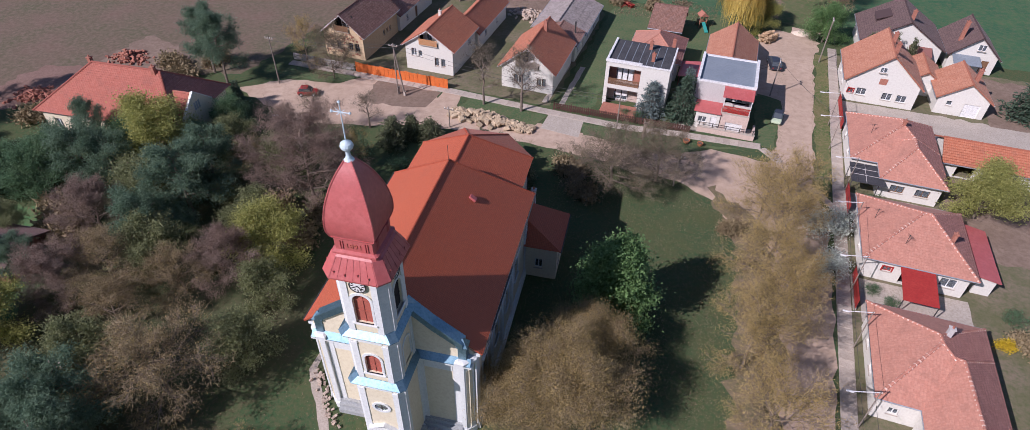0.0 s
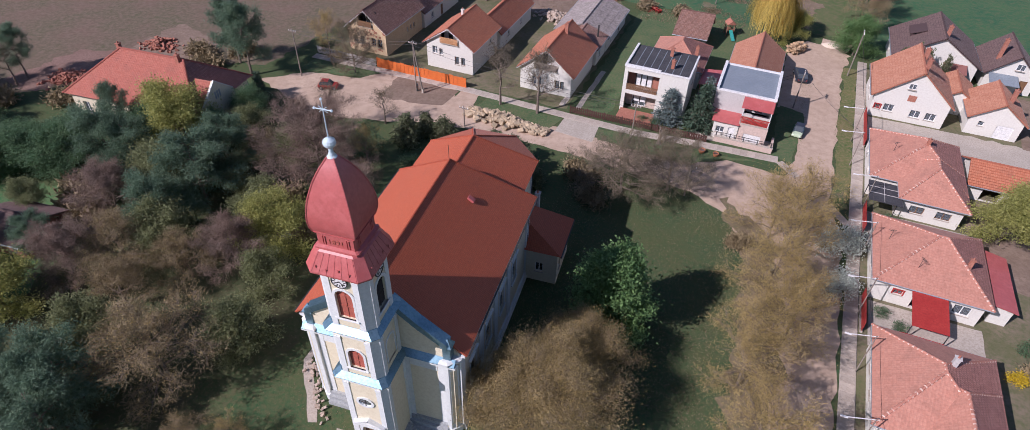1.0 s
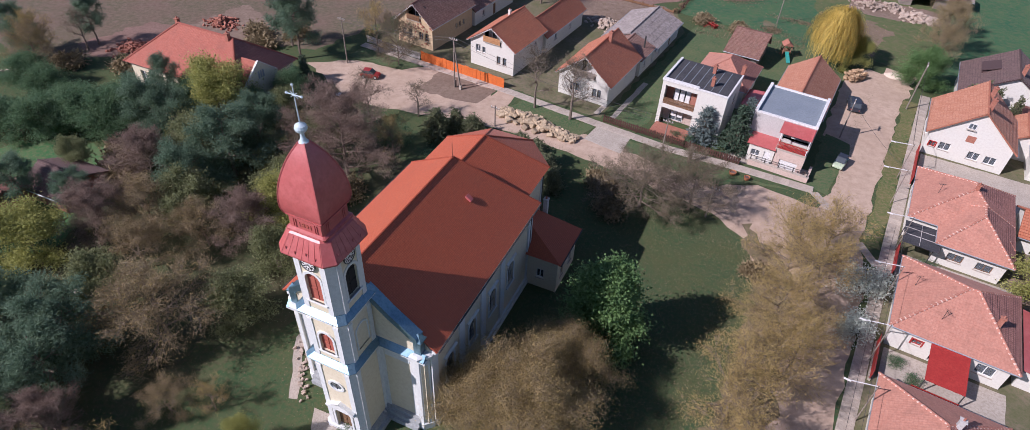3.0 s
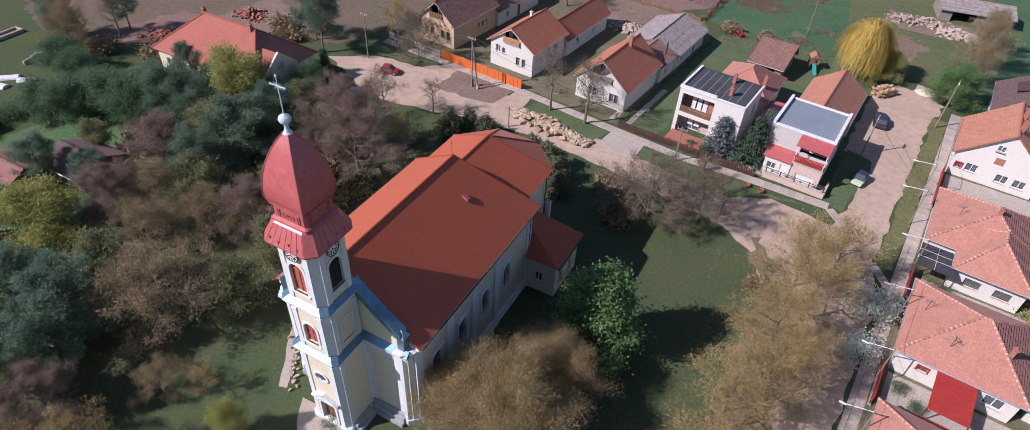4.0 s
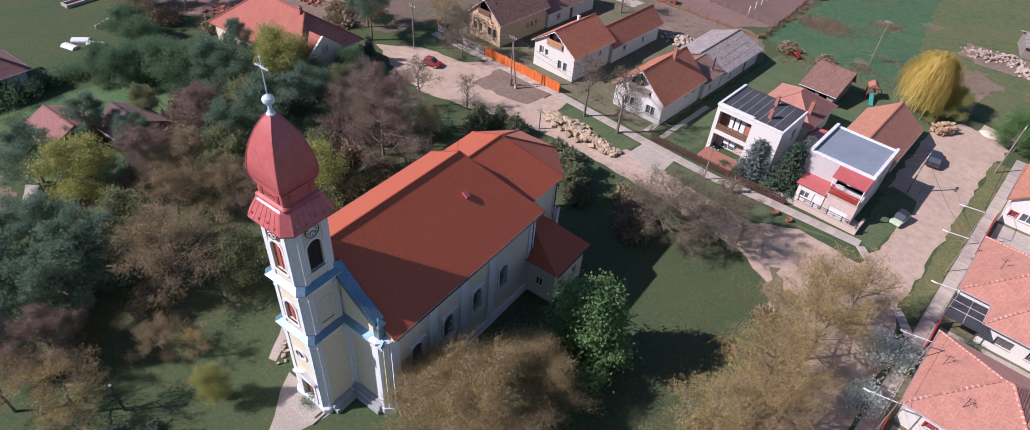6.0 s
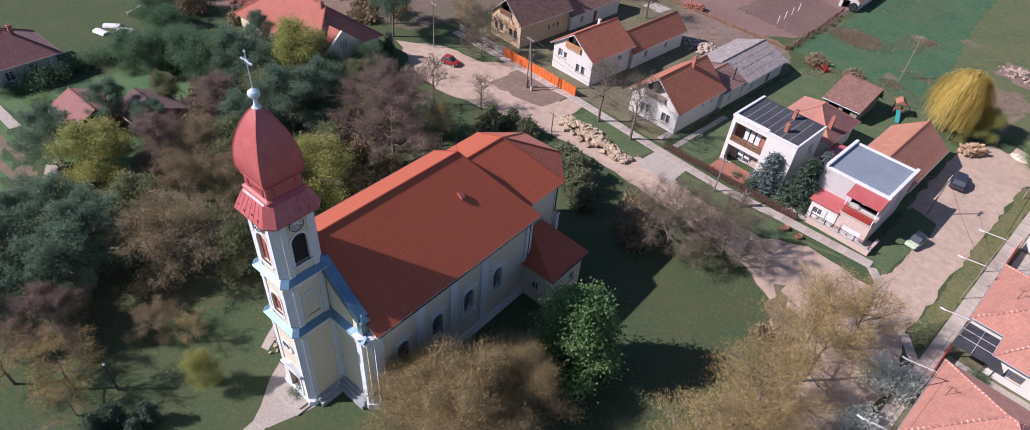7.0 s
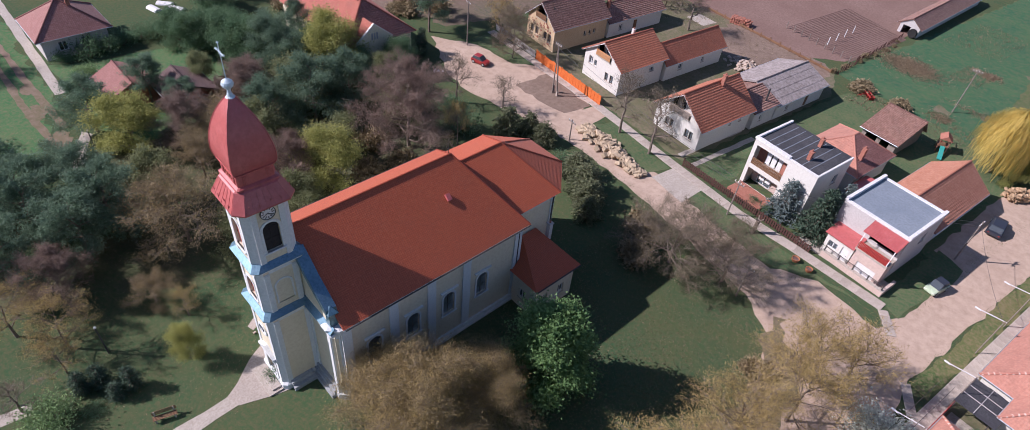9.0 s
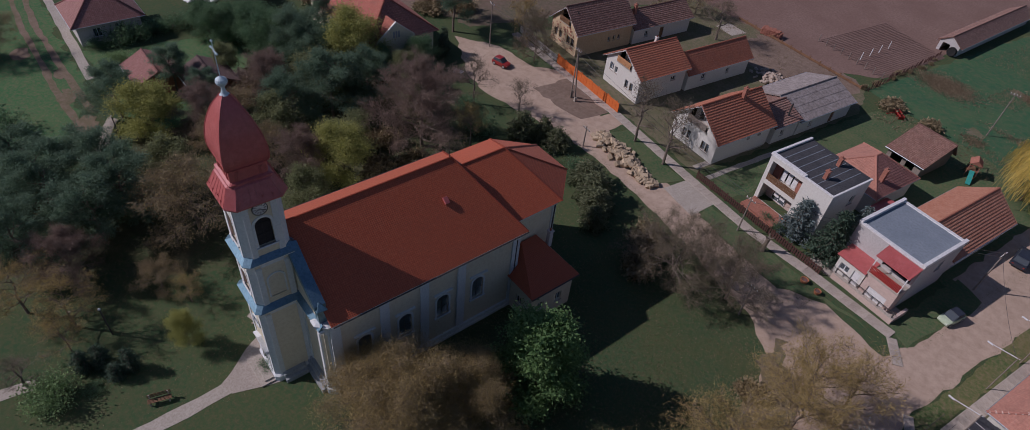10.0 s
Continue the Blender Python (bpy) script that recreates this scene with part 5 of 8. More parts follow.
# ochre house
h1 = thing("house", street(-59.2, 80.6), "ochre plastered gabled house with patterned front and brown tiles", "house", "village houses")
walls(h1, 7.2, 11.5, 4.2, YELLOW, [("S", 0.9, 1.3, 0.8, 1.3, "brown"), ("S", 2.2, 1.3, 0.8, 1.3, "brown"), ("S", 4.4, 1.3, 0.8, 1.3, "brown"), ("S", 5.6, 1.3, 0.8, 1.3, "brown"), ("E", 6.5, 1.5, 0.5, 0.8), ("E", 7.6, 1.5, 0.5, 0.8), ("E", 8.6, 1.5, 0.5, 0.8)])
gable_with_loggia(h1, 7.2, 4.2, 7.1, YELLOW, 2.2, 5.0, 4.3, 6.2)
# The recess's shade is put into its back wall as near-black.
loggia(h1, 2.2, 5.0, 4.35, 6.4, 3.6, 0, DARK_INSIDE, WOOD)
gable_roof(h1, 7.2, 11.5, 4.2, 7.1, T_BROWN, wall_mat=YELLOW, ends="N")
bm = bmesh.new()
rng = random.Random(5)
for i in range(60):
    x, z = rng.uniform(0.1, 6.8), rng.uniform(0.2, 4.0)
    if not any(xa - 0.45 < x < xa + 1.0 and 0.9 < z < 2.8 for xa in (0.9, 2.2, 4.4, 5.6)):
        box(bm, x, x + rng.uniform(0.2, 0.35), -0.035, 0.0, z, z + rng.uniform(0.15, 0.3))
part("stone_cladding", bm, BRICK, h1, "scattered brown facing stones", kind="stuff")
inner_block(h1, 0.4, 6.8, 0.4, 11, 4.1)
wing = thing("outbuilding", street(-57.5, 92.5), "low whitewashed rear wing with brown tiled roof", "outbuilding", "rear outbuildings")
walls(wing, 5.6, 13, 3.0, WHITE, [("E", 2.5, 0.9, 0.8, 1.0), ("E", 6.0, 0, 0.9, 2.0, "door")])
gable_roof(wing, 5.6, 13, 3.0, 4.8, T_BROWN, wall_mat=WHITE)
chimney(wing, 3.4, 1.2, 4.0, 5.9)

# white house behind the orange fence
h2 = thing("house", street(-44.6, 80.6), "white gabled house with wooden balcony and red-brown tiles", "house", "village houses")
walls(h2, 8.0, 9.2, 4.3, WHITE, [("S", 1.0, 2.3, 0.85, 1.2), ("S", 2.2, 2.3, 0.6, 1.0), ("S", 4.9, 1.2, 0.7, 1.3, "brown"), ("S", 6.0, 1.2, 0.7, 1.3, "brown"), ("E", 6.2, 2.4, 1.0, 0.7)])
gable_with_loggia(h2, 8.0, 4.3, 6.9, WHITE, 2.5, 5.6, 4.4, 5.6)
loggia(h2, 2.5, 5.6, 4.4, 5.75, 4.0, 0, WHITE, LIGHTWOOD)
gable_roof(h2, 8.0, 9.2, 4.3, 6.9, T_ORANGE, wall_mat=WHITE, ends="N", over=0.5)
chimney(h2, 3.4, 6.0, 5.8, 7.3, 0.4, WHITE)
inner_block(h2, 0.4, 7.6, 1.5, 8.8, 4.2)
wing = thing("outbuilding", street(-41.2, 90.2), "white rear wing with red-brown tiled roof", "outbuilding", "rear outbuildings")
walls(wing, 4.8, 13.5, 3.2, WHITE, [("E", 3.0, 1.2, 0.9, 1.0), ("E", 8.5, 1.2, 0.6, 0.8)])
gable_roof(wing, 4.8, 13.5, 3.2, 5.3, T_ORANGE, wall_mat=WHITE)
fence = thing("fence", street(-51.4, 76.6), "bright orange solid sheet fence along the pavement", "fence")
for i in range(22):
    x = i * 0.72
    part("panel", boxes((x + 0.01, x + 0.70, 0.0, 0.05, 0.12, 1.62 if i % 6 else 1.7), bevel=0.01), ORANGE, fence)
for i in range(0, 23, 3):
    part("post", boxes((i * 0.72 - 0.06, i * 0.72 + 0.06, 0.06, 0.18, 0, 1.7)), ORANGE, fence)
part("plinth", boxes((0, 15.9, -0.04, 0.18, 0, 0.12)), CONCRETE, fence)
fence = thing("fence", street(-63, 76.9), "pale wooden picket fence before the ochre house", "fence")
for i in range(54):
    part("picket", boxes((i * 0.21, i * 0.21 + 0.12, 0, 0.03, 0.1, 1.25)), GREYWALL, fence)
part("rail", boxes((0, 11.4, 0.03, 0.08, 0.35, 0.43), (0, 11.4, 0.03, 0.08, 0.95, 1.03)), GREYWALL, fence)

# white house with dark gable
h3 = thing("house", street(-28.6, 80.2), "white gabled house with attic loggia and orange tiles", "house", "village houses")
walls(h3, 8.0, 10.6, 3.7, WHITE, [("S", 1.9, 1.0, 0.7, 1.3, "brown"), ("S", 2.75, 1.0, 0.6, 1.3, "brown"), ("S", 5.5, 1.0, 0.7, 1.3, "brown"), ("S", 6.3, 1.0, 0.6, 1.3, "brown"), ("E", 6.0, 2.2, 0.5, 0.7), ("E", 8.2, 2.2, 0.5, 0.7)])
gable_with_loggia(h3, 8.0, 3.7, 6.9, WHITE, 2.2, 5.8, 3.75, 5.2)
loggia(h3, 2.2, 5.8, 3.75, 5.35, 4.0, 0, GREYWALL, GREYWOOD)
gable_roof(h3, 8.0, 10.6, 3.7, 6.9, T_ORANGE, wall_mat=WHITE, ends="N", over=0.5)
chimney(h3, 4.5, 7.0, 6.0, 7.9)
inner_block(h3, 0.4, 7.6, 1.5, 10, 3.6)
wing = thing("outbuilding", street(-27.4, 91.4), "low connecting wing with brown tiles and stove pipe", "outbuilding", "rear outbuildings")
walls(wing, 7.0, 5.0, 2.9, WHITE, [("E", 1.5, 1.0, 0.7, 0.9)])
gable_roof(wing, 7.0, 5.0, 2.9, 4.2, T_BROWN, wall_mat=WHITE, over=0.3)
part("stove_pipe", tube(bmesh.new(), (6.0, 3.4, 2.8), (6.0, 3.4, 5.2), 0.13, k=8), IRON, wing)
barn = thing("barn", street(-29.0, 96.6), "long barn with weathered grey fibre-cement sheet roof", "barn", "rear outbuildings")
walls(barn, 8.6, 12.2, 2.7, WHITE, [("E", 2.5, 0.8, 0.8, 0.8), ("E", 7.5, 0, 0.9, 1.9, "door")])
gable_roof(barn, 8.6, 12.2, 2.7, 4.3, ETERNIT, wall_mat=WHITE, course=1.2, lift=0.03)

# flat-roofed house, black felt
h4 = thing("house", street(-13.2, 80.2), "white two-storey flat-roofed house with recessed red balconies", "house", "village houses")
walls(h4, 8.8, 7.2, 6.7, WHITE, [("S", 0.5, 0.1, 4.4, 2.6, "void"), ("S", 0.5, 3.3, 4.4, 2.7, "void"), ("E", 4.2, 3.9, 1.0, 1.3), ("W", 3, 3.9, 1.0, 1.3)])
part("balcony_slab", boxes((0.36, 4.96, 0.02, 1.7, 3.02, 3.28)), WHITE, h4)
part("loggia_back", boxes((0.36, 4.96, 1.7, 1.8, 0.1, 6.2)), PINKISH, h4, "pinkish plastered back wall of the loggia")
part("loggia_screen", boxes((0.4, 1.35, 1.3, 1.66, 3.3, 6.0), (3.9, 4.9, 1.2, 1.66, 3.3, 6.0)), BRICK, h4, "red-brown panelled loggia side")
for x in (1.5, 2.3, 3.1):
    part("blind", boxes((x, x + 0.62, 1.42, 1.48, 3.45, 5.6), bevel=0.01), WHITEPAINT, h4, "pale hanging blind")
for x in (1.6, 2.5):
    part("blind", boxes((x, x + 0.75, 1.42, 1.48, 1.0, 2.7), bevel=0.01), WHITEPAINT, h4, "pale hanging blind")
for z in (0.2, 3.4):
    window(h4, Matrix.Translation((1.3, 1.5, z + 0.1)), 2.0, 2.0, bars=1, sill=False, name="balcony_door", deep=0.1)
stripes(h4, 0.5, 4.9, 0.1, 3.3, 4.15, WOOD)
part("roof", boxes((0.2, 8.7, 0.1, 7.25, 6.55, 6.74)), BITUMEN, h4, "flat black felt roof with seams")
bm = bmesh.new()
for i in range(1, 8):
    box(bm, i * 1.02 + 0.2, i * 1.02 + 0.28, 0.35, 6.85, 6.74, 6.752)
part("felt_seam", bm, GREYROOF, h4)
part("parapet", boxes((-0.08, 4.9, -0.12, 0.34, 6.7, 7.0), (4.9, 8.88, -0.1, 0.12, 6.7, 6.86), (-0.08, 0.22, 0.34, 7.2, 6.7, 6.98), (8.66, 8.88, 0.12, 7.2, 6.7, 6.84)), WHITEPAINT, h4)
chimney(h4, 6.1, 2.0, 6.7, 7.8, 0.45)
chimney(h4, 5.2, 5.6, 6.7, 7.8, 0.45)
part("terrace", boxes((0.2, 5.2, -2.6, -0.05, 0.0, 0.35)), BRICK, h4, "red tiled terrace")
hb = thing("outbuilding", street(-11.9, 90.4), "small hipped outbuilding with orange tiles", "outbuilding", "rear outbuildings")
walls(hb, 7.6, 8.6, 3.0, WHITE, [("E", 2, 1, 0.9, 1.0), ("S", 2, 1, 0.9, 1.0)])
hip_roof(hb, -0.4, 8.0, -0.4, 9.0, 3.0, 5.5, (3.8, 3.8), (3.8, 5.0), T_PALE, east=T_EAST)
chimney(hb, 6.4, 2.2, 3.4, 5.6)
hc = thing("shed", street(-10.9, 103.8), "old timber shed with weathered grey-brown tiles", "shed", "rear outbuildings")
walls(hc, 5.0, 7.4, 2.2, GREYWOOD, [("S", 0.6, 0, 1.6, 1.9, "void"), ("S", 2.8, 0.6, 1.2, 1.2, "void")], thick=0.2)
gable_roof(hc, 5.0, 7.4, 2.2, 3.9, T_BROWN, wall_mat=GREYWOOD, thick=0.2, axis="u", ends="WE", ridge_at=0.8, course=0.3)
bm = bmesh.new()
for x0, z0, x1, z1 in ((0, 0, 0.9, 1.9), (1.8, 0, 0.9, 1.9)):
    tube(bm, (x0, 0, z0), (x1, 0, z1), 0.04), tube(bm, (x0, 2.0, z0), (x1, 2.0, z1), 0.04)
tube(bm, (0.9, 0, 1.9), (0.9, 2.0, 1.9), 0.045)
sw = thing("swing", street(-4.2, 112.0, 0, 20), "green and red metal garden swing frame", "swing")
part("frame", bm, CROP, sw)
part("seat", boxes((0.7, 1.1, 0.7, 1.3, 0.5, 0.55)), RED_PAINT, sw)

# grey flat-roofed house with red awnings
h5 = thing("house", street(-0.8, 80.3), "grey plastered flat-roofed house with red awnings", "house", "village houses")
walls(h5, 7.6, 8.0, 5.95, GREYWALL, [("S", 4.1, 3.3, 3.2, 2.2, "void"), ("S", 0.6, 3.6, 0.1, 0.1, "void"), ("E", 4, 3.6, 1.0, 1.2)])
part("roof", boxes((0.3, 7.3, 0.3, 7.7, 5.8, 6.02)), GREYROOF, h5, "flat blue-grey membrane roof")
part("parapet", boxes((-0.06, 0.3, -0.06, 8.06, 5.95, 6.4), (7.3, 7.66, -0.06, 8.06, 5.95, 6.4), (0.3, 7.3, -0.06, 0.3, 5.95, 6.15), (0.3, 7.3, 7.7, 8.06, 5.95, 6.15)), WHITEPAINT, h5)
part("balcony", boxes((3.9, 7.6, -1.9, 0.0, 2.75, 3.0)), CONCRETE, h5)
stripes(h5, 3.95, 7.55, -1.8, 3.0, 3.85, RED_PAINT)
part("balcony_wall", boxes((3.95, 7.5, 1.3, 1.4, 3.0, 5.8)), WHITE, h5)
window(h5, Matrix.Translation((4.8, 1.1, 3.1)), 1.6, 2.0, sill=False, name="balcony_door")
bm = bmesh.new()
slab_prism(bm, [(3.7, -1.75, 5.05), (7.6, -1.75, 5.05), (7.6, 0.0, 5.75), (3.7, 0.0, 5.75)], (0, 0, 1), 0.07)
part("awning", bm, RED_METAL, h5, "red corrugated awning over the balcony")
bm = bmesh.new()
for i in range(13):
    tube(bm, (3.75 + i * 0.315, -1.75, 5.15), (3.75 + i * 0.315, 0, 5.85), 0.03, k=4)
part("corrugation", bm, RED_METAL, h5)
walls(h5, 3.2, 1.9, 2.6, WHITE, [("S", 0.4, 0.9, 1.1, 0.9), ("S", 2.0, 0.05, 0.85, 1.95, "whitedoor")], skip="N", x0=0.8, y0=-1.9, thick=0.25)
bm = bmesh.new()
slab_prism(bm, [(0.5, -2.2, 2.6), (4.05, -2.2, 2.6), (4.05, 0.0, 3.15), (0.5, 0.0, 3.15)], (0, 0, 1), 0.08)
part("porch_roof", bm, RED_METAL, h5, "red metal porch roof")
walls(h5, 3.5, 1.9, 2.75, PINKISH, [("S", 0.7, 0.05, 2.2, 1.5, "garage")], skip="N", x0=4.1, y0=-1.9, thick=0.25)
for x in (3.95, 7.4):
    part("balcony_post", boxes((x, x + 0.1, -1.85, -1.75, 3.0, 5.05)), WHITEPAINT, h5)
inner_block(h5, 0.4, 7.2, 1.6, 7.6, 5.7)
gw = thing("garden_wall", street(0.6, 77.4), "low pinkish stone garden wall with coping", "garden wall")
part("wall", boxes((0, 7.4, 0, 0.3, 0, 0.75), (7.1, 7.4, 0.3, 2.9, 0, 0.75)), PINKISH, gw)
part("coping", boxes((-0.05, 7.45, -0.05, 0.35, 0.75, 0.83)), CONCRETE, gw)
for i in range(5):
    part("post", boxes((0.1 + i * 1.75, 0.22 + i * 1.75, 0.1, 0.22, 0.83, 1.5)), IRON, gw)
part("rail", boxes((0.1, 7.3, 0.13, 0.17, 1.4, 1.46)), IRON, gw)
hb2 = thing("outbuilding", street(-0.3, 89.4), "rear building with long orange tiled gable roof", "outbuilding", "rear outbuildings")
walls(hb2, 6.6, 13, 3.0, WHITE, [("E", 2, 0, 2.4, 2.3, "garage"), ("E", 7, 1, 1, 1)])
gable_roof(hb2, 6.6, 13, 3.0, 5.4, T_PEACH, wall_mat=WHITE)
bm = bmesh.new()
slab_prism(bm, [(-3.6, 0, 2.3), (-0.3, 0, 2.7), (-0.3, 5, 2.7), (-3.6, 5, 2.3)], (0, 0, 1), 0.07)
for x, y in ((-3.4, 0.2), (-3.4, 4.8)):
    box(bm, x, x + 0.1, y, y + 0.1, 0, 2.3)
solid("lean_to_roof", bm, RED_METAL, street(-0.3, 87.6), "red metal lean-to canopy beside the house", "canopy")

# ---- houses along the side street ----
ra = thing("house", street(19.2, 93.2), "white gabled house with orange tiles and small red shutters", "house", "village houses")
walls(ra, 9.3, 9.2, 3.7, WHITE, [("S", 1.6, 1.1, 1.3, 1.1), ("S", 5.0, 0.9, 1.3, 1.1), ("S", 6.9, 0.9, 1.3, 1.1), ("S", 0.5, 1.2, 0.7, 0.7, "red"), ("W", 2, 1.0, 1.1, 1.3), ("W", 5.5, 1.0, 1.1, 1.3)])
gable_roof(ra, 9.3, 9.2, 3.7, 7.7, T_PEACH, wall_mat=WHITE, over=0.5)
window(ra, Matrix.Translation((3.5, -0.2, 5.0)), 0.9, 0.8)
part("vent_panel", boxes((4.0, 5.0, -0.03, 0, 3.2, 4.1)), BRICK, ra)
chimney(ra, 4.9, 1.6, 6.9, 8.8)
chimney(ra, 5.0, 5.4, 6.9, 8.7)
inner_block(ra, 0.4, 8.9, 0.4, 8.8, 3.6)

rb = thing("house", street(19.3, 70.4), "L-shaped hipped house with pale pink tiles", "house", "village houses")
walls(rb, 9.4, 10.2, 2.9, WHITE, [("S", 0.8, 0.9, 1.4, 1.1), ("W", 2, 0.9, 1.2, 1.3), ("W", 6, 0.9, 1.2, 1.3)], y0=3.0)
walls(rb, 6.4, 3.0, 2.88, WHITE, [("S", 1.2, 0.9, 1.5, 1.0, "brown"), ("S", 3.9, 0.9, 1.5, 1.0, "brown")], skip="N", x0=3.0)
hip_roof(rb, -0.4, 9.8, 2.6, 13.6, 2.9, 5.8, (4.9, 7.6), (4.9, 8.8), T_PALE, CAP, course=0.3, lift=0.022, east=T_EAST)
hip_roof(rb, 2.6, 9.8, -0.6, 7.0, 2.88, 5.5, (6.0, 3.2), (6.0, 5.2), T_PALE, CAP, course=0.3, lift=0.022, east=T_EAST)
chimney(rb, 4.9, 7.5, 5.4, 6.35, 0.36)
cp = thing("carport", street(19.0, 69.6), "dark translucent sheet carport on steel posts", "carport")
part("canopy", boxes((-0.1, 3.4, -1.0, 3.0, 2.55, 2.62)), BITUMEN, cp)
for x, y in ((0.05, -0.5), (0.05, 2.8), (2.9, -0.5)):
    part("post", boxes((x, x + 0.08, y, y + 0.08, 0, 2.55)), IRON, cp)
part("rib", boxes((-0.1, 3.4, 0.55, 0.6, 2.62, 2.66), (-0.1, 3.4, 1.75, 1.8, 2.62, 2.66), (1.5, 1.55, -1.0, 3.0, 2.66, 2.68)), GREYWALL, cp)
inner_block(rb, 0.4, 9, 3.4, 12.8, 2.8)
aerial(rb, 1.8, 7.2, 3.8, 1.6, 0.6)

rc = thing("house", street(19.8, 55.5), "cream single-storey hipped house with pale pink tiles", "house", "village houses")
walls(rc, 9.4, 9.8, 2.8, WHITE, [("S", 1.8, 1.3, 0.8, 0.6, "red"), ("S", 3.6, 0.1, 2.6, 2.2, "void"), ("S", 7.0, 0.9, 1.5, 1.2), ("W", 2, 0.9, 1.1, 1.3), ("W", 6, 0.9, 1.1, 1.3)])
hip_roof(rc, -0.5, 9.9, -0.5, 10.3, 2.85, 5.8, (4.6, 5.0), (5.3, 5.0), T_PALE, CAP, course=0.3, lift=0.022, east=T_EAST)
chimney(rc, 7.4, 3.0, 3.6, 5.4, 0.35, BRICK)
inner_block(rc, 0.4, 9, 0.4, 9.4, 2.7)
aerial(rc, 0.8, 5.4, 3.4, 1.5, 0.4)
aerial(rc, 3.2, 1.6, 3.9, 1.3, 1.9)
cn = thing("canopy", street(22.9, 50.9), "bright red fabric canopy over a terrace", "canopy")
bm = bmesh.new()
slab_prism(bm, [(0, 0, 2.1), (3.1, 0, 2.1), (3.1, 4.6, 2.7), (0, 4.6, 2.7)], (0, 0, 1), 0.05)
part("sheet", bm, RED_PAINT, cn)
for x, y in ((0.0, 0.0), (3.02, 0.0)):
    part("post", boxes((x, x + 0.08, y, y + 0.08, 0, 2.1)), IRON, cn)
part("rail", boxes((-0.6, 3.1, -0.06, 0.0, 0.5, 0.95)), RED_PAINT, cn)
sh = thing("shed", street(30.2, 56.6), "lean-to with dark red metal sheet roof", "shed", "rear outbuildings")
walls(sh, 1.6, 7.6, 2.0, WHITE, [], thick=0.2)
bm = bmesh.new()
slab_prism(bm, [(-0.2, -0.3, 2.45), (1.9, -0.3, 2.05), (1.9, 7.9, 2.05), (-0.2, 7.9, 2.45)], (0, 0, 1), 0.07)
part("roof", bm, RED_METAL, sh)

rd = thing("house", street(19.9, 28.0), "single-storey hipped house with pale pink weathered tiles", "house", "village houses")
walls(rd, 9.0, 10.1, 2.8, WHITE, [("W", 2.5, 0.9, 1.1, 1.3), ("W", 5.5, 0.9, 1.1, 1.3), ("S", 1.0, 0.9, 0.8, 0.8)], y0=10.2)
walls(rd, 5.8, 10.2, 2.78, WHITE, [("W", 4.0, 0.9, 1.0, 1.2), ("W", 7.0, 0.2, 1.0, 2.0, "door")], skip="N", x0=3.2)
hip_roof(rd, -0.5, 9.2, 9.8, 20.8, 2.85, 5.8, (3.9, 14.9), (3.9, 15.7), T_PALE, CAP, course=0.3, lift=0.022, east=T_EAST)
hip_roof(rd, 2.9, 9.2, -0.5, 17.0, 2.83, 5.6, (5.9, 3.0), (5.4, 13.6), T_PALE, CAP, course=0.3, lift=0.022, east=T_EAST)
chimney(rd, 4.6, 16.2, 5.0, 6.3, 0.4, GREYWALL)

# houses further back
rg = thing("house", street(31.2, 93.6), "small white house with orange gable roof", "house", "village houses")
walls(rg, 6.2, 6.6, 2.9, WHITE, [("S", 3.4, 0.0, 2.0, 2.0, "garage"), ("S", 1.2, 1.4, 0.7, 0.7)])
gable_roof(rg, 6.2, 6.6, 2.9, 5.2, T_PEACH, wall_mat=WHITE)
chimney(rg, 4.4, 3.0, 4.2, 5.9)
rg2 = thing("outbuilding", street(27.9, 98.2), "low outbuilding with orange tiles", "outbuilding", "rear outbuildings")
walls(rg2, 4.2, 6.0, 2.5, WHITE, [])
gable_roof(rg2, 4.2, 6.0, 2.5, 3.9, T_PEACH, wall_mat=WHITE)
re_ = thing("house", street(22.0, 108.2), "white house with dark brown gable roof", "house", "village houses")
walls(re_, 11.2, 10.0, 3.4, WHITE, [("S", 3.0, 3.6, 0.1, 0.1, "void"), ("W", 3, 1.0, 1.2, 1.2)])
gable_roof(re_, 11.2, 10.0, 3.4, 7.0, T_DARK, wall_mat=WHITE, over=0.5)
chimney(re_, 5.9, 1.6, 6.5, 8.1)
bm = bmesh.new()
slab_prism(bm, [(1.6, 4.2, 5.0), (1.6, 7.4, 5.0), (3.7, 7.4, 5.9), (3.7, 4.2, 5.9)], (0, 0, 1), 0.12)
box(bm, 1.75, 3.4, 4.35, 7.25, 4.0, 5.0)
part("dormer", bm, T_DARK, re_, "low shed dormer in the dark roof")
part("porch_roof", slab_prism(bmesh.new(), [(6.6, -1.9, 2.5), (9.8, -1.9, 2.5), (9.8, -0.02, 3.2), (6.6, -0.02, 3.2)], (0, 0, 1), 0.1), T_DUSK, re_, "small red-brown porch roof")
for x in (6.8, 9.5):
    part("porch_post", boxes((x, x + 0.12, -1.75, -1.63, 0, 2.5)), WOOD, re_)
inner_block(re_, 0.4, 10.8, 0.4, 9.6, 3.3)
rf = thing("house", street(34.6, 108.6), "white house with dark brown tiled roof", "house", "village houses")
walls(rf, 6.4, 8.5, 3.0, WHITE, [("S", 1.5, 0.9, 1.2, 1.2), ("S", 4.5, 0.2, 1.0, 2.0, "door")])
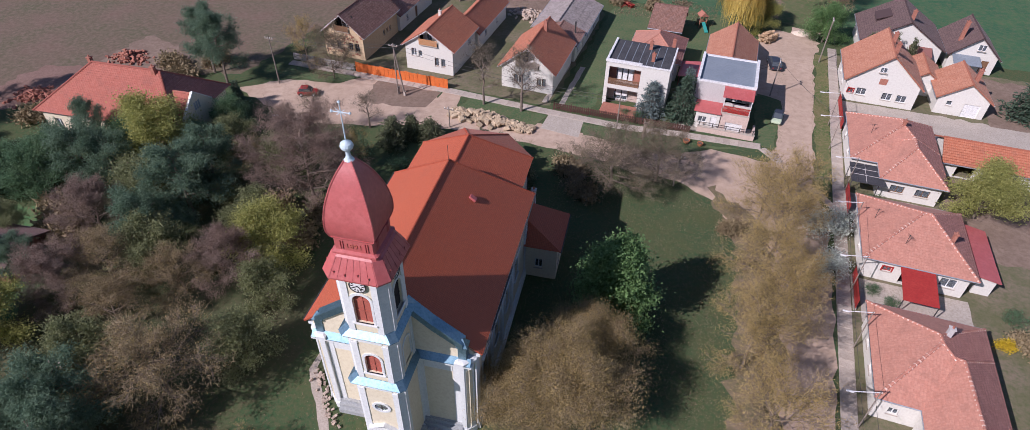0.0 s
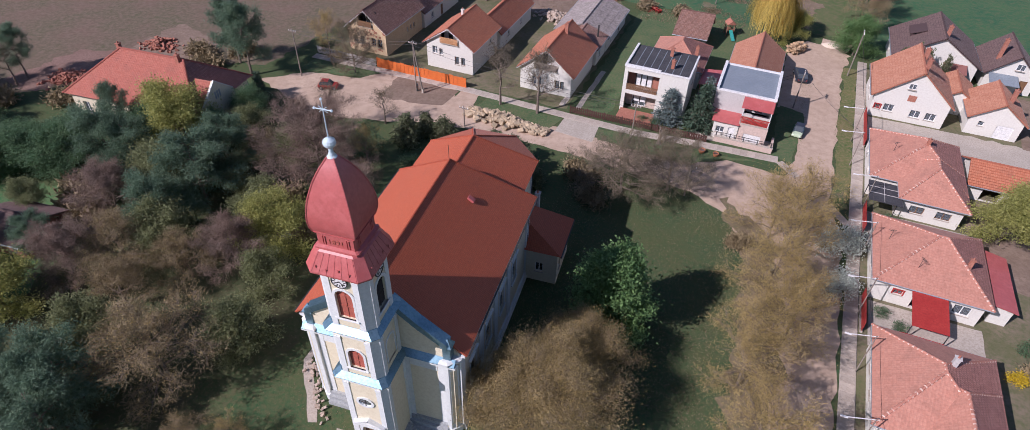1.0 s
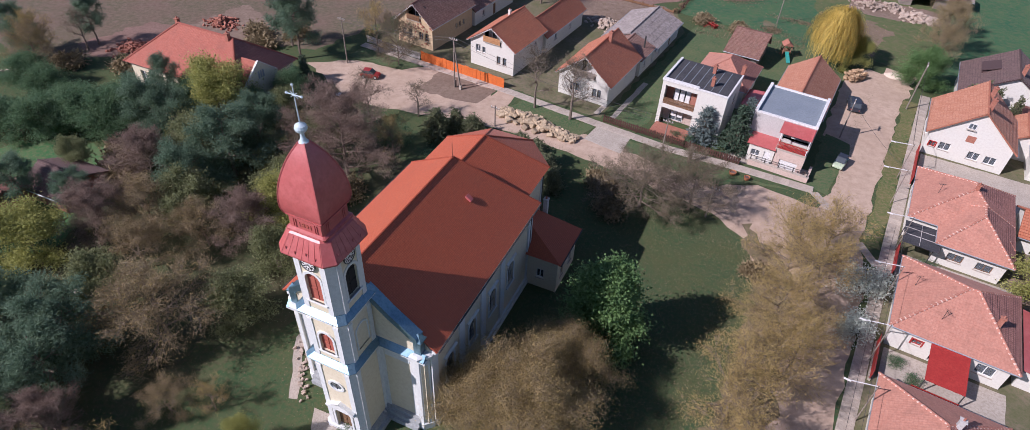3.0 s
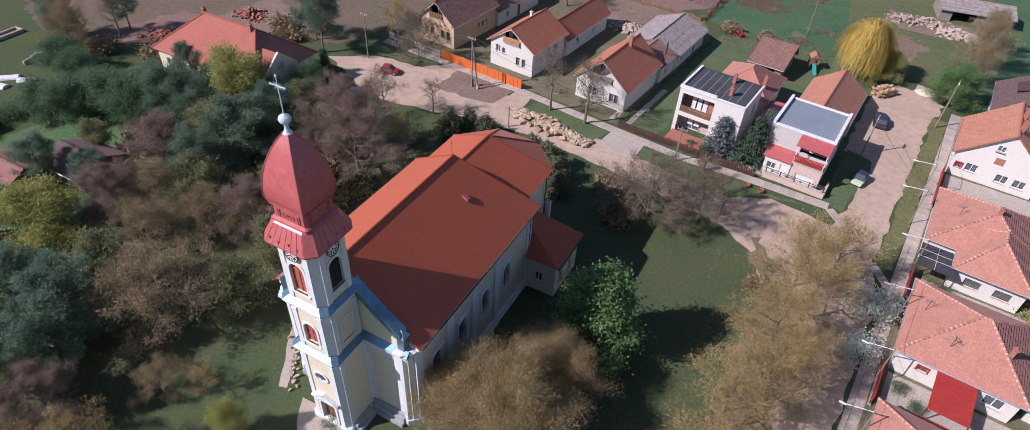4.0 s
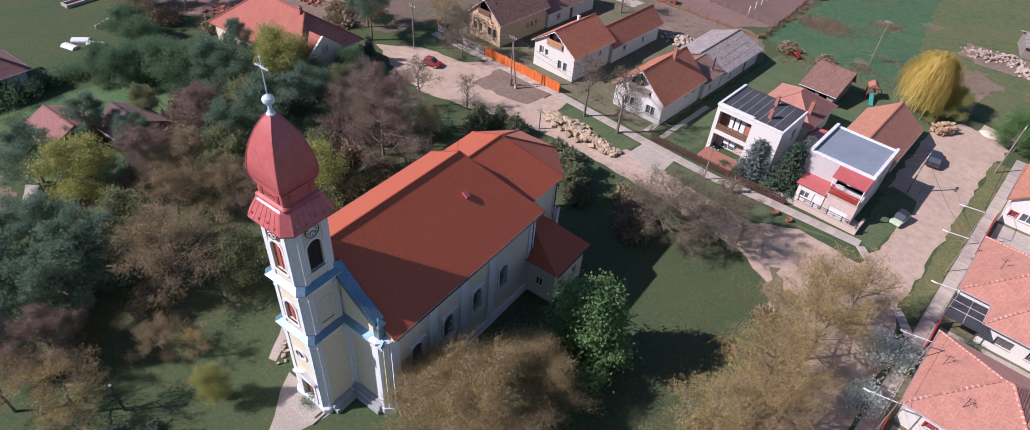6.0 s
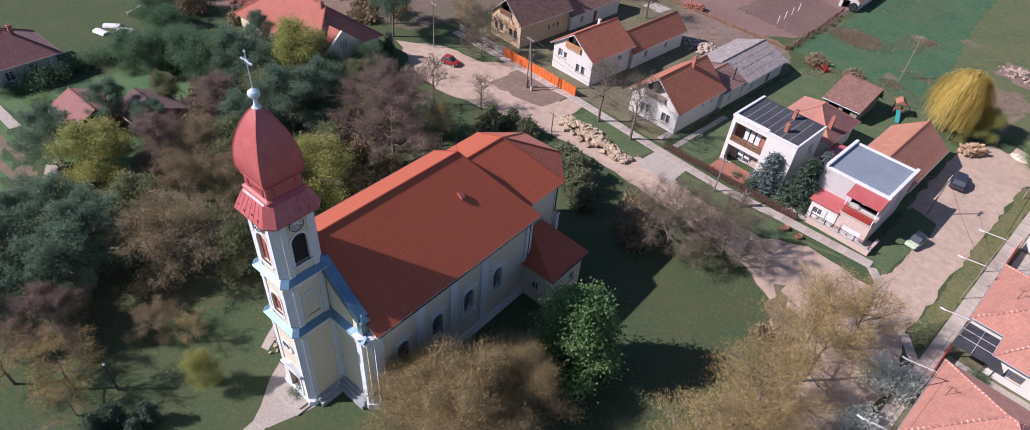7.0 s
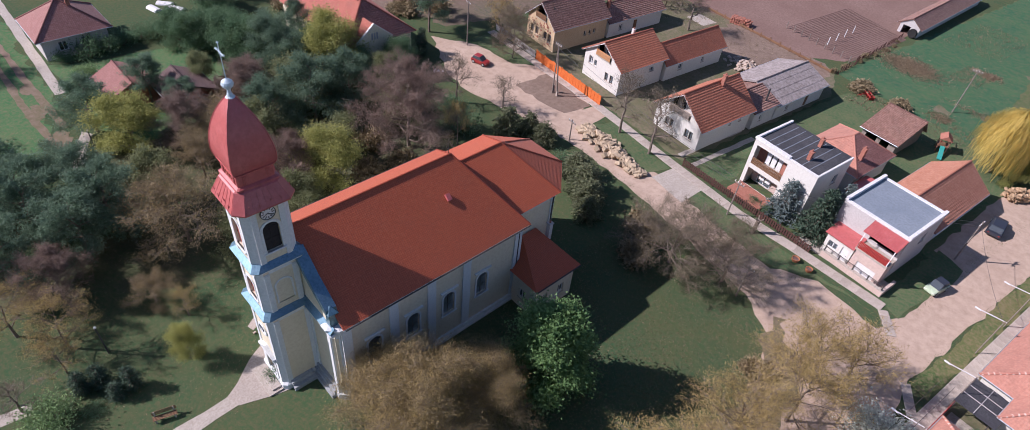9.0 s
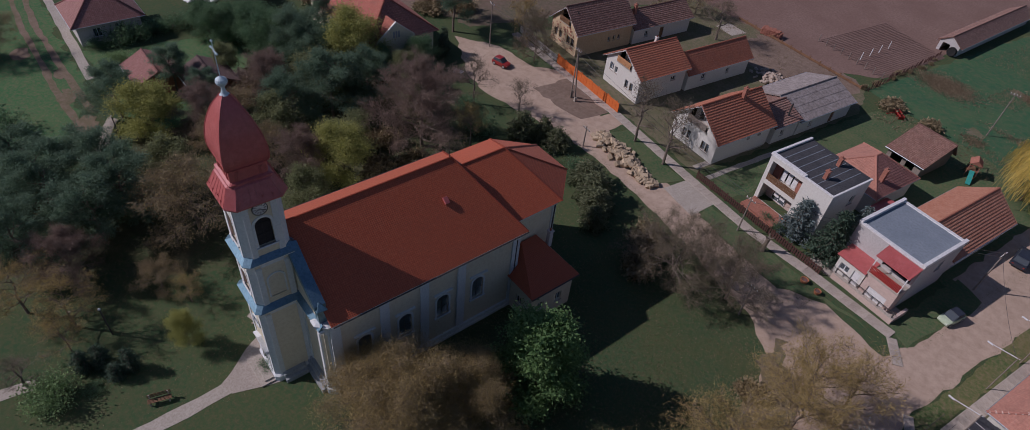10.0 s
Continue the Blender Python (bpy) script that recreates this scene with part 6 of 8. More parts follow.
gable_roof(rf, 6.4, 8.5, 3.0, 5.9, T_DARK, wall_mat=WHITE)
chimney(rf, 1.2, 2.4, 3.6, 7.0)
window(rf, Matrix.Translation((3.2, -0.2, 3.7)), 1.1, 1.0)
part("canopy", slab_prism(bmesh.new(), [(0.2, -2.6, 2.2), (4.0, -2.6, 2.2), (4.0, -0.02, 2.7), (0.2, -0.02, 2.7)], (0, 0, 1), 0.06), GREYROOF, rf, "pale blue-grey sheet canopy")
for x in (0.35, 3.75):
    part("canopy_post", boxes((x, x + 0.1, -2.5, -2.4, 0, 2.2)), IRON, rf)
rh = thing("outbuilding", street(30.0, 77.5), "long low outbuilding with bright orange tiles", "outbuilding", "rear outbuildings")
walls(rh, 11.0, 5.5, 2.3, WHITE, [("S", 1.5, 0, 2.0, 1.9, "void")])
gable_roof(rh, 11.0, 5.5, 2.3, 3.8, T_ORANGE, wall_mat=WHITE, axis="u", ends="WE")
ri = thing("outbuilding", street(33.5, 36.0), "low outbuilding with faded red tiles", "outbuilding", "rear outbuildings")
walls(ri, 8.0, 5.0, 2.2, WHITE, [])
gable_roof(ri, 8.0, 5.0, 2.2, 3.8, T_RED, wall_mat=WHITE, axis="u", ends="WE")

# old manor west of the park
sc = thing("house", street(-80.0, 47.0, 0, 6.5), "old cream manor with faded red hipped roof and gabled bay", "house", "village houses")
walls(sc, 20.2, 11.0, 4.2, CREAM, [("S", 1.5 + 2.6 * i, 1.2, 1.1, 1.9) for i in range(7)] + [("W", 3, 1.2, 1.1, 1.9), ("W", 6, 1.2, 1.1, 1.9), ("E", 8.6, 1.2, 1.1, 2.1)])
SE_, SR_ = 4.25, 8.9
SEY, SNY, SEX, SRY = -0.6, 11.6, 20.8, 5.2
part("roof", roof_slope((-0.6, SEY, SE_), (SEX, SEY, SE_), (16.0, SRY, SR_), (5.8, SRY, SR_), 0.3, 0.05), T_RED, sc)
# The east slope is darker and more strongly stepped than the rest.
part("roof", roof_slope((SEX, SEY, SE_), (SEX, SNY, SE_), (16.0, SRY, SR_), (16.0, SRY, SR_), 0.36, 0.1), T_EAST, sc, "darker stepped tile slope facing east")
part("roof", roof_slope((SEX, SNY, SE_), (-0.6, SNY, SE_), (5.8, SRY, SR_), (16.0, SRY, SR_), 0.36, 0.06), T_RED, sc)
part("roof", roof_slope((-0.6, SNY, SE_), (-0.6, SEY, SE_), (5.8, SRY, SR_), (5.8, SRY, SR_), 0.3, 0.05), T_RED, sc)
part("ridge_cap", ridge_tiles([((-0.6, SEY, SE_), (5.8, SRY, SR_)), ((5.8, SRY, SR_), (16.0, SRY, SR_)), ((SEX, SEY, SE_), (16.0, SRY, SR_)), ((SEX, SNY, SE_), (16.0, SRY, SR_))], 0.16), T_RED, sc, kind="stuff")
# the bay looks east: cream wall, louvred vent, white coping on both rakes
BY0, BY1, BYM, BX = 1.0, 7.2, 4.1, 21.0
bm = bmesh.new()
slab_prism(bm, [(BX - 0.4, BY0, 0), (BX - 0.4, BY1, 0), (BX - 0.4, BY1, 4.7), (BX - 0.4, BYM, 7.2), (BX - 0.4, BY0, 4.7)], (1, 0, 0), 0.4)
part("gable", bm, CREAM, sc, "cream gabled bay wall")
for ya, yb in ((BY0, BYM), (BY1, BYM)):
    part("roof", roof_slope((17.0, ya, 4.7), (BX - 0.42, ya, 4.7), (BX - 0.42, yb, 7.1), (17.0, yb, 7.1), 0.3, 0.05), T_RED, sc)
    part("coping", slab_prism(bmesh.new(), [(BX - 0.2, ya, 4.74), (BX - 0.2, yb, 7.2), (BX - 0.2, yb, 7.3), (BX - 0.2, ya, 4.84)], (1, 0, 0), 0.22), WHITEPAINT, sc, "white coping on the rake")
for k in range(3):
    part("louvre", boxes((BX, BX + 0.05, BYM - 0.55 + 0.42 * k, BYM - 0.3 + 0.42 * k, 4.9, 5.9)), PLINTH, sc, "narrow dark vent slot")
for y in (2.0, 5.0):
    window(sc, Matrix.Translation((BX - 0.2, y, 1.2)) @ Matrix.Rotation(radians(90), 4, "Z"), 1.1, 1.8)
chimney(sc, 5.2, 5.6, 7.6, 9.2, 0.5)
chimney(sc, 15.4, 4.9, 8.2, 9.5, 0.5)
inner_block(sc, 0.4, 19.8, 0.4, 10.6, 4.1)

lh = thing("house", street(-91.2, 12.7, 0, 8), "house with hipped faded red roof and bluish walls", "house", "village houses")
walls(lh, 8.2, 8.6, 3.0, GREYWALL, [("E", 2, 1, 1.1, 1.3), ("E", 5, 1, 1.1, 1.3), ("S", 3, 1, 1.1, 1.3)])
hip_roof(lh, -0.7, 8.9, -0.7, 9.3, 3.1, 6.5, (4.1, 4.1), (4.1, 4.5), T_DUSK, lift=0.015)
chimney(lh, 5.0, 5.5, 5.0, 6.8)
for k, (u, v, w, d) in enumerate(((-71.4, 18.2, 6.5, 5.4), (-66.8, 24.4, 6.0, 5.5))):
    sd = thing("shed", street(u, v, 0, 8), "low shed under old brown tiles between trees", "shed", "park sheds")
    walls(sd, w, d, 2.2, BRICK, [("S", 1.0, 0.8, 0.8, 0.7)], thick=0.25)
    gable_roof(sd, w, d, 2.2, 3.5, T_DARK if k else T_DUSK, wall_mat=BRICK, axis="u", ends="WE", thick=0.25)
fs = thing("barn", street(-28.6, 145.6, 0, 3), "far long white barn with grey-brown ribbed tiles", "barn", "rear outbuildings")
walls(fs, 3.7, 30.0, 2.0, GREYWALL, [("S", 0.6, 0, 1.4, 1.6, "void"), ("E", 8.0, 0.9, 0.8, 0.8), ("E", 16.0, 0.9, 0.8, 0.8)])
gable_roof(fs, 3.7, 30.0, 2.0, 3.2, T_BROWN, wall_mat=GREYWALL, course=0.4, over=0.5, over_end=0.15)
tyre = thing("tyre", street(-25.6, 144.8), "large old black tractor tyre leaning at the barn", "tyre")
part("tread", loft(bmesh.new(), [[(0.85 * math.cos(w) * q, y, 0.88 + 0.85 * math.sin(w) * q) for w in [i * math.pi / 12 for i in range(24)]] for y, q in ((0.0, 0.55), (-0.05, 0.9), (0.1, 1.0), (0.32, 1.0), (0.45, 0.9), (0.4, 0.55))]), RUBBER, tyre)
fs2 = thing("shed", street(10.2, 148.0, 0, 14), "grey sheet-roofed shed amid scrap", "shed", "rear outbuildings")
walls(fs2, 12.0, 7.0, 2.3, GREYWOOD, [("S", 2.0, 0, 4.0, 2.0, "void")])
gable_roof(fs2, 12.0, 7.0, 2.3, 3.4, ETERNIT, wall_mat=GREYWOOD, axis="u", ends="WE", course=1.0)
for k, (u, v, a) in enumerate(((-94.6, 30.4, 20), (-96.0, 32.4, 50), (-93.2, 33.6, 35))):
    tk = thing("polytunnel", street(u, v, 0, a), "small white plastic cover over a garden bed", "garden cover", "garden covers")
    bm = bmesh.new()
    loft(bm, [[(x, 0.7 * math.cos(w), 0.4 * math.sin(w) + 0.02) for w in (0, 0.52, 1.05, 1.57, 2.09, 2.62, 3.14)] for x in (-1.3, 0, 1.3)])
    part("cover", bm, WHITEPAINT, tk)

fw = thing("garden_wall", street(-98.7, 35.6, 0, 104), "low crumbling grey stone garden wall", "garden wall")
rng = random.Random(31)
for k in range(9):
    part("stone_course", boxes((0.68 * k, 0.68 * k + 0.64, -0.2, 0.2, 0.0, rng.uniform(0.6, 1.1)), bevel=0.05), RUBBLE, fw)
cf = thing("cold_frame", street(-110.6, 35.0, 0, 100), "long white walled garden frame open at the top", "garden frame")
for x0, x1, y0, y1 in ((0, 6.0, -1.0, -0.7), (0, 6.0, 0.7, 1.0), (0, 0.3, -0.7, 0.7), (5.7, 6.0, -0.7, 0.7)):
    part("side", boxes((x0, x1, y0, y1, 0, 0.5), bevel=0.02), CONCRETE, cf)
part("soil", boxes((0.3, 5.7, -0.7, 0.7, 0.0, 0.2)), SOIL_DARK, cf)
ld = thing("garden_table", street(-54.2, 60.5, 0, 30), "white plastic garden table beside the dirt road", "table")
part("tabletop", boxes((-0.75, 0.75, -0.45, 0.45, 0.70, 0.75), bevel=0.02), WHITEPAINT, ld)
for x in (-0.65, 0.58):
    for y in (-0.36, 0.30):
        part("leg", boxes((x, x + 0.06, y, y + 0.06, 0, 0.7)), WHITEPAINT, ld)

# ---- trees ----
from mathutils import Quaternion

BARK = mat("bark", (0.19, 0.155, 0.125), (0.26, 0.21, 0.17), (0.13, 0.10, 0.08), scale=2, fine=9, rough=0.95)


def leaf_mat(name, a, b, vary=0.35, through=0.25):
    m = mat(name, a, b, scale=0.9, fine=6, rough=0.75, bump=0.0, per_island=vary, spec=0.2)
    nt = m.node_tree
    bsdf, out = nt.nodes["Principled BSDF"], nt.nodes["Material Output"]
    tr = nt.nodes.new("ShaderNodeBsdfTranslucent")
    src = bsdf.inputs["Base Color"].links[0].from_socket
    nt.links.new(src, tr.inputs["Color"])
    mx = nt.nodes.new("ShaderNodeMixShader")
    mx.inputs[0].default_value = through
    nt.links.new(bsdf.outputs[0], mx.inputs[1]), nt.links.new(tr.outputs[0], mx.inputs[2])
    nt.links.new(mx.outputs[0], out.inputs["Surface"])
    return m


L_TWIG = leaf_mat("brown_twigs", (0.275, 0.218, 0.125), (0.35, 0.278, 0.17), 0.25, 0.25)
L_PURPLE = leaf_mat("purplish_twigs", (0.25, 0.18, 0.145), (0.32, 0.235, 0.19), 0.3, 0.25)
L_OLIVE = leaf_mat("olive_buds", (0.41, 0.305, 0.125), (0.49, 0.375, 0.16), 0.25, 0.35)
L_GREYTWIG = leaf_mat("grey_twigs", (0.175, 0.145, 0.095), (0.235, 0.195, 0.13), 0.3, 0.25)
L_GREEN = leaf_mat("fresh_leaves", (0.135, 0.255, 0.10), (0.20, 0.33, 0.125), 0.28, 0.45)
L_FRESH = leaf_mat("pale_fresh_leaves", (0.22, 0.34, 0.15), (0.30, 0.42, 0.19), 0.3, 0.4)
L_YGREEN = leaf_mat("yellow_green_leaves", (0.37, 0.385, 0.125), (0.46, 0.46, 0.165), 0.22, 0.5)
L_DARK = leaf_mat("pine_needles", (0.14, 0.225, 0.15), (0.21, 0.30, 0.20), 0.25, 0.5)
L_BUSH = leaf_mat("dark_leaves", (0.115, 0.22, 0.12), (0.18, 0.27, 0.145), 0.22, 0.5)
L_JUNIPER = leaf_mat("juniper_needles", (0.175, 0.20, 0.115), (0.24, 0.26, 0.15), 0.22, 0.5)
L_BLUE = leaf_mat("blue_spruce_needles", (0.14, 0.19, 0.185), (0.20, 0.25, 0.24), 0.3, 0.2)
L_SPRUCE = leaf_mat("spruce_needles", (0.065, 0.11, 0.075), (0.095, 0.145, 0.095), 0.3, 0.3)
L_WILLOW = leaf_mat("yellow_willow_strands", (0.60, 0.45, 0.11), (0.70, 0.55, 0.17), 0.25, 0.4)
L_FORSYTHIA = leaf_mat("bright_yellow_bloom", (0.6, 0.42, 0.02), (0.68, 0.5, 0.04), 0.3)
L_OLIVEG = leaf_mat("dull_olive_leaves", (0.22, 0.25, 0.125), (0.29, 0.31, 0.16), 0.22, 0.5)
L_SILVER = leaf_mat("silver_leaves", (0.56, 0.62, 0.55), (0.68, 0.72, 0.65), 0.3, 0.5)
L_BLOSSOM = leaf_mat("white_blossom", (0.32, 0.36, 0.32), (0.5, 0.52, 0.47), 0.3)


def quick_mesh(name, verts, faces, material):
    me = bpy.data.meshes.new(name)
    me.from_pydata(verts, [], faces)
    me.materials.append(material)
    return me


def limbs(rng, height, crown_r, fork=0.2, levels=3, lift=0.5, girth=0.02, mains=14, low=0.55):
    """Branch segments of a tree whose crown fills a rounded outline, and the tips of its twigs."""
    segs, tips = [], []

    def around(d, angle):
        side = d.orthogonal().normalized()
        side.rotate(Quaternion(d, rng.uniform(0, 6.28)))
        return (d * math.cos(angle) + side * math.sin(angle)).normalized()

    def grow(p, d, length, r, level):
        n = 4 if level == 1 else 3 if level == 2 else 2
        for i in range(n):
            d = (d + Vector((rng.gauss(0, 0.13), rng.gauss(0, 0.13), rng.gauss(0.05, 0.07)))).normalized()
            q = p + d * (length / n)
            ra, rb = r * (1 - 0.75 * i / n), r * (1 - 0.75 * (i + 1) / n)
            segs.append((p, q, ra, rb))
            if level < levels:
                for _ in range(2):
                    grow(q, around(d, rng.uniform(0.5, 0.95)), length * rng.uniform(0.34, 0.52) * (1 - 0.4 * i / n), rb * 0.6, level + 1)
            else:
                tips.append((q, d))
            p = q

    top = 0.86 * height
    nodes = [Vector((rng.gauss(0, 0.02) * height * k / 9, rng.gauss(0, 0.02) * height * k / 9, top * k / 9)) for k in range(10)]
    r0 = girth * height
    for k in range(9):
        segs.append((nodes[k], nodes[k + 1], r0 * (1 - 0.09 * k), r0 * (1 - 0.09 * (k + 1))))
    for k in range(mains):
        s = fork + (0.97 - fork) * (k / mains) ** 0.85
        z = s * top
        b = min(8, int(9 * s))
        p = nodes[b].lerp(nodes[b + 1], 9 * s - b)
        a = 2.4 * k + rng.uniform(-0.4, 0.4)
        t = (s - fork) / (1 - fork)
        reach = crown_r * (low + (1 - low) * math.sin(math.pi * min(1, 0.25 + 0.75 * t))) * (1 - 0.55 * t ** 2)
        rise = lift * (0.35 + 1.9 * t)
        d = Vector((math.cos(a), math.sin(a), rise)).normalized()
        grow(p, d, reach * math.sqrt(1 + 0.4 * rise * rise) * rng.uniform(0.75, 1.0), r0 * 0.5 * (1 - 0.6 * t), 1)
    wide = sorted(max(abs(e.x), abs(e.y)) for _, e, _, _ in segs)[int(len(segs) * 0.98)]
    high = max(e.z for _, e, _, _ in segs)
    sx, sz = crown_r / wide, height / high

    def fix(v):
        return Vector((v.x * sx, v.y * sx, v.z * sz))

    return [(fix(a), fix(b), ra, rb) for a, b, ra, rb in segs], [(fix(p), d) for p, d in tips]


def limb_mesh(name, segs, material, least=0.012):
    verts, faces = [], []
    for a, b, ra, rb in segs:
        k = 6 if ra > 0.06 else 3
        d = (b - a).normalized()
        s = d.orthogonal().normalized()
        u = d.cross(s)
        at = len(verts)
        for c, r in ((a, max(ra, least)), (b, max(rb, least))):
            for i in range(k):
                w = 6.2832 * i / k
                verts.append(c + s * (r * math.cos(w)) + u * (r * math.sin(w)))
        for i in range(k):
            faces.append((at + i, at + (i + 1) % k, at + k + (i + 1) % k, at + k + i))
    return quick_mesh(name, verts, faces, material)


def strips(name, rng, spots, count, length, width, reach, material, droop=0.0, along=0.6):
    """Many thin twigs or leaves round the given spots."""
    verts, faces = [], []
    for p, d in spots:
        for _ in range(count):
            o = p + Vector((rng.gauss(0, reach), rng.gauss(0, reach), rng.gauss(0, reach * 0.8)))
            w = (d * along + Vector((rng.gauss(0, 0.6), rng.gauss(0, 0.6), rng.gauss(0, 0.6) - droop))).normalized()
            s = w.cross(Vector((rng.gauss(0, 1), rng.gauss(0, 1), rng.gauss(0, 1)))).normalized()
            ln, wd = length * rng.uniform(0.6, 1.3), width * rng.uniform(0.7, 1.3)
            at = len(verts)
            verts += [o - s * wd, o + s * wd, o + w * ln]
            faces.append((at, at + 1, at + 2))
    return quick_mesh(name, verts, faces, material)


def tree_thing(name, trunk_mesh, crown_mesh, label, extra=None):
    t = thing(name, Matrix.Identity(4), label, "tree", "trees")
    for nm, me in (("trunk", trunk_mesh), ("crown", crown_mesh), ("bud_haze", extra)):
        if me:
            ob = new(nm, me)
            ob.parent = t
    return t


def bare_tree(seed, height, crown_r, material, label, dense=9, bud=None, fork=0.18, twig=0.5, lift=0.5, mains=14, buds=8, low=0.55, reach=0.3, thick=0.019):
    rng = random.Random(seed)
    segs, tips = limbs(rng, height, crown_r, fork, 3, lift, 0.02, mains, low)
    crown = strips("crown", rng, tips, dense, twig, thick, reach, material, along=0.8)
    extra = strips("bud_haze", rng, tips, buds, 0.11, 0.032, reach * 1.5, bud) if bud else None
    return tree_thing("bare_tree", limb_mesh("trunk", segs, BARK, 0.013), crown, label, extra)


def leafy_tree(seed, height, crown_r, material, label, dense=20, leaf=0.22, fork=0.14, reach=0.42, name="leafy_tree", lift=0.55, mains=14, low=0.6):
    rng = random.Random(seed)
    segs, tips = limbs(rng, height * 0.95, crown_r * 0.92, fork, 3, lift, 0.02, mains, low)
    crown = strips("crown", rng, tips[::2], dense, leaf * 1.2, leaf * 0.5, reach, material)
    return tree_thing(name, limb_mesh("trunk", [s for s in segs if s[2] > 0.02], BARK, 0.015), crown, label)


def spruce(seed, height, base_r, material, label, name="spruce", layers=16, power=1.0, start=0.06, gap=0.0, dense=9, needle=0.4):
    """A conifer: whorls of drooping branches hung with short needles."""
    rng = random.Random(seed)
    segs = [(Vector((0, 0, 0)), Vector((0, 0, height * 0.96)), height * 0.022, 0.02)]
    spots = []
    for i in range(layers):
        s = start + (1 - start) * i / layers
        r = base_r * (1 - (i / layers) ** power) * rng.uniform(0.82, 1.1) + 0.15
        k = max(5, int(11 * (1 - 0.5 * s)))
        for j in range(k):
            if rng.random() < gap:
                continue
            a = 6.28 * j / k + rng.uniform(-0.3, 0.3) + i
            rr = r * rng.uniform(0.75, 1.08)
            p = Vector((0, 0, height * s))
            q = p + Vector((math.cos(a) * rr, math.sin(a) * rr, -0.12 * rr + 0.1 + rng.uniform(-0.12, 0.2)))
            segs.append((p, q, 0.035, 0.012))
            n = max(2, int(rr / 0.42))
            for m_ in range(1, n + 1):
                spots.append((p.lerp(q, m_ / n), (q - p).normalized()))
    crown = strips("crown", rng, spots, dense, needle, needle * 0.19, needle * 0.42, material, droop=0.15)
    return tree_thing(name, limb_mesh("trunk", segs, BARK), crown, label)


def pine(seed, height, crown_r, label, fork=0.2):
    """A dark pine with feathery uneven tufts."""
    rng = random.Random(seed)
    segs, tips = limbs(rng, height * 0.96, crown_r * 0.94, fork, 3, 0.3, 0.02, 16, 0.75)
    crown = strips("crown", rng, tips[::2], 24, 0.30, 0.042, 0.34, L_DARK, along=0.7)
    return tree_thing("pine_tree", limb_mesh("trunk", [s for s in segs if s[2] > 0.02], BARK), crown, label)


def willow(seed, height, crown_r, material, label):
    """A round-headed weeping tree: thin strands fall over a domed head of limbs."""
    rng = random.Random(seed)
    segs, tips = limbs(rng, height * 0.92, crown_r * 0.8, 0.25, 2, 0.9)
    segs = [s for s in segs if s[2] > 0.012]
    verts, faces = [], []
    for k in range(3400):
        a, lift = rng.uniform(0, 6.28), rng.random() ** 0.7
        bay = 1 + 0.14 * math.sin(3 * a + seed) + 0.1 * math.sin(7 * a)
        r = crown_r * bay * math.sqrt(max(0.0, 1 - (lift * 0.98) ** 2)) * rng.uniform(0.55, 0.92)
        o = Vector((r * math.cos(a), r * math.sin(a), height * (0.36 + 0.62 * lift) * rng.uniform(0.94, 1.02)))
        drop = min(o.z - 0.4, rng.uniform(1.0, 2.6))
        out = Vector((math.cos(a), math.sin(a), 0)) * rng.uniform(0.15, 0.55)
        side = Vector((math.sin(a), -math.cos(a), 0.3)) * rng.uniform(0.016, 0.034)
        prev = o
        for s in (0.3, 0.65, 1.0):
            e = o + out * (1 - (1 - s) ** 2) + Vector((rng.gauss(0, 0.06), rng.gauss(0, 0.06), 0.3 * math.sin(s * 2.2) - drop * s * s))
            at = len(verts)
            verts += [prev - side, prev + side, e + side * 0.8, e - side * 0.8]
            faces.append((at, at + 1, at + 2, at + 3))
            prev = e
    return tree_thing("willow_tree", limb_mesh("trunk", segs, BARK, 0.02), quick_mesh("crown", verts, faces, material), label)


def shrub(seed, r, h, material, label, dense=500, leaf=0.16, name="shrub"):
    rng = random.Random(seed)
    spots = []
    for _ in range(26):
        a, s, z = rng.uniform(0, 6.28), math.sqrt(rng.random()) * 0.8, rng.uniform(0.15, 0.8)
        spots.append((Vector((math.cos(a) * r * s, math.sin(a) * r * s, h * z * (1 - 0.35 * s))), Vector((math.cos(a) * s, math.sin(a) * s, 0.7))))
    stems = [(Vector((0, 0, 0)), p, 0.03, 0.012) for p, _ in spots]
    crown = strips("foliage", rng, spots, dense // 8, leaf, leaf * 0.35, r * 0.22, material)
    t = thing(name, Matrix.Identity(4), label, "shrub", "shrubs")
    for nm, me in (("stem", limb_mesh("stem", stems, BARK)), ("foliage", crown)):
        ob = new(nm, me)
        ob.parent = t
    return t


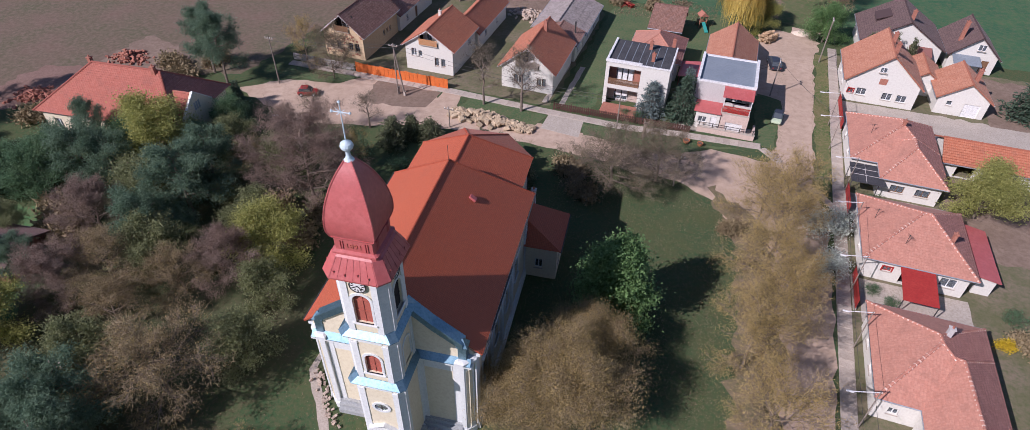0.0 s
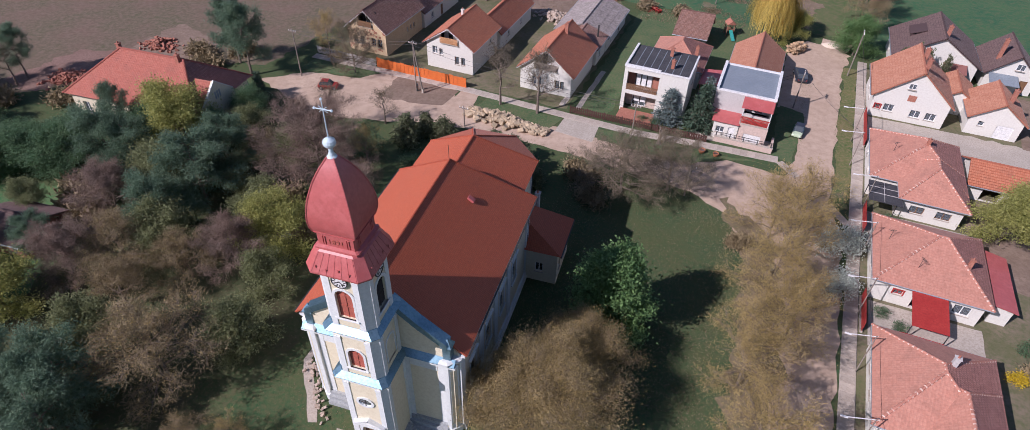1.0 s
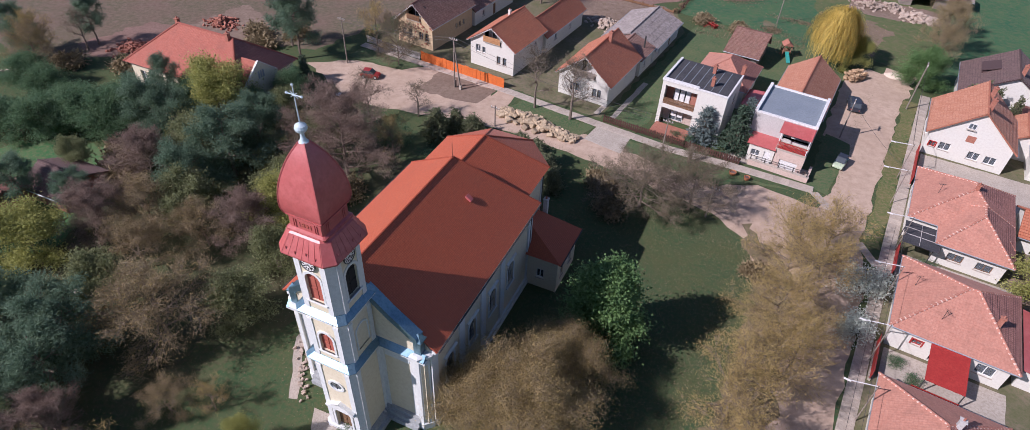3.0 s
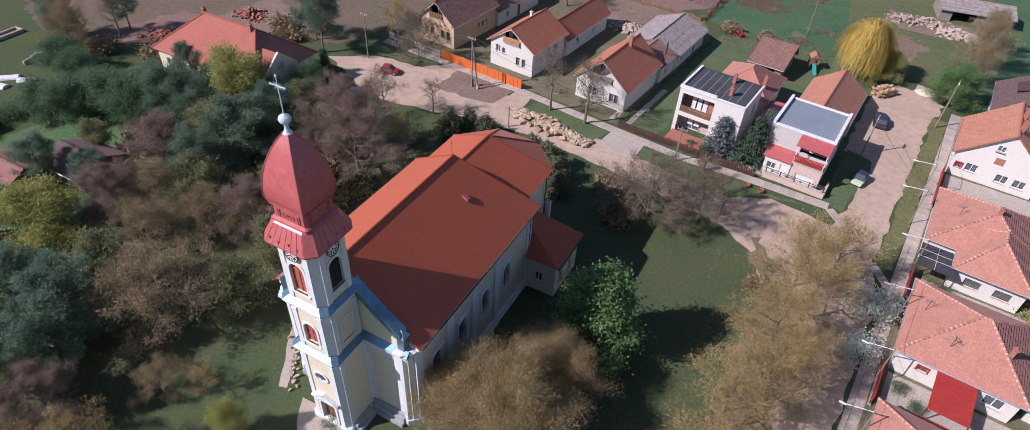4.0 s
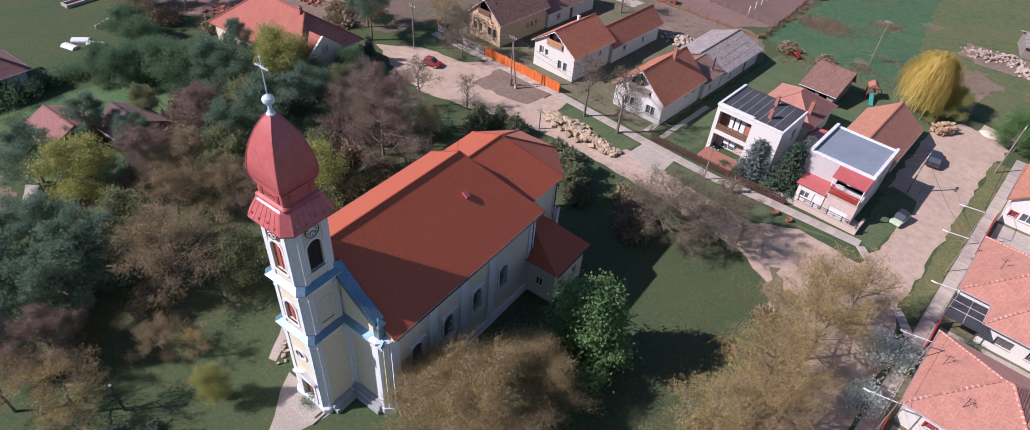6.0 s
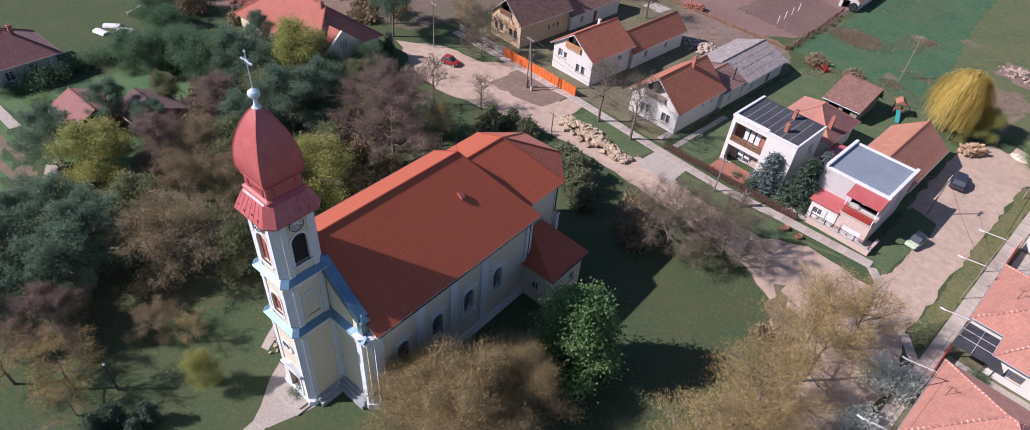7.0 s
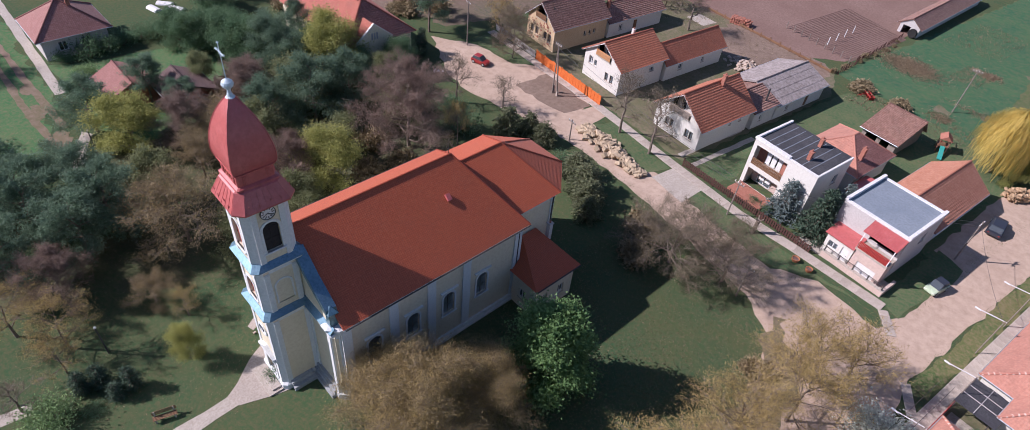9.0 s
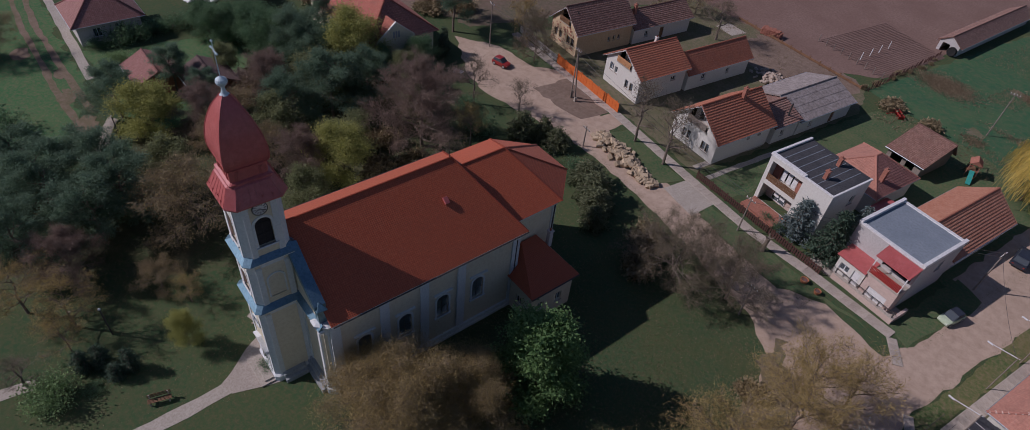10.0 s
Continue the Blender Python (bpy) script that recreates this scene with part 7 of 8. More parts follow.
KINDS = {
    "big": lambda: bare_tree(11, 9.5, 5.0, L_TWIG, "large spreading tree in olive-brown bud", 22, L_OLIVE, 0.1, 0.34, 0.5, 20, 22, 0.8, 0.42, 0.014),
    "big2": lambda: bare_tree(12, 9.0, 4.6, L_TWIG, "spreading tree with fine brown twigs and first buds", 20, L_OLIVE, 0.12, 0.34, 0.5, 19, 20, 0.8, 0.42, 0.014),
    "olive": lambda: bare_tree(13, 9, 4.3, L_OLIVE, "tree in yellowish olive bud beside the street", 4, L_OLIVE, 0.2, 0.45, 0.6, 14, 5, reach=0.32),
    "brown": lambda: bare_tree(14, 9, 4.2, L_PURPLE, "leafless park tree with dense purplish-brown twigs", 13, None, 0.14, 0.45, 0.6, 19, reach=0.22, thick=0.014),
    "purple": lambda: bare_tree(19, 10.0, 5.0, L_PURPLE, "large leafless tree with a dense purplish-brown crown", 20, None, 0.12, 0.4, 0.55, 22, 8, 0.85, 0.22, 0.012),
    "brown2": lambda: bare_tree(15, 8.5, 4.2, L_TWIG, "leafless park tree with brown twigs", 7, L_OLIVE, 0.14, 0.45, 0.55, 15, 3, reach=0.3),
    "grey": lambda: bare_tree(16, 7.5, 4.6, L_GREYTWIG, "leafless grey-brown tree with spreading limbs", 10, None, 0.1, 0.42, 0.45, 19, 8, 0.85, 0.2, 0.010),
    "thin": lambda: bare_tree(17, 9, 2.6, L_GREYTWIG, "slender leafless street tree", 2, None, 0.32, 0.4, 0.9, 10),
    "limbs": lambda: bare_tree(18, 9, 4.0, L_OLIVE, "bare-limbed tree with few olive twigs", 4, None, 0.25, 0.45, 0.75, 11),
    "green": lambda: leafy_tree(21, 10.5, 3.1, L_GREEN, "tall fresh green leafy tree beside the church", 44, 0.19, 0.08, 0.5, lift=0.8, mains=18, low=0.85),
    "ygreen": lambda: leafy_tree(22, 7.5, 3.2, L_YGREEN, "rounded tree in yellow-green young leaf", 34, 0.13, 0.12, 0.45, low=0.8),
    "leafy": lambda: leafy_tree(23, 7.5, 3.4, L_BUSH, "dark green leafy park tree", 26, 0.15, 0.1, 0.48, low=0.8),
    "gleaf": lambda: leafy_tree(38, 7.5, 3.2, L_GREEN, "rounded fresh green tree at the end of the street", 34, 0.14, 0.12, 0.45, low=0.8),
    "pine": lambda: pine(24, 10, 4.2, "dark green pine with broad dense crown"),
    "pine2": lambda: pine(25, 12, 3.6, "tall dark green pine tree", 0.3),
    "blue": lambda: spruce(26, 5.2, 1.9, L_BLUE, "silvery blue spruce in a front garden", layers=15),
    "spruce": lambda: spruce(27, 6.0, 1.9, L_SPRUCE, "dark green spruce in a front garden", layers=17),
    "thuja": lambda: spruce(28, 3.0, 0.4, L_SPRUCE, "narrow dark green columnar thuja", "thuja", 18, 3.0, 0.02, dense=6, needle=0.22),
    "juniper": lambda: spruce(29, 3.6, 1.5, L_JUNIPER, "dense dark green juniper bush", "juniper", 11, 1.8, 0.02, dense=10),
    "willow": lambda: willow(30, 8.5, 3.7, L_WILLOW, "golden weeping willow with hanging strands"),
    "bush": lambda: shrub(31, 1.6, 2.0, L_BUSH, "rounded dark green bush"),
    "ybush": lambda: shrub(32, 0.9, 1.3, L_FORSYTHIA, "bright yellow flowering bush", leaf=0.12),
    "gbush": lambda: shrub(33, 1.5, 2.2, L_FRESH, "rounded fresh green garden bush", 900, 0.13),
    "brush": lambda: shrub(34, 1.8, 1.7, L_TWIG, "tangled leafless brown scrub", leaf=0.35),
    "silver": lambda: shrub(36, 2.2, 3.0, L_SILVER, "silvery grey-green shrub beside the pavement", 1100, 0.2),
    "opines": lambda: leafy_tree(37, 8.5, 3.6, L_OLIVEG, "dull olive-green park tree with loose crown", 16, 0.2, 0.12, 0.5, low=0.8),
    "blossom": lambda: bare_tree(35, 5.0, 2.4, L_GREYTWIG, "small tree in pale blossom beside the pavement", 3, L_BLOSSOM, 0.1, buds=14),
}
# kind, u, v, width factor, height factor
PLANTS = [
    ("big", -4.2, 29.5, 1.05, 0.95), ("big2", -6.9, 28.3, 0.85, 0.85), ("big2", -3.2, 34.3, 0.85, 0.85), ("big2", -5.4, 31.8, 0.65, 0.75), ("green", -2.6, 40.6, 1.15, 1.0),
    ("grey", -7.6, 61.6, 1.3, 1.0), ("grey", -2.6, 64.4, 1.05, 1.0), ("brush", -10.2, 58.6, 1.1, 1.1), ("brush", -13.0, 62.5, 1.2, 1.2),
    ("limbs", 12.3, 62.5, 0.85, 1.05), ("olive", 9.6, 60.5, 1.0, 0.9), ("olive", 11.6, 56.2, 0.95, 1.0), ("olive", 10.2, 50.0, 1.0, 0.95), ("olive", 11.4, 44.6, 0.9, 0.95), ("olive", 9.5, 39.5, 1.0, 0.95), ("olive", 11.8, 33.0, 1.0, 0.9), ("limbs", 12.8, 47.0, 0.8, 0.95), ("brush", 6.8, 58.0, 0.8, 0.7),
    ("silver", 17.0, 61.2, 1.2, 1.15), ("silver", 17.2, 55.0, 0.9, 0.95),
    ("juniper", -36.2, 60.4, 1.25, 1.2), ("juniper", -34.8, 63.0, 0.95, 0.95), ("juniper", -32.4, 63.4, 1.15, 0.85), ("bush", -39.9, 56.2, 1.35, 1.5),
    ("juniper", -21.6, 61.5, 1.45, 1.15), ("juniper", -19.5, 60.0, 1.3, 1.05), ("juniper", -24.6, 62.6, 1.5, 0.95), ("bush", -27.4, 63.0, 1.1, 0.9), ("juniper", -17.8, 58.5, 1.0, 0.9),
    ("ygreen", -36.6, 36.2, 1.1, 1.15), ("purple", -40.2, 47.8, 1.3, 1.2), ("limbs", -37.6, 53.4, 0.5, 0.75), ("brown", -39.0, 32.6, 0.85, 0.85), ("brown2", -36.3, 20.2, 1.3, 1.0), ("opines", -32.0, 25.2, 0.8, 0.7),
    ("pine", -51.0, 40.0, 1.2, 0.95), ("pine", -51.2, 34.4, 0.95, 0.8), ("opines", -48.0, 31.6, 0.9, 0.8), ("opines", -56.0, 40.0, 1.1, 0.9), ("pine", -52.0, 45.4, 0.9, 0.85), ("ygreen", -60.8, 46.4, 1.45, 1.3), ("pine", -66.2, 40.6, 1.1, 0.9), ("leafy", -69.6, 37.6, 1.1, 0.95), ("pine", -62.6, 41.0, 0.9, 0.8), ("leafy", -64.5, 45.6, 0.9, 0.85),
    ("leafy", -77.4, 32.6, 1.1, 0.8), ("leafy", -74.6, 36.2, 1.1, 0.85), ("leafy", -72.0, 40.5, 1.0, 0.8), ("leafy", -81.0, 31.0, 1.0, 0.7), ("leafy", -78.5, 37.5, 0.9, 0.7), ("brown", -57.7, 34.0, 1.0, 0.8), ("brush", -63.0, 33.4, 1.5, 1.5), ("brush", -60.6, 31.4, 1.4, 1.4), ("brush", -65.6, 35.4, 1.4, 1.3), ("brown", -53.0, 25.0, 0.95, 0.8), ("ygreen", -55.2, 19.2, 1.2, 1.0), ("pine", -61.6, 16.2, 0.9, 0.75), ("pine2", -65.4, 23.4, 0.75, 0.6), ("pine", -59.4, 26.2, 0.6, 0.6),
    ("pine", -44.2, 8.2, 1.1, 0.9), ("pine", -38.6, 11.6, 1.05, 0.85), ("pine", -41.0, 14.6, 1.0, 0.9), ("pine", -47.0, 12.4, 1.0, 0.85), ("pine", -49.5, 6.0, 1.0, 0.85), ("pine", -38.0, 5.0, 0.95, 0.85), ("brown", -34.0, 8.6, 0.85, 0.7), ("brown2", -29.6, 15.4, 0.5, 0.42), ("limbs", -26.4, 17.4, 0.4, 0.4), ("brown2", -46.0, 24.6, 0.8, 0.75), ("brown2", -50.4, 28.6, 0.9, 0.8), ("brown2", -43.4, 30.2, 0.8, 0.7), ("pine2", -67.5, 66.5, 1.0, 1.0), ("pine2", -72.0, 69.0, 0.9, 0.95),
    ("bush", -82.2, 19.0, 1.5, 1.6), ("bush", -83.0, 21.4, 1.4, 1.4), ("bush", -84.0, 23.8, 1.3, 1.2), ("bush", -84.6, 26.0, 1.3, 1.1), ("bush", -85.2, 28.4, 1.4, 1.2), ("bush", -82.0, 15.6, 1.0, 0.9), ("gbush", -76.6, 17.6, 1.2, 0.8), ("gbush", -74.2, 22.4, 0.9, 0.6), ("brush", -73.5, 19.6, 1.0, 0.8),
    ("grey", -53.5, 73.6, 0.75, 1.15), ("limbs", -58.5, 74.6, 0.7, 1.0), ("thin", -29.1, 74.2, 1.1, 1.05), ("thin", -23.4, 74.2, 1.15, 1.1), ("thin", -46.4, 58.8, 1.0, 0.8), ("thin", -41.4, 63.2, 0.8, 0.6),
    ("limbs", -27.9, 8.0, 0.75, 0.75), ("limbs", -31.5, 4.5, 0.8, 0.7), ("limbs", -25.2, 7.4, 0.5, 0.5), ("thin", -23.0, 4.0, 0.7, 0.4), ("ygreen", -21.4, 16.2, 0.42, 0.62), ("gbush", -20.5, 5.6, 1.5, 1.3), ("bush", -15.8, 21.6, 0.55, 0.6), ("bush", -20.2, 8.6, 0.6, 0.3),
    ("thuja", -22.4, 9.6, 1.2, 0.85), ("thuja", -20.9, 11.6, 1.2, 0.85), ("thuja", -22.6, 8.2, 1.2, 0.8), ("thuja", -20.6, 10.4, 1.1, 0.6),
    ("thuja", -61.8, 62.0, 1.3, 1.3), ("thuja", -60.6, 61.0, 1.3, 1.2),
    ("blue", -6.2, 79.4, 1.1, 1.0), ("spruce", -1.9, 79.4, 1.2, 1.15), ("blue", -2.0, 84.5, 0.9, 1.05),
    ("willow", 3.4, 113.0, 1.2, 1.15), ("ygreen", 5.6, 112.0, 0.6, 0.6), ("gleaf", 16.8, 112.2, 1.0, 0.9), ("ygreen", 7.4, 114.6, 0.7, 0.7), ("ygreen", 32.6, 69.6, 1.25, 0.95),
    ("juniper", 22.6, 105.6, 0.7, 1.5), ("juniper", 24.4, 105.9, 0.75, 1.7), ("juniper", 26.0, 105.9, 0.7, 1.6), ("juniper", 28.6, 105.4, 0.7, 1.5), ("ybush", 31.8, 49.8, 1.0, 1.0), ("bush", 33.4, 53.6, 0.7, 0.7), ("brush", 34.0, 50.4, 0.9, 0.9),
    ("bush", 22.6, 52.0, 0.5, 0.5), ("bush", 21.0, 53.4, 0.5, 0.5), ("bush", 22.2, 69.0, 0.6, 0.5), ("spruce", 43.0, 96.0, 1.6, 1.1),
    ("brush", -76.0, 66.0, 1.4, 1.0), ("brush", -80.0, 69.0, 1.4, 1.0), ("brush", -74.0, 72.0, 1.2, 1.0), ("thin", -97.3, 49.8, 0.9, 0.75), ("brush", -12.5, 117.0, 1.0, 1.0), ("brush", -19.0, 117.5, 1.2, 0.8),
    ("brown2", 18.6, 128.0, 0.8, 1.1), ("brown2", 18.2, 121.0, 0.6, 0.9), ("brown2", 18.4, 135.0, 0.7, 1.0), ("thin", -47.5, 108.0, 1.3, 0.8), ("brush", -60.0, 107.0, 1.3, 1.2), ("brown2", -57.0, 112.0, 0.8, 0.7), ("bush", -13.0, 82.0, 0.4, 0.4), ("bush", -9.5, 78.2, 0.5, 0.5), ("bush", -7.6, 78.0, 0.6, 0.5),
    ("leafy", -30.6, 46.5, 0.5, 0.4), ("bush", -33.0, 56.0, 1.0, 0.8), ("brush", -30.5, 53.0, 1.0, 0.7), ("bush", -46.0, 57.0, 1.3, 0.9), ("bush", -50.0, 54.0, 1.3, 1.0), ("pine2", -69.5, 45.6, 0.6, 0.75), ("pine2", -98.0, 52.0, 0.7, 0.7), ("brush", -94.6, 45.2, 1.4, 1.2), ("limbs", -97.2, 43.6, 0.7, 1.0), ("brown2", -96.0, 42.0, 0.8, 0.9), ("leafy", -92.0, 38.5, 1.0, 0.7), ("brush", -86.0, 50.0, 1.5, 1.2), ("pine2", -104.0, 44.0, 0.8, 0.7), ("leafy", -103.0, 44.5, 0.8, 0.6), ("leafy", -86.0, 38.0, 0.9, 0.7),
    ("brown2", -85.0, 3.0, 1.1, 0.8), ("leafy", -86.0, -2.0, 1.0, 0.7), ("bush", -64.0, 4.0, 1.5, 1.5), ("leafy", -54.0, 2.0, 1.0, 0.7), ("pine", -52.0, -3.0, 1.0, 0.8), ("leafy", -44.0, -1.0, 1.0, 0.8),
]
rng = random.Random(41)
taken = [(u, v) for _, u, v, _, _ in PLANTS]
for _ in range(900):
    u, v = rng.uniform(-67, -33), rng.uniform(9, 57)
    clearing = (u > -50 and v > 53) or (u > -36 and v > 40) or (u < -47 and v < 24) or (u < -56 and v < 30) or (-50 < u < -33 and 21 < v < 30) or (u > -37 and v < 30)
    if not clearing and all(math.hypot(u - a, v - b) > 4.2 for a, b in taken):
        kind = rng.choice(("brown2", "opines", "brush", "opines", "bush", "brush", "leafy"))
        s = rng.uniform(0.5, 0.8) * (1.6 if kind in ("bush", "brush") else 1.0)
        PLANTS.append((kind, u, v, s, s * rng.uniform(0.85, 1.1)))
        taken.append((u, v))
# scrub along the edge of the ploughed plot
for k in range(9):
    PLANTS.append(("brush", -24.4 - 0.12 * k + rng.uniform(-0.6, 0.6), 118.5 + 2.7 * k + rng.uniform(-1, 1), rng.uniform(0.2, 0.5), rng.uniform(0.2, 0.5)))
rng = random.Random(77)
by_kind = {}
for kind, u, v, sw, sh_ in PLANTS:
    by_kind.setdefault(kind, []).append(street(u, v, -0.03, rng.uniform(0, 360)) @ Matrix.Diagonal((sw, sw, sh_, 1)))
for kind, places in by_kind.items():
    first = KINDS[kind]()
    for m in places[1:]:
        copy_thing(first, m)
    first.matrix_basis = places[0]

# ---- vehicles ----
def car(name, m, length, width, height, paint, label, top=None):
    c = thing(name, m, label, "car")
    L, W, H = length / 2, width / 2, height

    def shell(rows):
        bm = bmesh.new()
        rings = [[(x, -w, z0), (x, w, z0), (x, w * 0.96, z1), (x, -w * 0.96, z1)] for x, w, z0, z1 in rows]
        loft(bm, rings)
        bmesh.ops.recalc_face_normals(bm, faces=bm.faces[:])
        bmesh.ops.bevel(bm, geom=bm.edges[:], offset=0.05, segments=2, affect="EDGES")
        return bm

    body = part("body", shell([(-L, W * 0.9, 0.35, H * 0.55), (-L * 0.9, W, 0.25, H * 0.6), (L * 0.35, W, 0.22, H * 0.62), (L * 0.85, W * 0.97, 0.25, H * 0.54), (L, W * 0.85, 0.35, H * 0.46)]), paint, c)
    part("cabin", shell([(-L * 0.86, W * 0.86, H * 0.58, H * 0.62), (-L * 0.7, W * 0.84, H * 0.58, H * 0.97), (L * 0.1, W * 0.84, H * 0.58, H), (L * 0.48, W * 0.88, H * 0.58, H * 0.63)]), CARGLASS, c, "dark tinted glasshouse")
    part("roof_panel", boxes((-L * 0.68, L * 0.08, -W * 0.78, W * 0.78, H * 0.985, H + 0.02), bevel=0.02), top or paint, c)
    for sx in (-0.62, 0.62):
        for sy in (-1, 1):
            bm = bmesh.new()
            tube(bm, (sx * L, sy * (W - 0.16), 0.3), (sx * L, sy * (W + 0.01), 0.3), 0.3, k=14)
            wh = part("wheel", bm, RUBBER, c)
            bm = bmesh.new()
            tube(bm, (sx * L, sy * (W - 0.05), 0.3), (sx * L, sy * (W + 0.02), 0.3), 0.18, k=10)
            part("rim", bm, SILVER, wh)
    for sy in (-1, 1):
        part("headlight", boxes((L * 0.93, L * 0.985, sy * W * 0.62 - 0.14, sy * W * 0.62 + 0.14, H * 0.36, H * 0.45), bevel=0.02), WHITEPAINT, c)
        part("tail_light", boxes((-L - 0.005, -L * 0.97, sy * W * 0.68 - 0.1, sy * W * 0.68 + 0.1, H * 0.4, H * 0.52), bevel=0.02), RED_PAINT, c)
    return c


car("car", street(10.7, 83.7, 0, -97), 2.9, 1.36, 1.3, CARGREEN, "small pale green hatchback with dark roof parked beside the dirt street", CARDARK)
car("car", street(9.6, 100.6, 0, 100), 4.3, 1.7, 1.42, CARDARK, "dark blue car parked in the shade of a house")
car("car", street(-54.4, 68.1, 0, 20), 3.0, 1.4, 1.25, CARRED, "red car parked on the bare earth verge")

# ---- street furniture ----
def timber_pole(m, height, label, brace=True):
    p = thing("utility_pole", m, label, "utility pole", "utility poles")
    part("pole", tube(bmesh.new(), (0, 0, 0), (0, 0, height), 0.1, 0.07, 8), GREYWOOD, p)
    if brace:
        part("brace", tube(bmesh.new(), (1.1, 0, 0), (0.05, 0, height * 0.9), 0.12, 0.09, 8), GREYWOOD, p)
        part("footing", boxes((0.95, 1.25, -0.15, 0.15, 0, 0.7), (-0.17, 0.17, 0.1, 0.3, 0, 1.2)), CONCRETE, p)
    part("crossarm", boxes((-0.7, 0.7, -0.05, 0.05, height - 0.5, height - 0.38), bevel=0.01), GREYWOOD, p)
    for x in (-0.6, -0.2, 0.2, 0.6):
        part("insulator", loft(bmesh.new(), [ring(r, z, 7, x) for r, z in ((0.02, height - 0.38), (0.05, height - 0.34), (0.05, height - 0.22), (0.02, height - 0.18))]), WHITEPAINT, p)
    return p


POLES = [(-42.0, 72.6, 8.0, True, 0), (-31.2, 67.0, 3.2, False, 0), (-60.5, 69.5, 7.5, False, 0), (-9.6, 73.6, 5.2, False, 0), (9.5, 90.6, 6.0, False, 90), (16.3, 104.3, 7.5, False, 90), (-7.5, 124.5, 7.5, False, 20)]
for u, v, h, br, a in POLES:
    timber_pole(street(u, v, 0, a), h, "weathered timber utility pole" + (" with a leaning brace" if br else ""), br)
for v in (85.0, 78.8, 69.8, 61.2, 52.6, 45.2, 36.6):
    p = thing("lamp_post", street(18.95 if v < 74 else 17.4, v), "slim white lattice street-lamp arm on a pole", "lamp post", "street poles")
    part("pole", tube(bmesh.new(), (0, 0, 0), (0, 0, 5.1), 0.06, 0.045, 7), GREYWOOD, p)
    part("arm", tube(bmesh.new(), (0.15, 0.1, 4.95), (-2.0, -0.6, 5.05), 0.045, k=5), WHITEPAINT, p)
    part("lamp", boxes((-2.5, -1.95, -0.74, -0.58, 5.0, 5.1), bevel=0.02), WHITEPAINT, p)


def cable(a, b, sag, name="overhead_cable"):
    bm = bmesh.new()
    a, b = Vector((*lay(a[0], a[1]), a[2])), Vector((*lay(b[0], b[1]), b[2]))
    side = (b - a).cross(Vector((0, 0, 1))).normalized() * 0.016
    rings = []
    for i in range(13):
        s = i / 12
        q = a.lerp(b, s) - Vector((0, 0, sag * 4 * s * (1 - s)))
        rings.append([q - side, q + side, q + Vector((0, 0, 0.028))])
    loft(bm, rings)
    solid(name, bm, IRON, VILLAGE, "thin black overhead cable between poles", "cable", "overhead cables")


for dx in (-0.5, 0.5):
    cable((-42.0 + dx * 0, 72.6 + dx, 7.6), (-9.6, 73.6 + dx, 4.9), 0.9)
    cable((-9.6, 73.6 + dx, 4.9), (9.5, 90.6 + dx, 5.6), 0.6)
    cable((-60.5, 69.5 + dx, 7.1), (-42.0, 72.6 + dx, 7.6), 0.5)
    cable((17.2, 84.5 + dx, 5.5), (16.3, 104.3 + dx, 7.1), 0.4)
    cable((17.9 + dx, 30.0, 5.6), (17.9 + dx, 66.5, 5.6), 0.5)
cable((9.5, 90.6, 5.6), (17.2, 78.8, 5.0), 0.5)


def bench(m, group="park benches"):
    b = thing("bench", m, "brown slatted wooden park bench beside the path", "bench", group)
    for i in range(4):
        part("seat_slat", boxes((-0.9, 0.9, i * 0.12, i * 0.12 + 0.09, 0.42, 0.46), bevel=0.005), WOOD, b)
    for i in range(3):
        part("back_slat", boxes((-0.9, 0.9, 0.5 + i * 0.03, 0.53 + i * 0.03, 0.55 + i * 0.13, 0.65 + i * 0.13), bevel=0.005), WOOD, b)
    for x in (-0.7, 0.7):
        part("leg", boxes((x - 0.05, x + 0.05, 0.0, 0.08, 0, 0.42), (x - 0.05, x + 0.05, 0.46, 0.52, 0, 0.95), (x - 0.05, x + 0.05, 0.08, 0.46, 0.34, 0.42)), CONCRETE, b)
    return b


for u, v in ((-25.6, 10.6), (-56.3, 15.3)):
    p = thing("park_lamp", street(u, v), "slim dark park lamp post with round globe", "park lamp", "park lamps")
    part("post", tube(bmesh.new(), (0, 0, 0), (0, 0, 3.4), 0.07, 0.05, 8), IRON, p)
    part("globe", loft(bmesh.new(), [ring(r, z, 9) for r, z in ((0.04, 3.4), (0.1, 3.46), (0.12, 3.53), (0.09, 3.61), (0.02, 3.65))]), WHITEPAINT, p)
bench(street(-16.3, 13.0, 0, 82))

# timber fence in brown before the gardens
fence = thing("fence", street(-19.2, 76.15, 0, 1.5), "dark reddish wooden picket fence along the pavement", "fence")
for i in range(62):
    part("picket", boxes((i * 0.31, i * 0.31 + 0.2, 0, 0.03, 0.15, 1.15)), DARKWOOD, fence)
for i in range(0, 62, 8):
    part("post", boxes((i * 0.31 - 0.06, i * 0.31 + 0.06, 0.035, 0.16, 0, 1.25)), DARKWOOD, fence)
part("rail", boxes((0, 19.2, 0.03, 0.08, 0.4, 0.48), (0, 19.2, 0.03, 0.08, 0.9, 0.98)), DARKWOOD, fence)
fence = thing("fence", street(19.05, 67.5), "red painted street fence on a low wall", "fence")
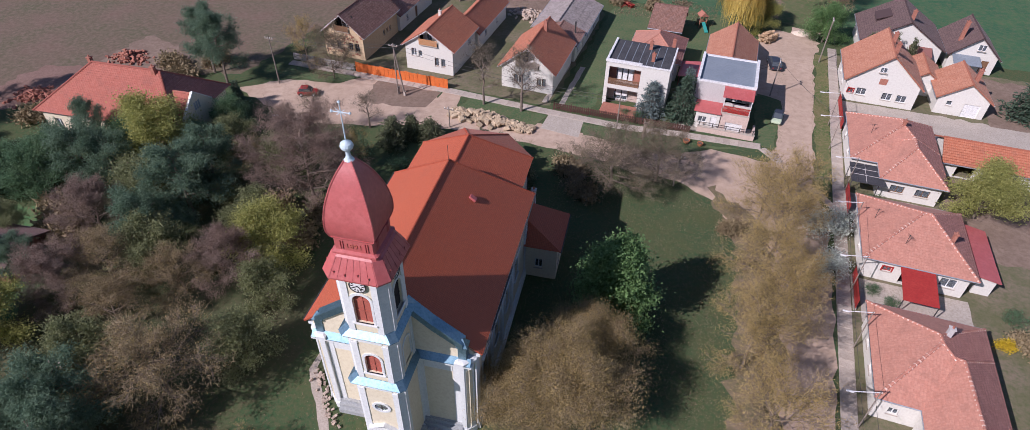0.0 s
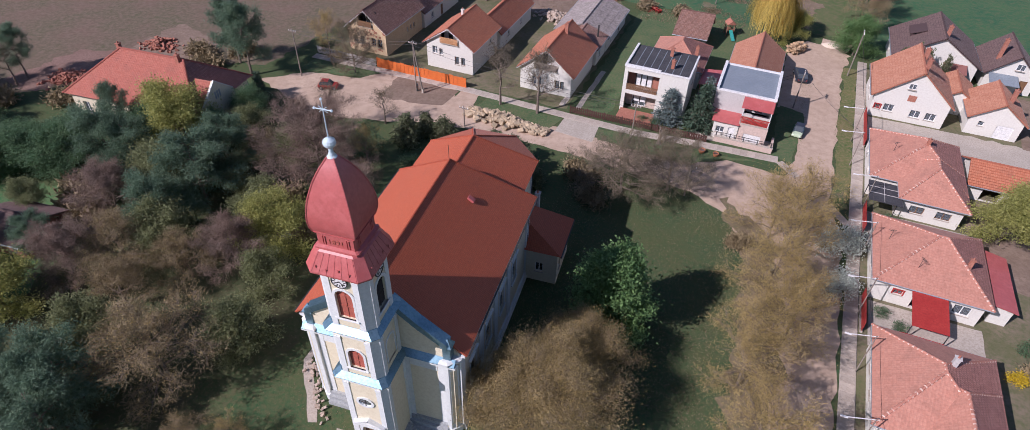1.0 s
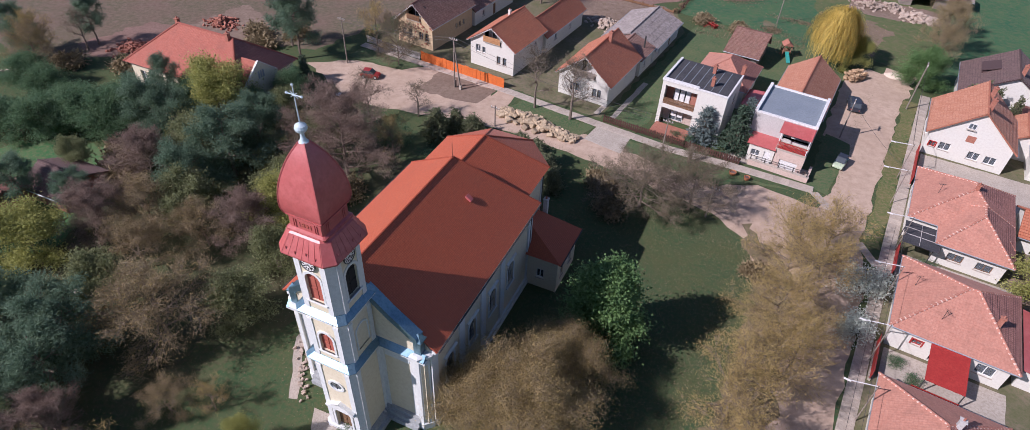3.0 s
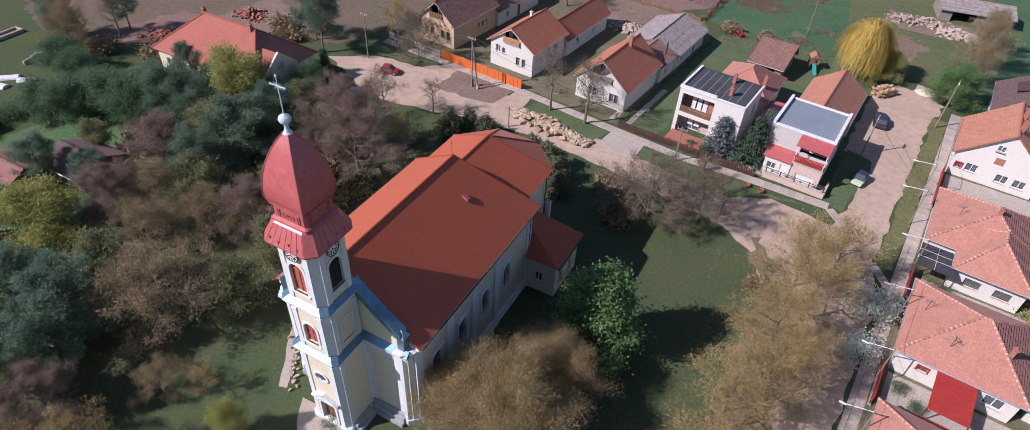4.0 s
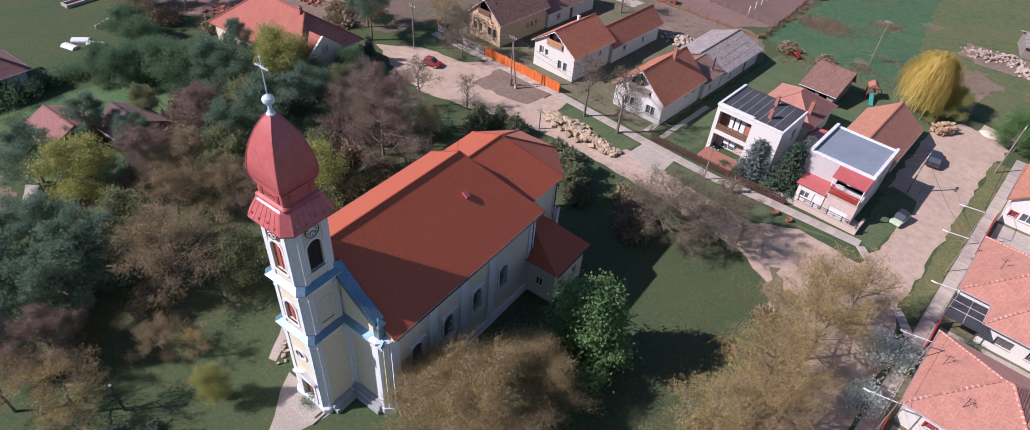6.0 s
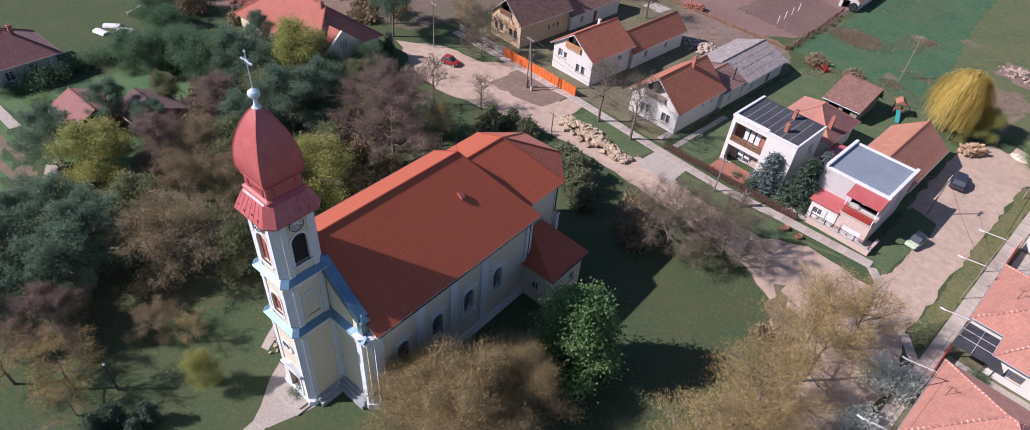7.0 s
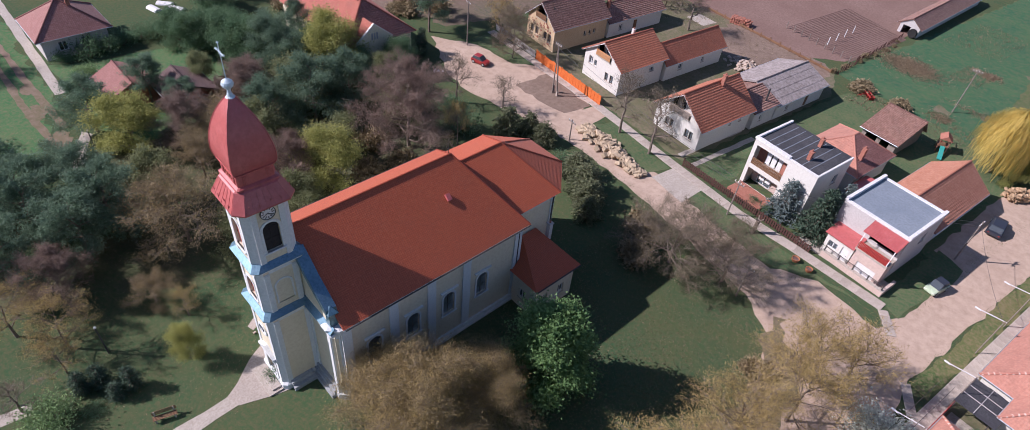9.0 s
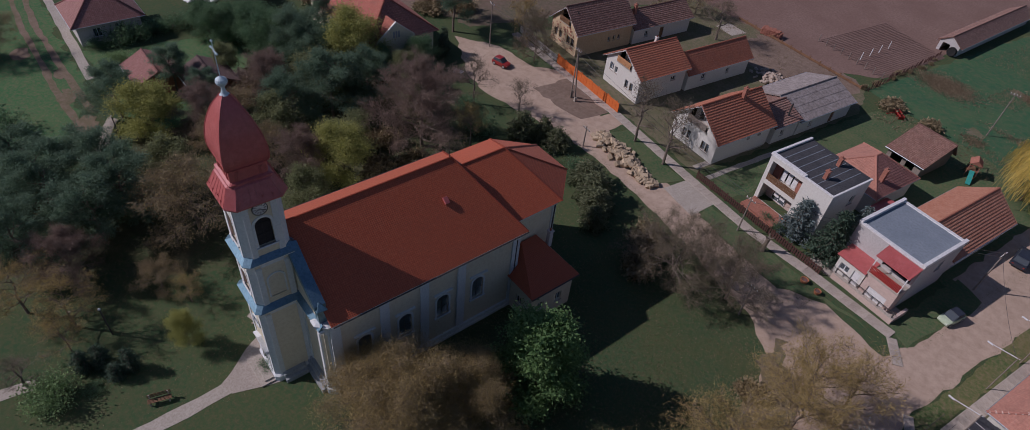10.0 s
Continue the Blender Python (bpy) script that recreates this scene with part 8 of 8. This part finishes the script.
for v0, v1 in ((-17.3, -12.4), (-2.2, 2.4), (16.4, 25.2)):
    k = int((v1 - v0) / 0.35)
    for i in range(k):
        part("panel", boxes((0, 0.05, v0 + i * 0.35, v0 + i * 0.35 + 0.3, 0.3, 1.5)), RED_PAINT, fence)
    part("base_wall", boxes((-0.1, 0.15, v0, v1, 0, 0.3)), CONCRETE, fence)

for u, v, r in ((-0.3, 74.0, 0.42), (1.5, 73.9, 0.36)):
    pot = thing("planter", street(u, v), "round terracotta planter with dark soil on the verge", "planter", "verge planters")
    part("bowl", loft(bmesh.new(), [ring(q * r, z, 14) for q, z in ((0.7, 0.0), (0.95, 0.22), (1.0, 0.4), (1.08, 0.42), (1.08, 0.48), (0.9, 0.48), (0.86, 0.36))]), TERRACOTTA, pot)
    part("soil", loft(bmesh.new(), [ring(0.85 * r, 0.34, 12), ring(0.8 * r, 0.4, 12), ring(0.3 * r, 0.44, 12)]), SOIL_DARK, pot)
stump = thing("pollard_stump", street(-5.9, 73.7), "bare pollarded tree stump beside the pavement", "tree stump")
part("stem", loft(bmesh.new(), [ring(r, z, 9, 0.04 * z, 0.02 * z, 0.3 * z) for r, z in ((0.34, -0.03), (0.26, 0.25), (0.22, 1.1), (0.25, 1.7), (0.3, 1.95), (0.2, 2.05))]), BARK, stump)
for a in (0.4, 2.2, 4.3):
    part("stub", tube(bmesh.new(), (0.07, 0.04, 1.8), (0.07 + 0.5 * math.cos(a), 0.04 + 0.5 * math.sin(a), 2.35), 0.1, 0.07, 7), BARK, stump)
timber_pole(street(-0.4, 64.1), 4.6, "slim weathered timber pole beside the road", False)

play = thing("playhouse", street(-3.4, 111.0, 0, 25), "red wooden climbing frame with a teal slide", "playground")
for x in (0.0, 1.2):
    for y in (0.0, 1.2):
        part("post", boxes((x - 0.05, x + 0.05, y - 0.05, y + 0.05, 0, 2.2)), BRICK, play)
part("deck", boxes((-0.1, 1.3, -0.1, 1.3, 1.0, 1.08)), WOOD, play)
bm = bmesh.new()
slab_prism(bm, [(-0.2, -0.25, 2.1), (0.6, -0.25, 2.75), (1.4, -0.25, 2.1)], (0, 1, 0), 1.7)
part("roof", bm, BRICK, play)
bm = bmesh.new()
slab_prism(bm, [(0.3, -2.2, 0.1), (0.9, -2.2, 0.1), (0.9, -0.1, 1.05), (0.3, -0.1, 1.05)], (0, 0, 1), 0.08)
part("slide", bm, TEAL, play, "teal plastic slide")
for k in range(5):
    part("rung", boxes((1.35, 1.42 + 0.0, 0.3, 0.9, 0.2 + 0.2 * k, 0.24 + 0.2 * k)), GREYWALL, play)
bm = bmesh.new()
rng = random.Random(17)
loft(bm, [[(r * math.cos(w) * (1 + 0.12 * math.sin(3 * w)), 0.75 * r * math.sin(w), z) for w in [i * 0.5236 for i in range(12)]] for r, z in ((1.5, 0.0), (1.2, 0.2), (0.8, 0.4), (0.35, 0.52), (0.1, 0.54))])
solid("sand_heap", bm, SAND, street(13.4, 114.4, 0, 10), "small heap of pale sand at the end of the street", "sand heap")

# ---- loose piles ----
def stone_pile(rows, m, material, label, name, piece, sizes, seed, category):
    rng = random.Random(seed)
    t = thing(name, m, label, category)
    meshes = []
    for i in range(8):
        bm = bmesh.new()
        box(bm, -0.5, 0.5, -0.32, 0.32, -0.25, 0.25)
        for v in bm.verts:
            v.co += Vector((rng.uniform(-0.12, 0.12), rng.uniform(-0.08, 0.08), rng.uniform(-0.08, 0.08)))
        bmesh.ops.bevel(bm, geom=bm.edges[:], offset=0.05, segments=1, affect="EDGES")
        meshes.append(mesh_of(bm, piece, material))
    for x, y, z in rows(rng):
        ob = new(piece, rng.choice(meshes))
        ob.parent = t
        s = rng.uniform(*sizes)
        ob.matrix_basis = Matrix.Translation((x, y, z)) @ Euler((rng.uniform(-0.5, 0.5), rng.uniform(-0.5, 0.5), rng.uniform(0, 6.28))).to_matrix().to_4x4() @ Matrix.Diagonal((s, s, s, 1))
    return t


def heap(rng):
    for i in range(210):
        x = rng.uniform(0, 12.5)
        w = 1.9 - abs(x - 5) * 0.13
        y = rng.gauss(0, w * 0.5)
        if abs(y) < w:
            h = max(0.0, 1.0 * (1 - abs(y) / w) * (1 - abs(x - 5.5) / 9))
            yield x, y, 0.2 + rng.uniform(0.4, 1) * h


stone_pile(heap, street(-32.6, 70.6, 0, -4), STONE, "long heap of pale sawn stone blocks beside the road", "stone_heap", "stone", (0.55, 1.0), 3, "stone heap")


def logs(rng):
    for i in range(260):
        x = rng.uniform(0, 3.2)
        y = rng.uniform(-0.9, 0.9)
        yield x, y, 0.1 + 1.5 * rng.random() * (1 - 0.25 * abs(y)) * (1 - 0.1 * abs(x - 1.6))


stone_pile(logs, street(7.4, 108.4, 0, 60), LOG, "heap of split pale firewood", "firewood_heap", "log", (0.3, 0.5), 4, "firewood")


def bricks(rng):
    for i in range(120):
        x, y = rng.gauss(0, 1.6), rng.gauss(0, 1.1)
        yield x, y, 0.1 + max(0, 1.0 - math.hypot(x, y) * 0.4) * rng.uniform(0.2, 1)


stone_pile(bricks, street(-88.4, 68.4), BRICK, "heap of old red roof tiles and bricks", "brick_heap", "brick", (0.4, 0.7), 5, "brick heap")
stone_pile(bricks, street(-92.0, 54.0), BRICK, "heap of broken red bricks beside the manor", "brick_heap", "brick", (0.4, 0.7), 6, "brick heap")
stone_pile(bricks, street(-33.0, 106.0), RUBBLE, "heap of pale rubble in a yard", "rubble_heap", "rubble_piece", (0.4, 0.8), 7, "rubble heap")
stone_pile(bricks, street(14.4, 142.0), RUBBLE, "heap of scrap and rubble near a shed", "rubble_heap", "rubble_piece", (0.5, 0.9), 8, "rubble heap")

def stacked(rng):
    for k in range(5):
        for i in range(9 - (k > 3)):
            for j in range(4):
                yield i * 0.42 - 1.8 + rng.uniform(-0.05, 0.05), j * 0.4 - 0.6 + rng.uniform(-0.05, 0.05), 0.1 + k * 0.24


stone_pile(stacked, street(-44.6, 119.2, 0, 20), BRICK, "neat stack of red roof tiles behind the houses", "tile_stack", "brick", (0.38, 0.48), 9, "tile stack")

stone_pile(bricks, street(5.6, 143.4), RUBBLE, "heap of scrap and stones in the meadow", "rubble_heap", "rubble_piece", (0.25, 0.5), 13, "rubble heap")
stone_pile(bricks, street(9.0, 145.0), RUBBLE, "heap of pale rubble in the meadow", "rubble_heap", "rubble_piece", (0.25, 0.5), 14, "rubble heap")


def edging(rng):
    for i in range(40):
        s = rng.random()
        yield -2.3 * (2 * s - 1) + rng.gauss(0, 0.35), 2.3 * (2 * s - 1) + rng.gauss(0, 0.35), 0.08 + rng.random() * 0.12


stone_pile(edging, street(-23.5, 24.3), RUBBLE, "loose pale rubble along the church wall", "rubble_heap", "rubble_piece", (0.2, 0.42), 12, "rubble heap")


def scatter(name, zones, size, width, material, label, category, seed, heaped=False):
    """Countless blades or leaves over stretches of ground, as one object."""
    rng = random.Random(seed)
    verts, faces = [], []
    for u0, u1, v0, v1, count in zones:
        for _ in range(count):
            u, v, a = rng.uniform(u0, u1), rng.uniform(v0, v1), rng.uniform(0, 6.28)
            if heaped:
                u, v = rng.gauss((u0 + u1) / 2, (u1 - u0) / 5), rng.gauss((v0 + v1) / 2, (v1 - v0) / 5)
            h, w = size * rng.uniform(0.5, 1.5), width * rng.uniform(0.6, 1.4)
            dx, dy = math.cos(a) * w, math.sin(a) * w
            at = len(verts)
            u, v = lay(u, v)
            verts += [(u - dx, v - dy, 0.0), (u + dx, v + dy, 0.0), (u + rng.gauss(0, h), v + rng.gauss(0, h), h)]
            faces.append((at, at + 1, at + 2))
    me = quick_mesh(name, verts, faces, material)
    ob = new(name, me)
    ob.matrix_basis = VILLAGE
    tagged(ob, label, category, kind="stuff")


L_TUFT = leaf_mat("grass_blades", (0.13, 0.18, 0.07), (0.20, 0.21, 0.10), 0.25, 0.5)
L_CROP = leaf_mat("crop_leaves", (0.05, 0.145, 0.07), (0.08, 0.165, 0.08), 0.2, 0.5)
L_STRAW = leaf_mat("straw_and_leaves", (0.38, 0.295, 0.195), (0.29, 0.225, 0.15), 0.3, 0.5)
scatter("grass_tufts", [(-14, 7, 34, 60, 14000), (15.8, 17.5, 69, 106, 4000), (-32, -21, 71.6, 74.6, 3000), (-12, 2, 71.4, 74.2, 3000)], 0.06, 0.04, L_TUFT, "tufts of green grass over the lawns", "grass", 71)
scatter("edge_grass", [(-36, -19, 66.4, 67.6, 700), (-12, 2, 64.6, 66.4, 900), (10.2, 11.6, 78, 106, 1500), (15.3, 16.2, 68, 112, 1500), (-33, -20, 70.6, 71.8, 700), (-14, 3, 70.2, 71.4, 800), (-50, -38, 60, 64, 500)], 0.045, 0.05, L_TUFT, "sparse grass creeping over the edges of the dirt road", "grass", 76)
scatter("fallen_leaves", [(-14, 7, 34, 62, 21000), (-66, -14, 4, 57, 22000), (5, 12.6, 20, 66, 12000), (-14, 4, 60, 66, 4000)], 0.03, 0.055, L_STRAW, "dry fallen leaves and straw over the grass", "leaves", 72)
scatter("crop_blades", [(-24, 2, 119, 140, 5000), (-24, -6, 140, 166, 3500), (19, 60, 113, 140, 3000)], 0.05, 0.06, L_CROP, "tufted green blades of the winter crop", "crop", 74)
scatter("dry_weeds", [(-9, -1, 112, 121, 700), (-14, -9, 136, 144, 700), (-22, -12, 150, 166, 900), (-2, 10, 119, 135, 900), (-19, -10, 112, 118, 500), (-60, -26, 108, 118, 900)], 0.22, 0.06, L_STRAW, "dry brown weeds between the plots", "weeds", 75)
scatter("straw_heap", [(-25.5, -13.0, 129.0, 137.5, 5200), (-12, -8, 141, 145, 700), (-10, -5, 119, 123, 500), (-10, 2, 126, 129, 400)], 0.2, 0.1, L_STRAW, "dry maize straw strewn over the crop", "straw", 73, True)

# ---- ploughed plot and its stakes ----
plot = thing("ploughed_rows", VILLAGE, "dark furrowed rows of a ploughed kitchen plot", "furrows", kind="stuff")
rng = random.Random(91)
bm = bmesh.new()
for k in range(31):
    s = k / 30
    rows_ = []
    for i in range(9):
        w = i / 8
        u = -39.6 + 14.0 * s + 0.2 * w * (1 - s) + rng.uniform(-0.04, 0.04)
        v = 126.6 - 1.6 * s + 19.6 * w - 1.2 * s * w
        u, v = lay(u, v)
        rows_.append([(u - 0.19, v, 0.0), (u, v, 0.11), (u + 0.19, v, 0.0)])
    loft(bm, rows_)
bmesh.ops.recalc_face_normals(bm, faces=bm.faces[:])
part("furrow_ridges", bm, SOIL, plot, kind="stuff")
for k in range(9):
    st = solid("stake", boxes((-0.06, 0.06, -0.06, 0.06, 0, 1.3), bevel=0.01), GREYWOOD, street(-39.5 + 1.75 * k, 126.0 - 0.2 * k, 0, 15 * k), "weathered wooden fence stake beside the plot", "stake", "plot stakes")
for k in range(4):
    solid("stake", boxes((-0.06, 0.06, -0.06, 0.06, 0, 1.5), bevel=0.01), WHITEPAINT, street(-31.5 - 0.2 * k, 127.1 + 3.0 * k, 0, 10 * k), "pale wooden stake in the ploughed plot", "stake", "plot stakes")
stakes = thing("stake_fence", street(-24.0, 118.6), "row of rough dark stakes along the ploughed plot", "fence")
rng = random.Random(93)
rough_stake = mesh_of(boxes((-0.07, 0.07, -0.05, 0.05, 0, 1.0), bevel=0.012), "stake", DARKWOOD)
for k in range(46):
    ob = new("stake", rough_stake)
    ob.parent = stakes
    ob.matrix_basis = Matrix.Translation((-0.045 * k + rng.uniform(-0.2, 0.2), 0.56 * k, 0)) @ Euler((rng.uniform(-0.12, 0.12), rng.uniform(-0.12, 0.12), rng.uniform(0, 3))).to_matrix().to_4x4() @ Matrix.Diagonal((1, 1, rng.uniform(0.5, 1.15), 1))
low = thing("board_fence", street(-38, 118.3), "low weathered board fence behind the yards", "fence")
for k in range(13):
    part("panel", boxes((-14 + 2.1 * k, -12.1 + 2.1 * k, 0.0, 0.06, 0.1, 0.5), bevel=0.01), WOOD, low)
    part("post", boxes((-12.1 + 2.1 * k, -11.9 + 2.1 * k, -0.05, 0.11, 0, 0.8), bevel=0.02), WOOD, low)
imp = thing("harrow", street(-17.4, 116.3, 0, -35), "old red farm implement standing on the grass", "farm implement")
part("beam", boxes((-1.5, 1.5, -0.08, 0.08, 0.5, 0.65), (-1.5, 1.5, 0.6, 0.75, 0.5, 0.62), bevel=0.02), RED_PAINT, imp)
for k in range(5):
    part("tine", boxes((-1.4 + 0.66 * k, -1.3 + 0.66 * k, -0.1, 0.8, 0.05, 0.5)), RED_PAINT, imp)
part("drawbar", tube(bmesh.new(), (0, 0, 0.55), (0.3, -1.6, 0.2), 0.06, k=6), RED_PAINT, imp)

# ---- pavements, slab by slab ----
def paved_strip(name, pts, width, label, slab=1.0):
    """A pavement of concrete slabs with open joints along a bent line (street axes)."""
    t = thing(name, VILLAGE, label, "pavement", kind="structure")
    pts = [lay(*p) for p in pts]
    bed = bmesh.new()
    meshes = {}
    for (x0, y0), (x1, y1) in zip(pts, pts[1:]):
        ln = math.hypot(x1 - x0, y1 - y0)
        k = max(1, round(ln / slab))
        a = math.atan2(y1 - y0, x1 - x0)
        step = round(ln / k, 3)
        if step not in meshes:
            meshes[step] = mesh_of(boxes((0.015, step - 0.015, -width / 2, width / 2, 0.0, 0.09), bevel=0.012), "slab", PAVING)
        m = Matrix.Translation((x0, y0, 0)) @ Matrix.Rotation(a, 4, "Z")
        box(bed, 0, ln, -width / 2 - 0.06, width / 2 + 0.06, -0.02, 0.06, m=m)
        for i in range(k):
            ob = new("slab", meshes[step])
            ob.parent = t
            ob.matrix_basis = m @ Matrix.Translation((i * step, 0, 0)) @ Matrix.Rotation(random.Random(i * 7 + k).uniform(-0.006, 0.006), 4, "X")
    part("bed", bed, CONCRETE, t)


paved_strip("pavement", [(-63, 75.9), (-36, 76.1), (-20, 75.3), (-9, 74.95), (-1.5, 75.75), (9.0, 76.3)], 1.3, "pale concrete slab pavement along the cross street")
paved_strip("pavement", [(9.2, 75.9), (11.6, 73.4)], 0.9, "short concrete slab path to the road", 0.9)
paved_strip("pavement", [(18.35, 25), (18.35, 110)], 1.25, "pale concrete slab pavement along the side street")
paved_strip("pavement", [(15.4, 69.2), (17.7, 66.2)], 0.8, "short concrete slab path over the verge", 0.8)
